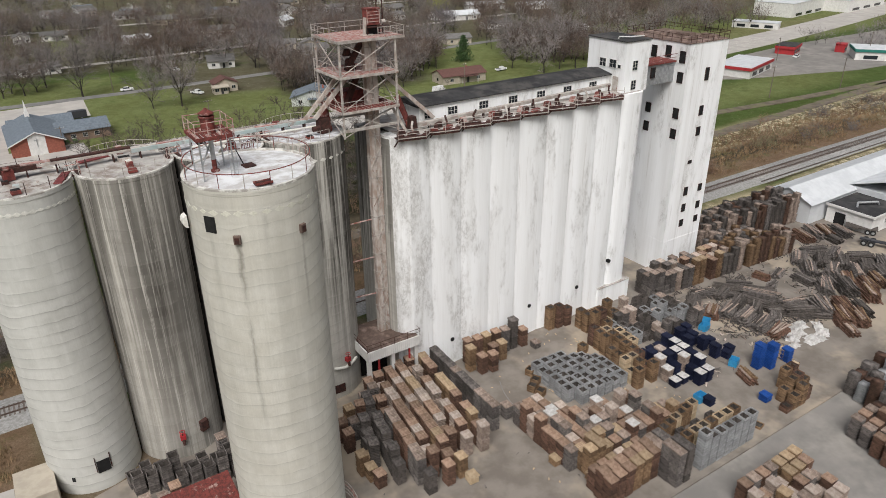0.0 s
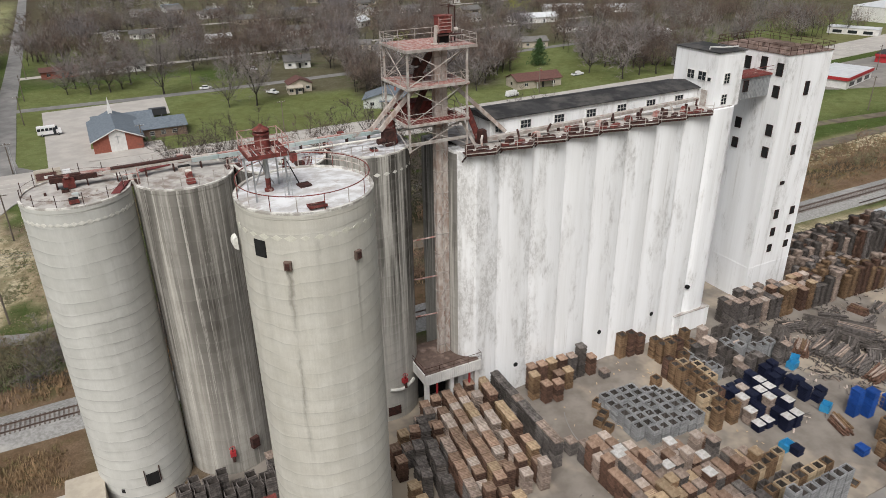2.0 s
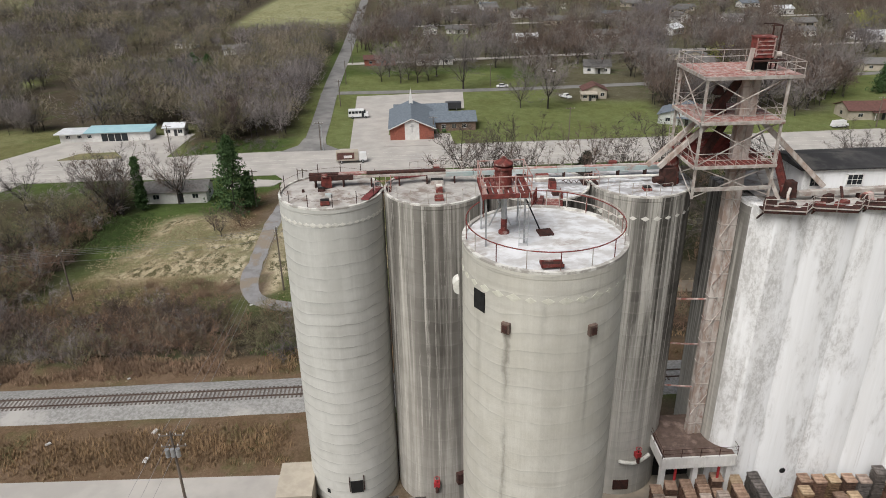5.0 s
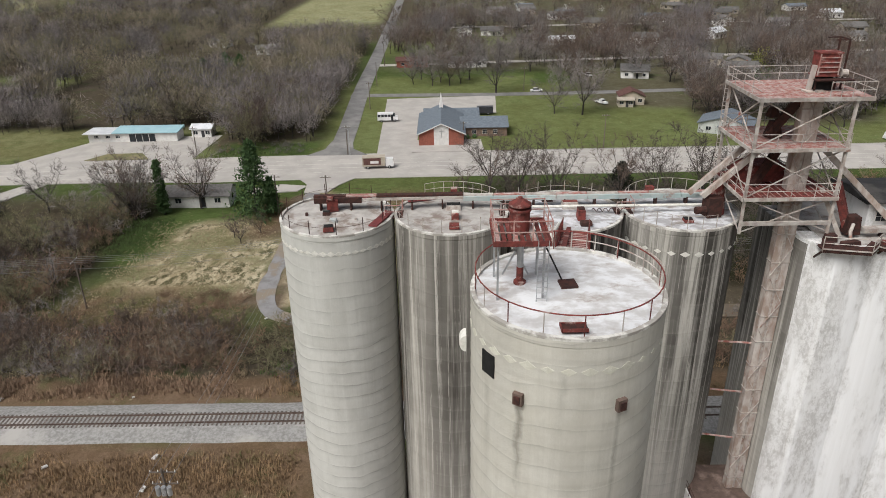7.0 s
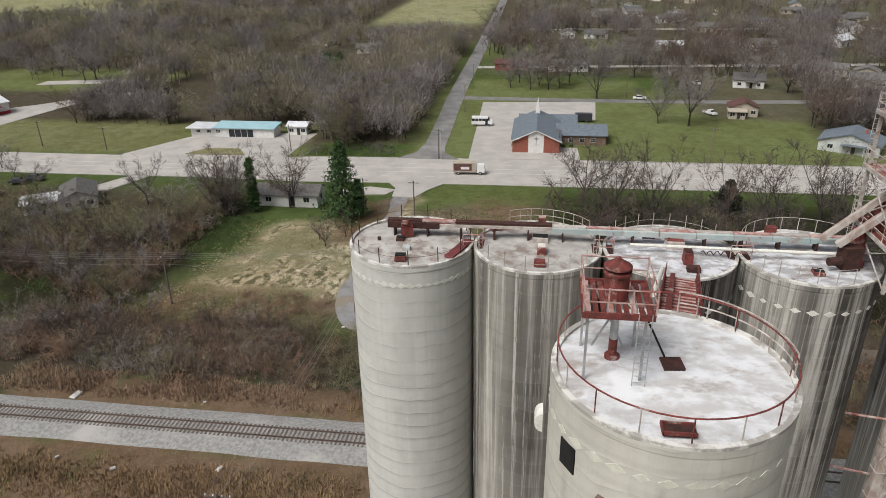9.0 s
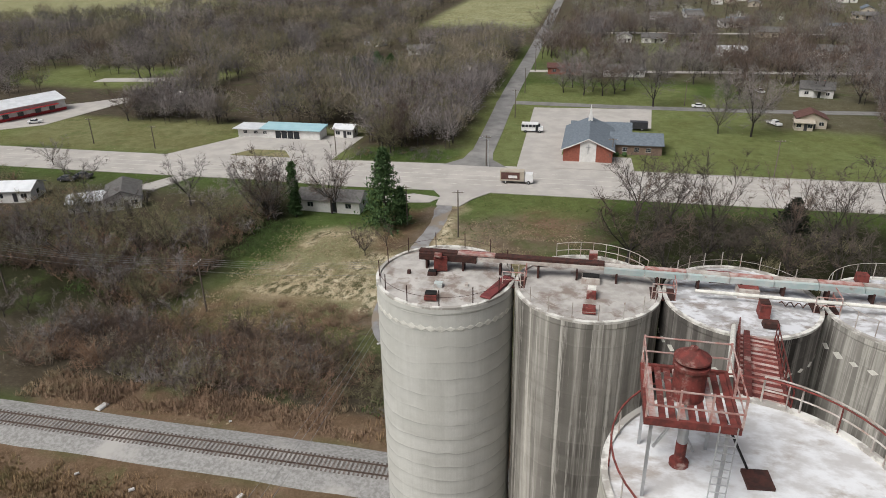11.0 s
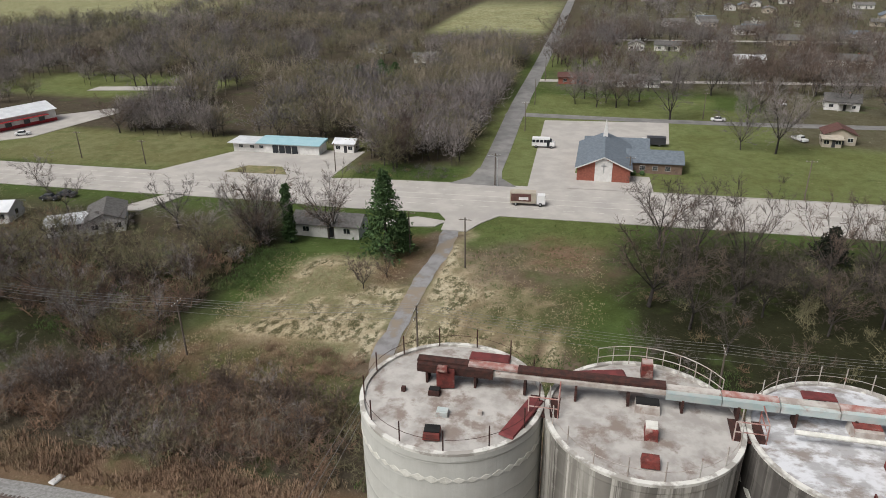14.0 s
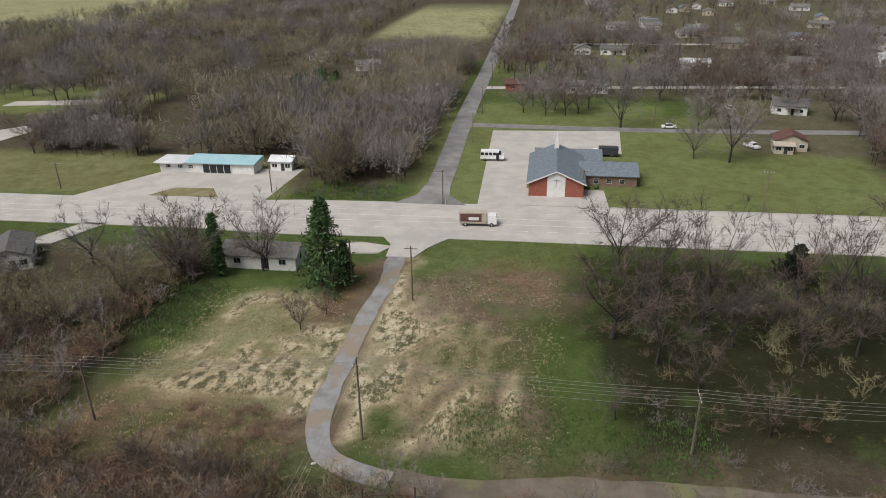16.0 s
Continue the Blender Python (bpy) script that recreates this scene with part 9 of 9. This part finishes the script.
conifer(-32.9, 163.3, 17.5, 6.3, "tall dark green spruce beside the lane", 1)
conifer(-30.2, 166.2, 8.0, 1.7, "small dark green conifer", 2)
conifer(-54.6, 165.8, 12.5, 1.25, "slender dark evergreen by bare trees", 3)
conifer(51, 176, 7.0, 5.0, "rounded blackish evergreen shrub tree", 4, M_YEW)
conifer(118, 262, 11.0, 3.0, "dark evergreen among bare trees", 5)
conifer(-84, 345, 6.0, 5.0, "low green evergreen thicket in bare woods", 7)
conifer(-92, 350, 6.0, 5.0, "low green evergreen thicket in bare woods", 8)
conifer(-100, 342, 5.0, 5.0, "low green evergreen thicket in bare woods", 9)
conifer(180, 258, 11.0, 5.0, "dark evergreen behind a long house", 10)
conifer(124, 268, 10.0, 3.0, "dark evergreen among bare trees", 6)


# grass
def tufts(name, n, x0, x1, y0, y1, h, mat, label, dens=None, blades=4):
    r = np.random.RandomState(n)
    x, y = r.uniform(x0, x1, n), r.uniform(y0, y1, n)
    # ragged edges and bare spots
    rim = np.minimum(np.minimum(x - x0, x1 - x), np.minimum(y - y0, y1 - y))
    spot = np.array([noise.noise(Vector((a * 0.11, b * 0.11, n * 0.01))) for a, b in zip(x, y)])
    ok = (rim > r.uniform(0, 4, n) + 2.5 * spot) & (spot > -0.25 - 0.3 * r.rand(n))
    x, y = x[ok], y[ok]
    n = len(x)
    z = land(x, y) - 0.1
    vs_ = np.zeros((n, blades, 3, 3))
    for b in range(blades):
        az, ln = r.uniform(0, 6.28, n), h * r.uniform(0.5, 1.1, n)
        bx, by = x + r.normal(0, 0.14, n), y + r.normal(0, 0.14, n)
        w = 0.05
        dx, dy = np.cos(az), np.sin(az)
        vs_[:, b, 0] = np.stack([bx - dy * w, by + dx * w, z], -1)
        vs_[:, b, 1] = np.stack([bx + dy * w, by - dx * w, z], -1)
        vs_[:, b, 2] = np.stack([bx + dx * ln * 0.5, by + dy * ln * 0.5, z + ln], -1)
    single(name, bulk_mesh(name, vs_.reshape(-1, 3), np.arange(n * blades * 3).reshape(-1, 3), mat), None, label, "grass", kind="stuff")


for x0, x1, y0, y1, n in LOWGRASS:
    tufts("green_grass", n, x0, x1, y0, y1, 0.5, M_GREENGRASS, "fresh green grass among dead brush")
tufts("dry_grass", 13000, -110, -7.5, 73.5, 82.2, 0.7, M_STRAW, "tall dry straw grass beside the railway")
tufts("dry_grass", 8000, -62, -14, 91.8, 99, 0.7, M_RUSSETGRASS, "dry brown grass on the railway bank")
for x0, x1, y0, y1, n in ((-84, -62, 124, 144, 5000), (-62, -50, 142, 164, 3000), (-150, -100, 128, 152, 4000), (12, 30, 119, 136, 2000), (-58, -30, 207, 221, 2500), (-8, 14, 120, 135, 1500)):
    tufts("green_grass", n, x0, x1, y0, y1, 0.45, M_GREENGRASS, "fresh green grass among dead brush")
tufts("dry_grass", 6000, -56, -26, 117, 162, 0.25, M_STUBBLE, "cropped straw-coloured field grass")
tufts("green_grass", 2200, -19, 18, 117, 186, 0.3, M_GREENGRASS, "fresh green grass in a straw field")
tufts("dry_grass", 5000, -18, 10, 120, 172, 0.2, M_STUBBLE, "thin straw-coloured field stubble")
tufts("dry_grass", 8000, 100, 260, 92, 121, 1.0, M_STRAW, "tall dry straw grass by the tracks")
tufts("dry_grass", 6000, -16, 100, 91.5, 100, 0.8, M_STRAW, "dry straw grass behind the silos")
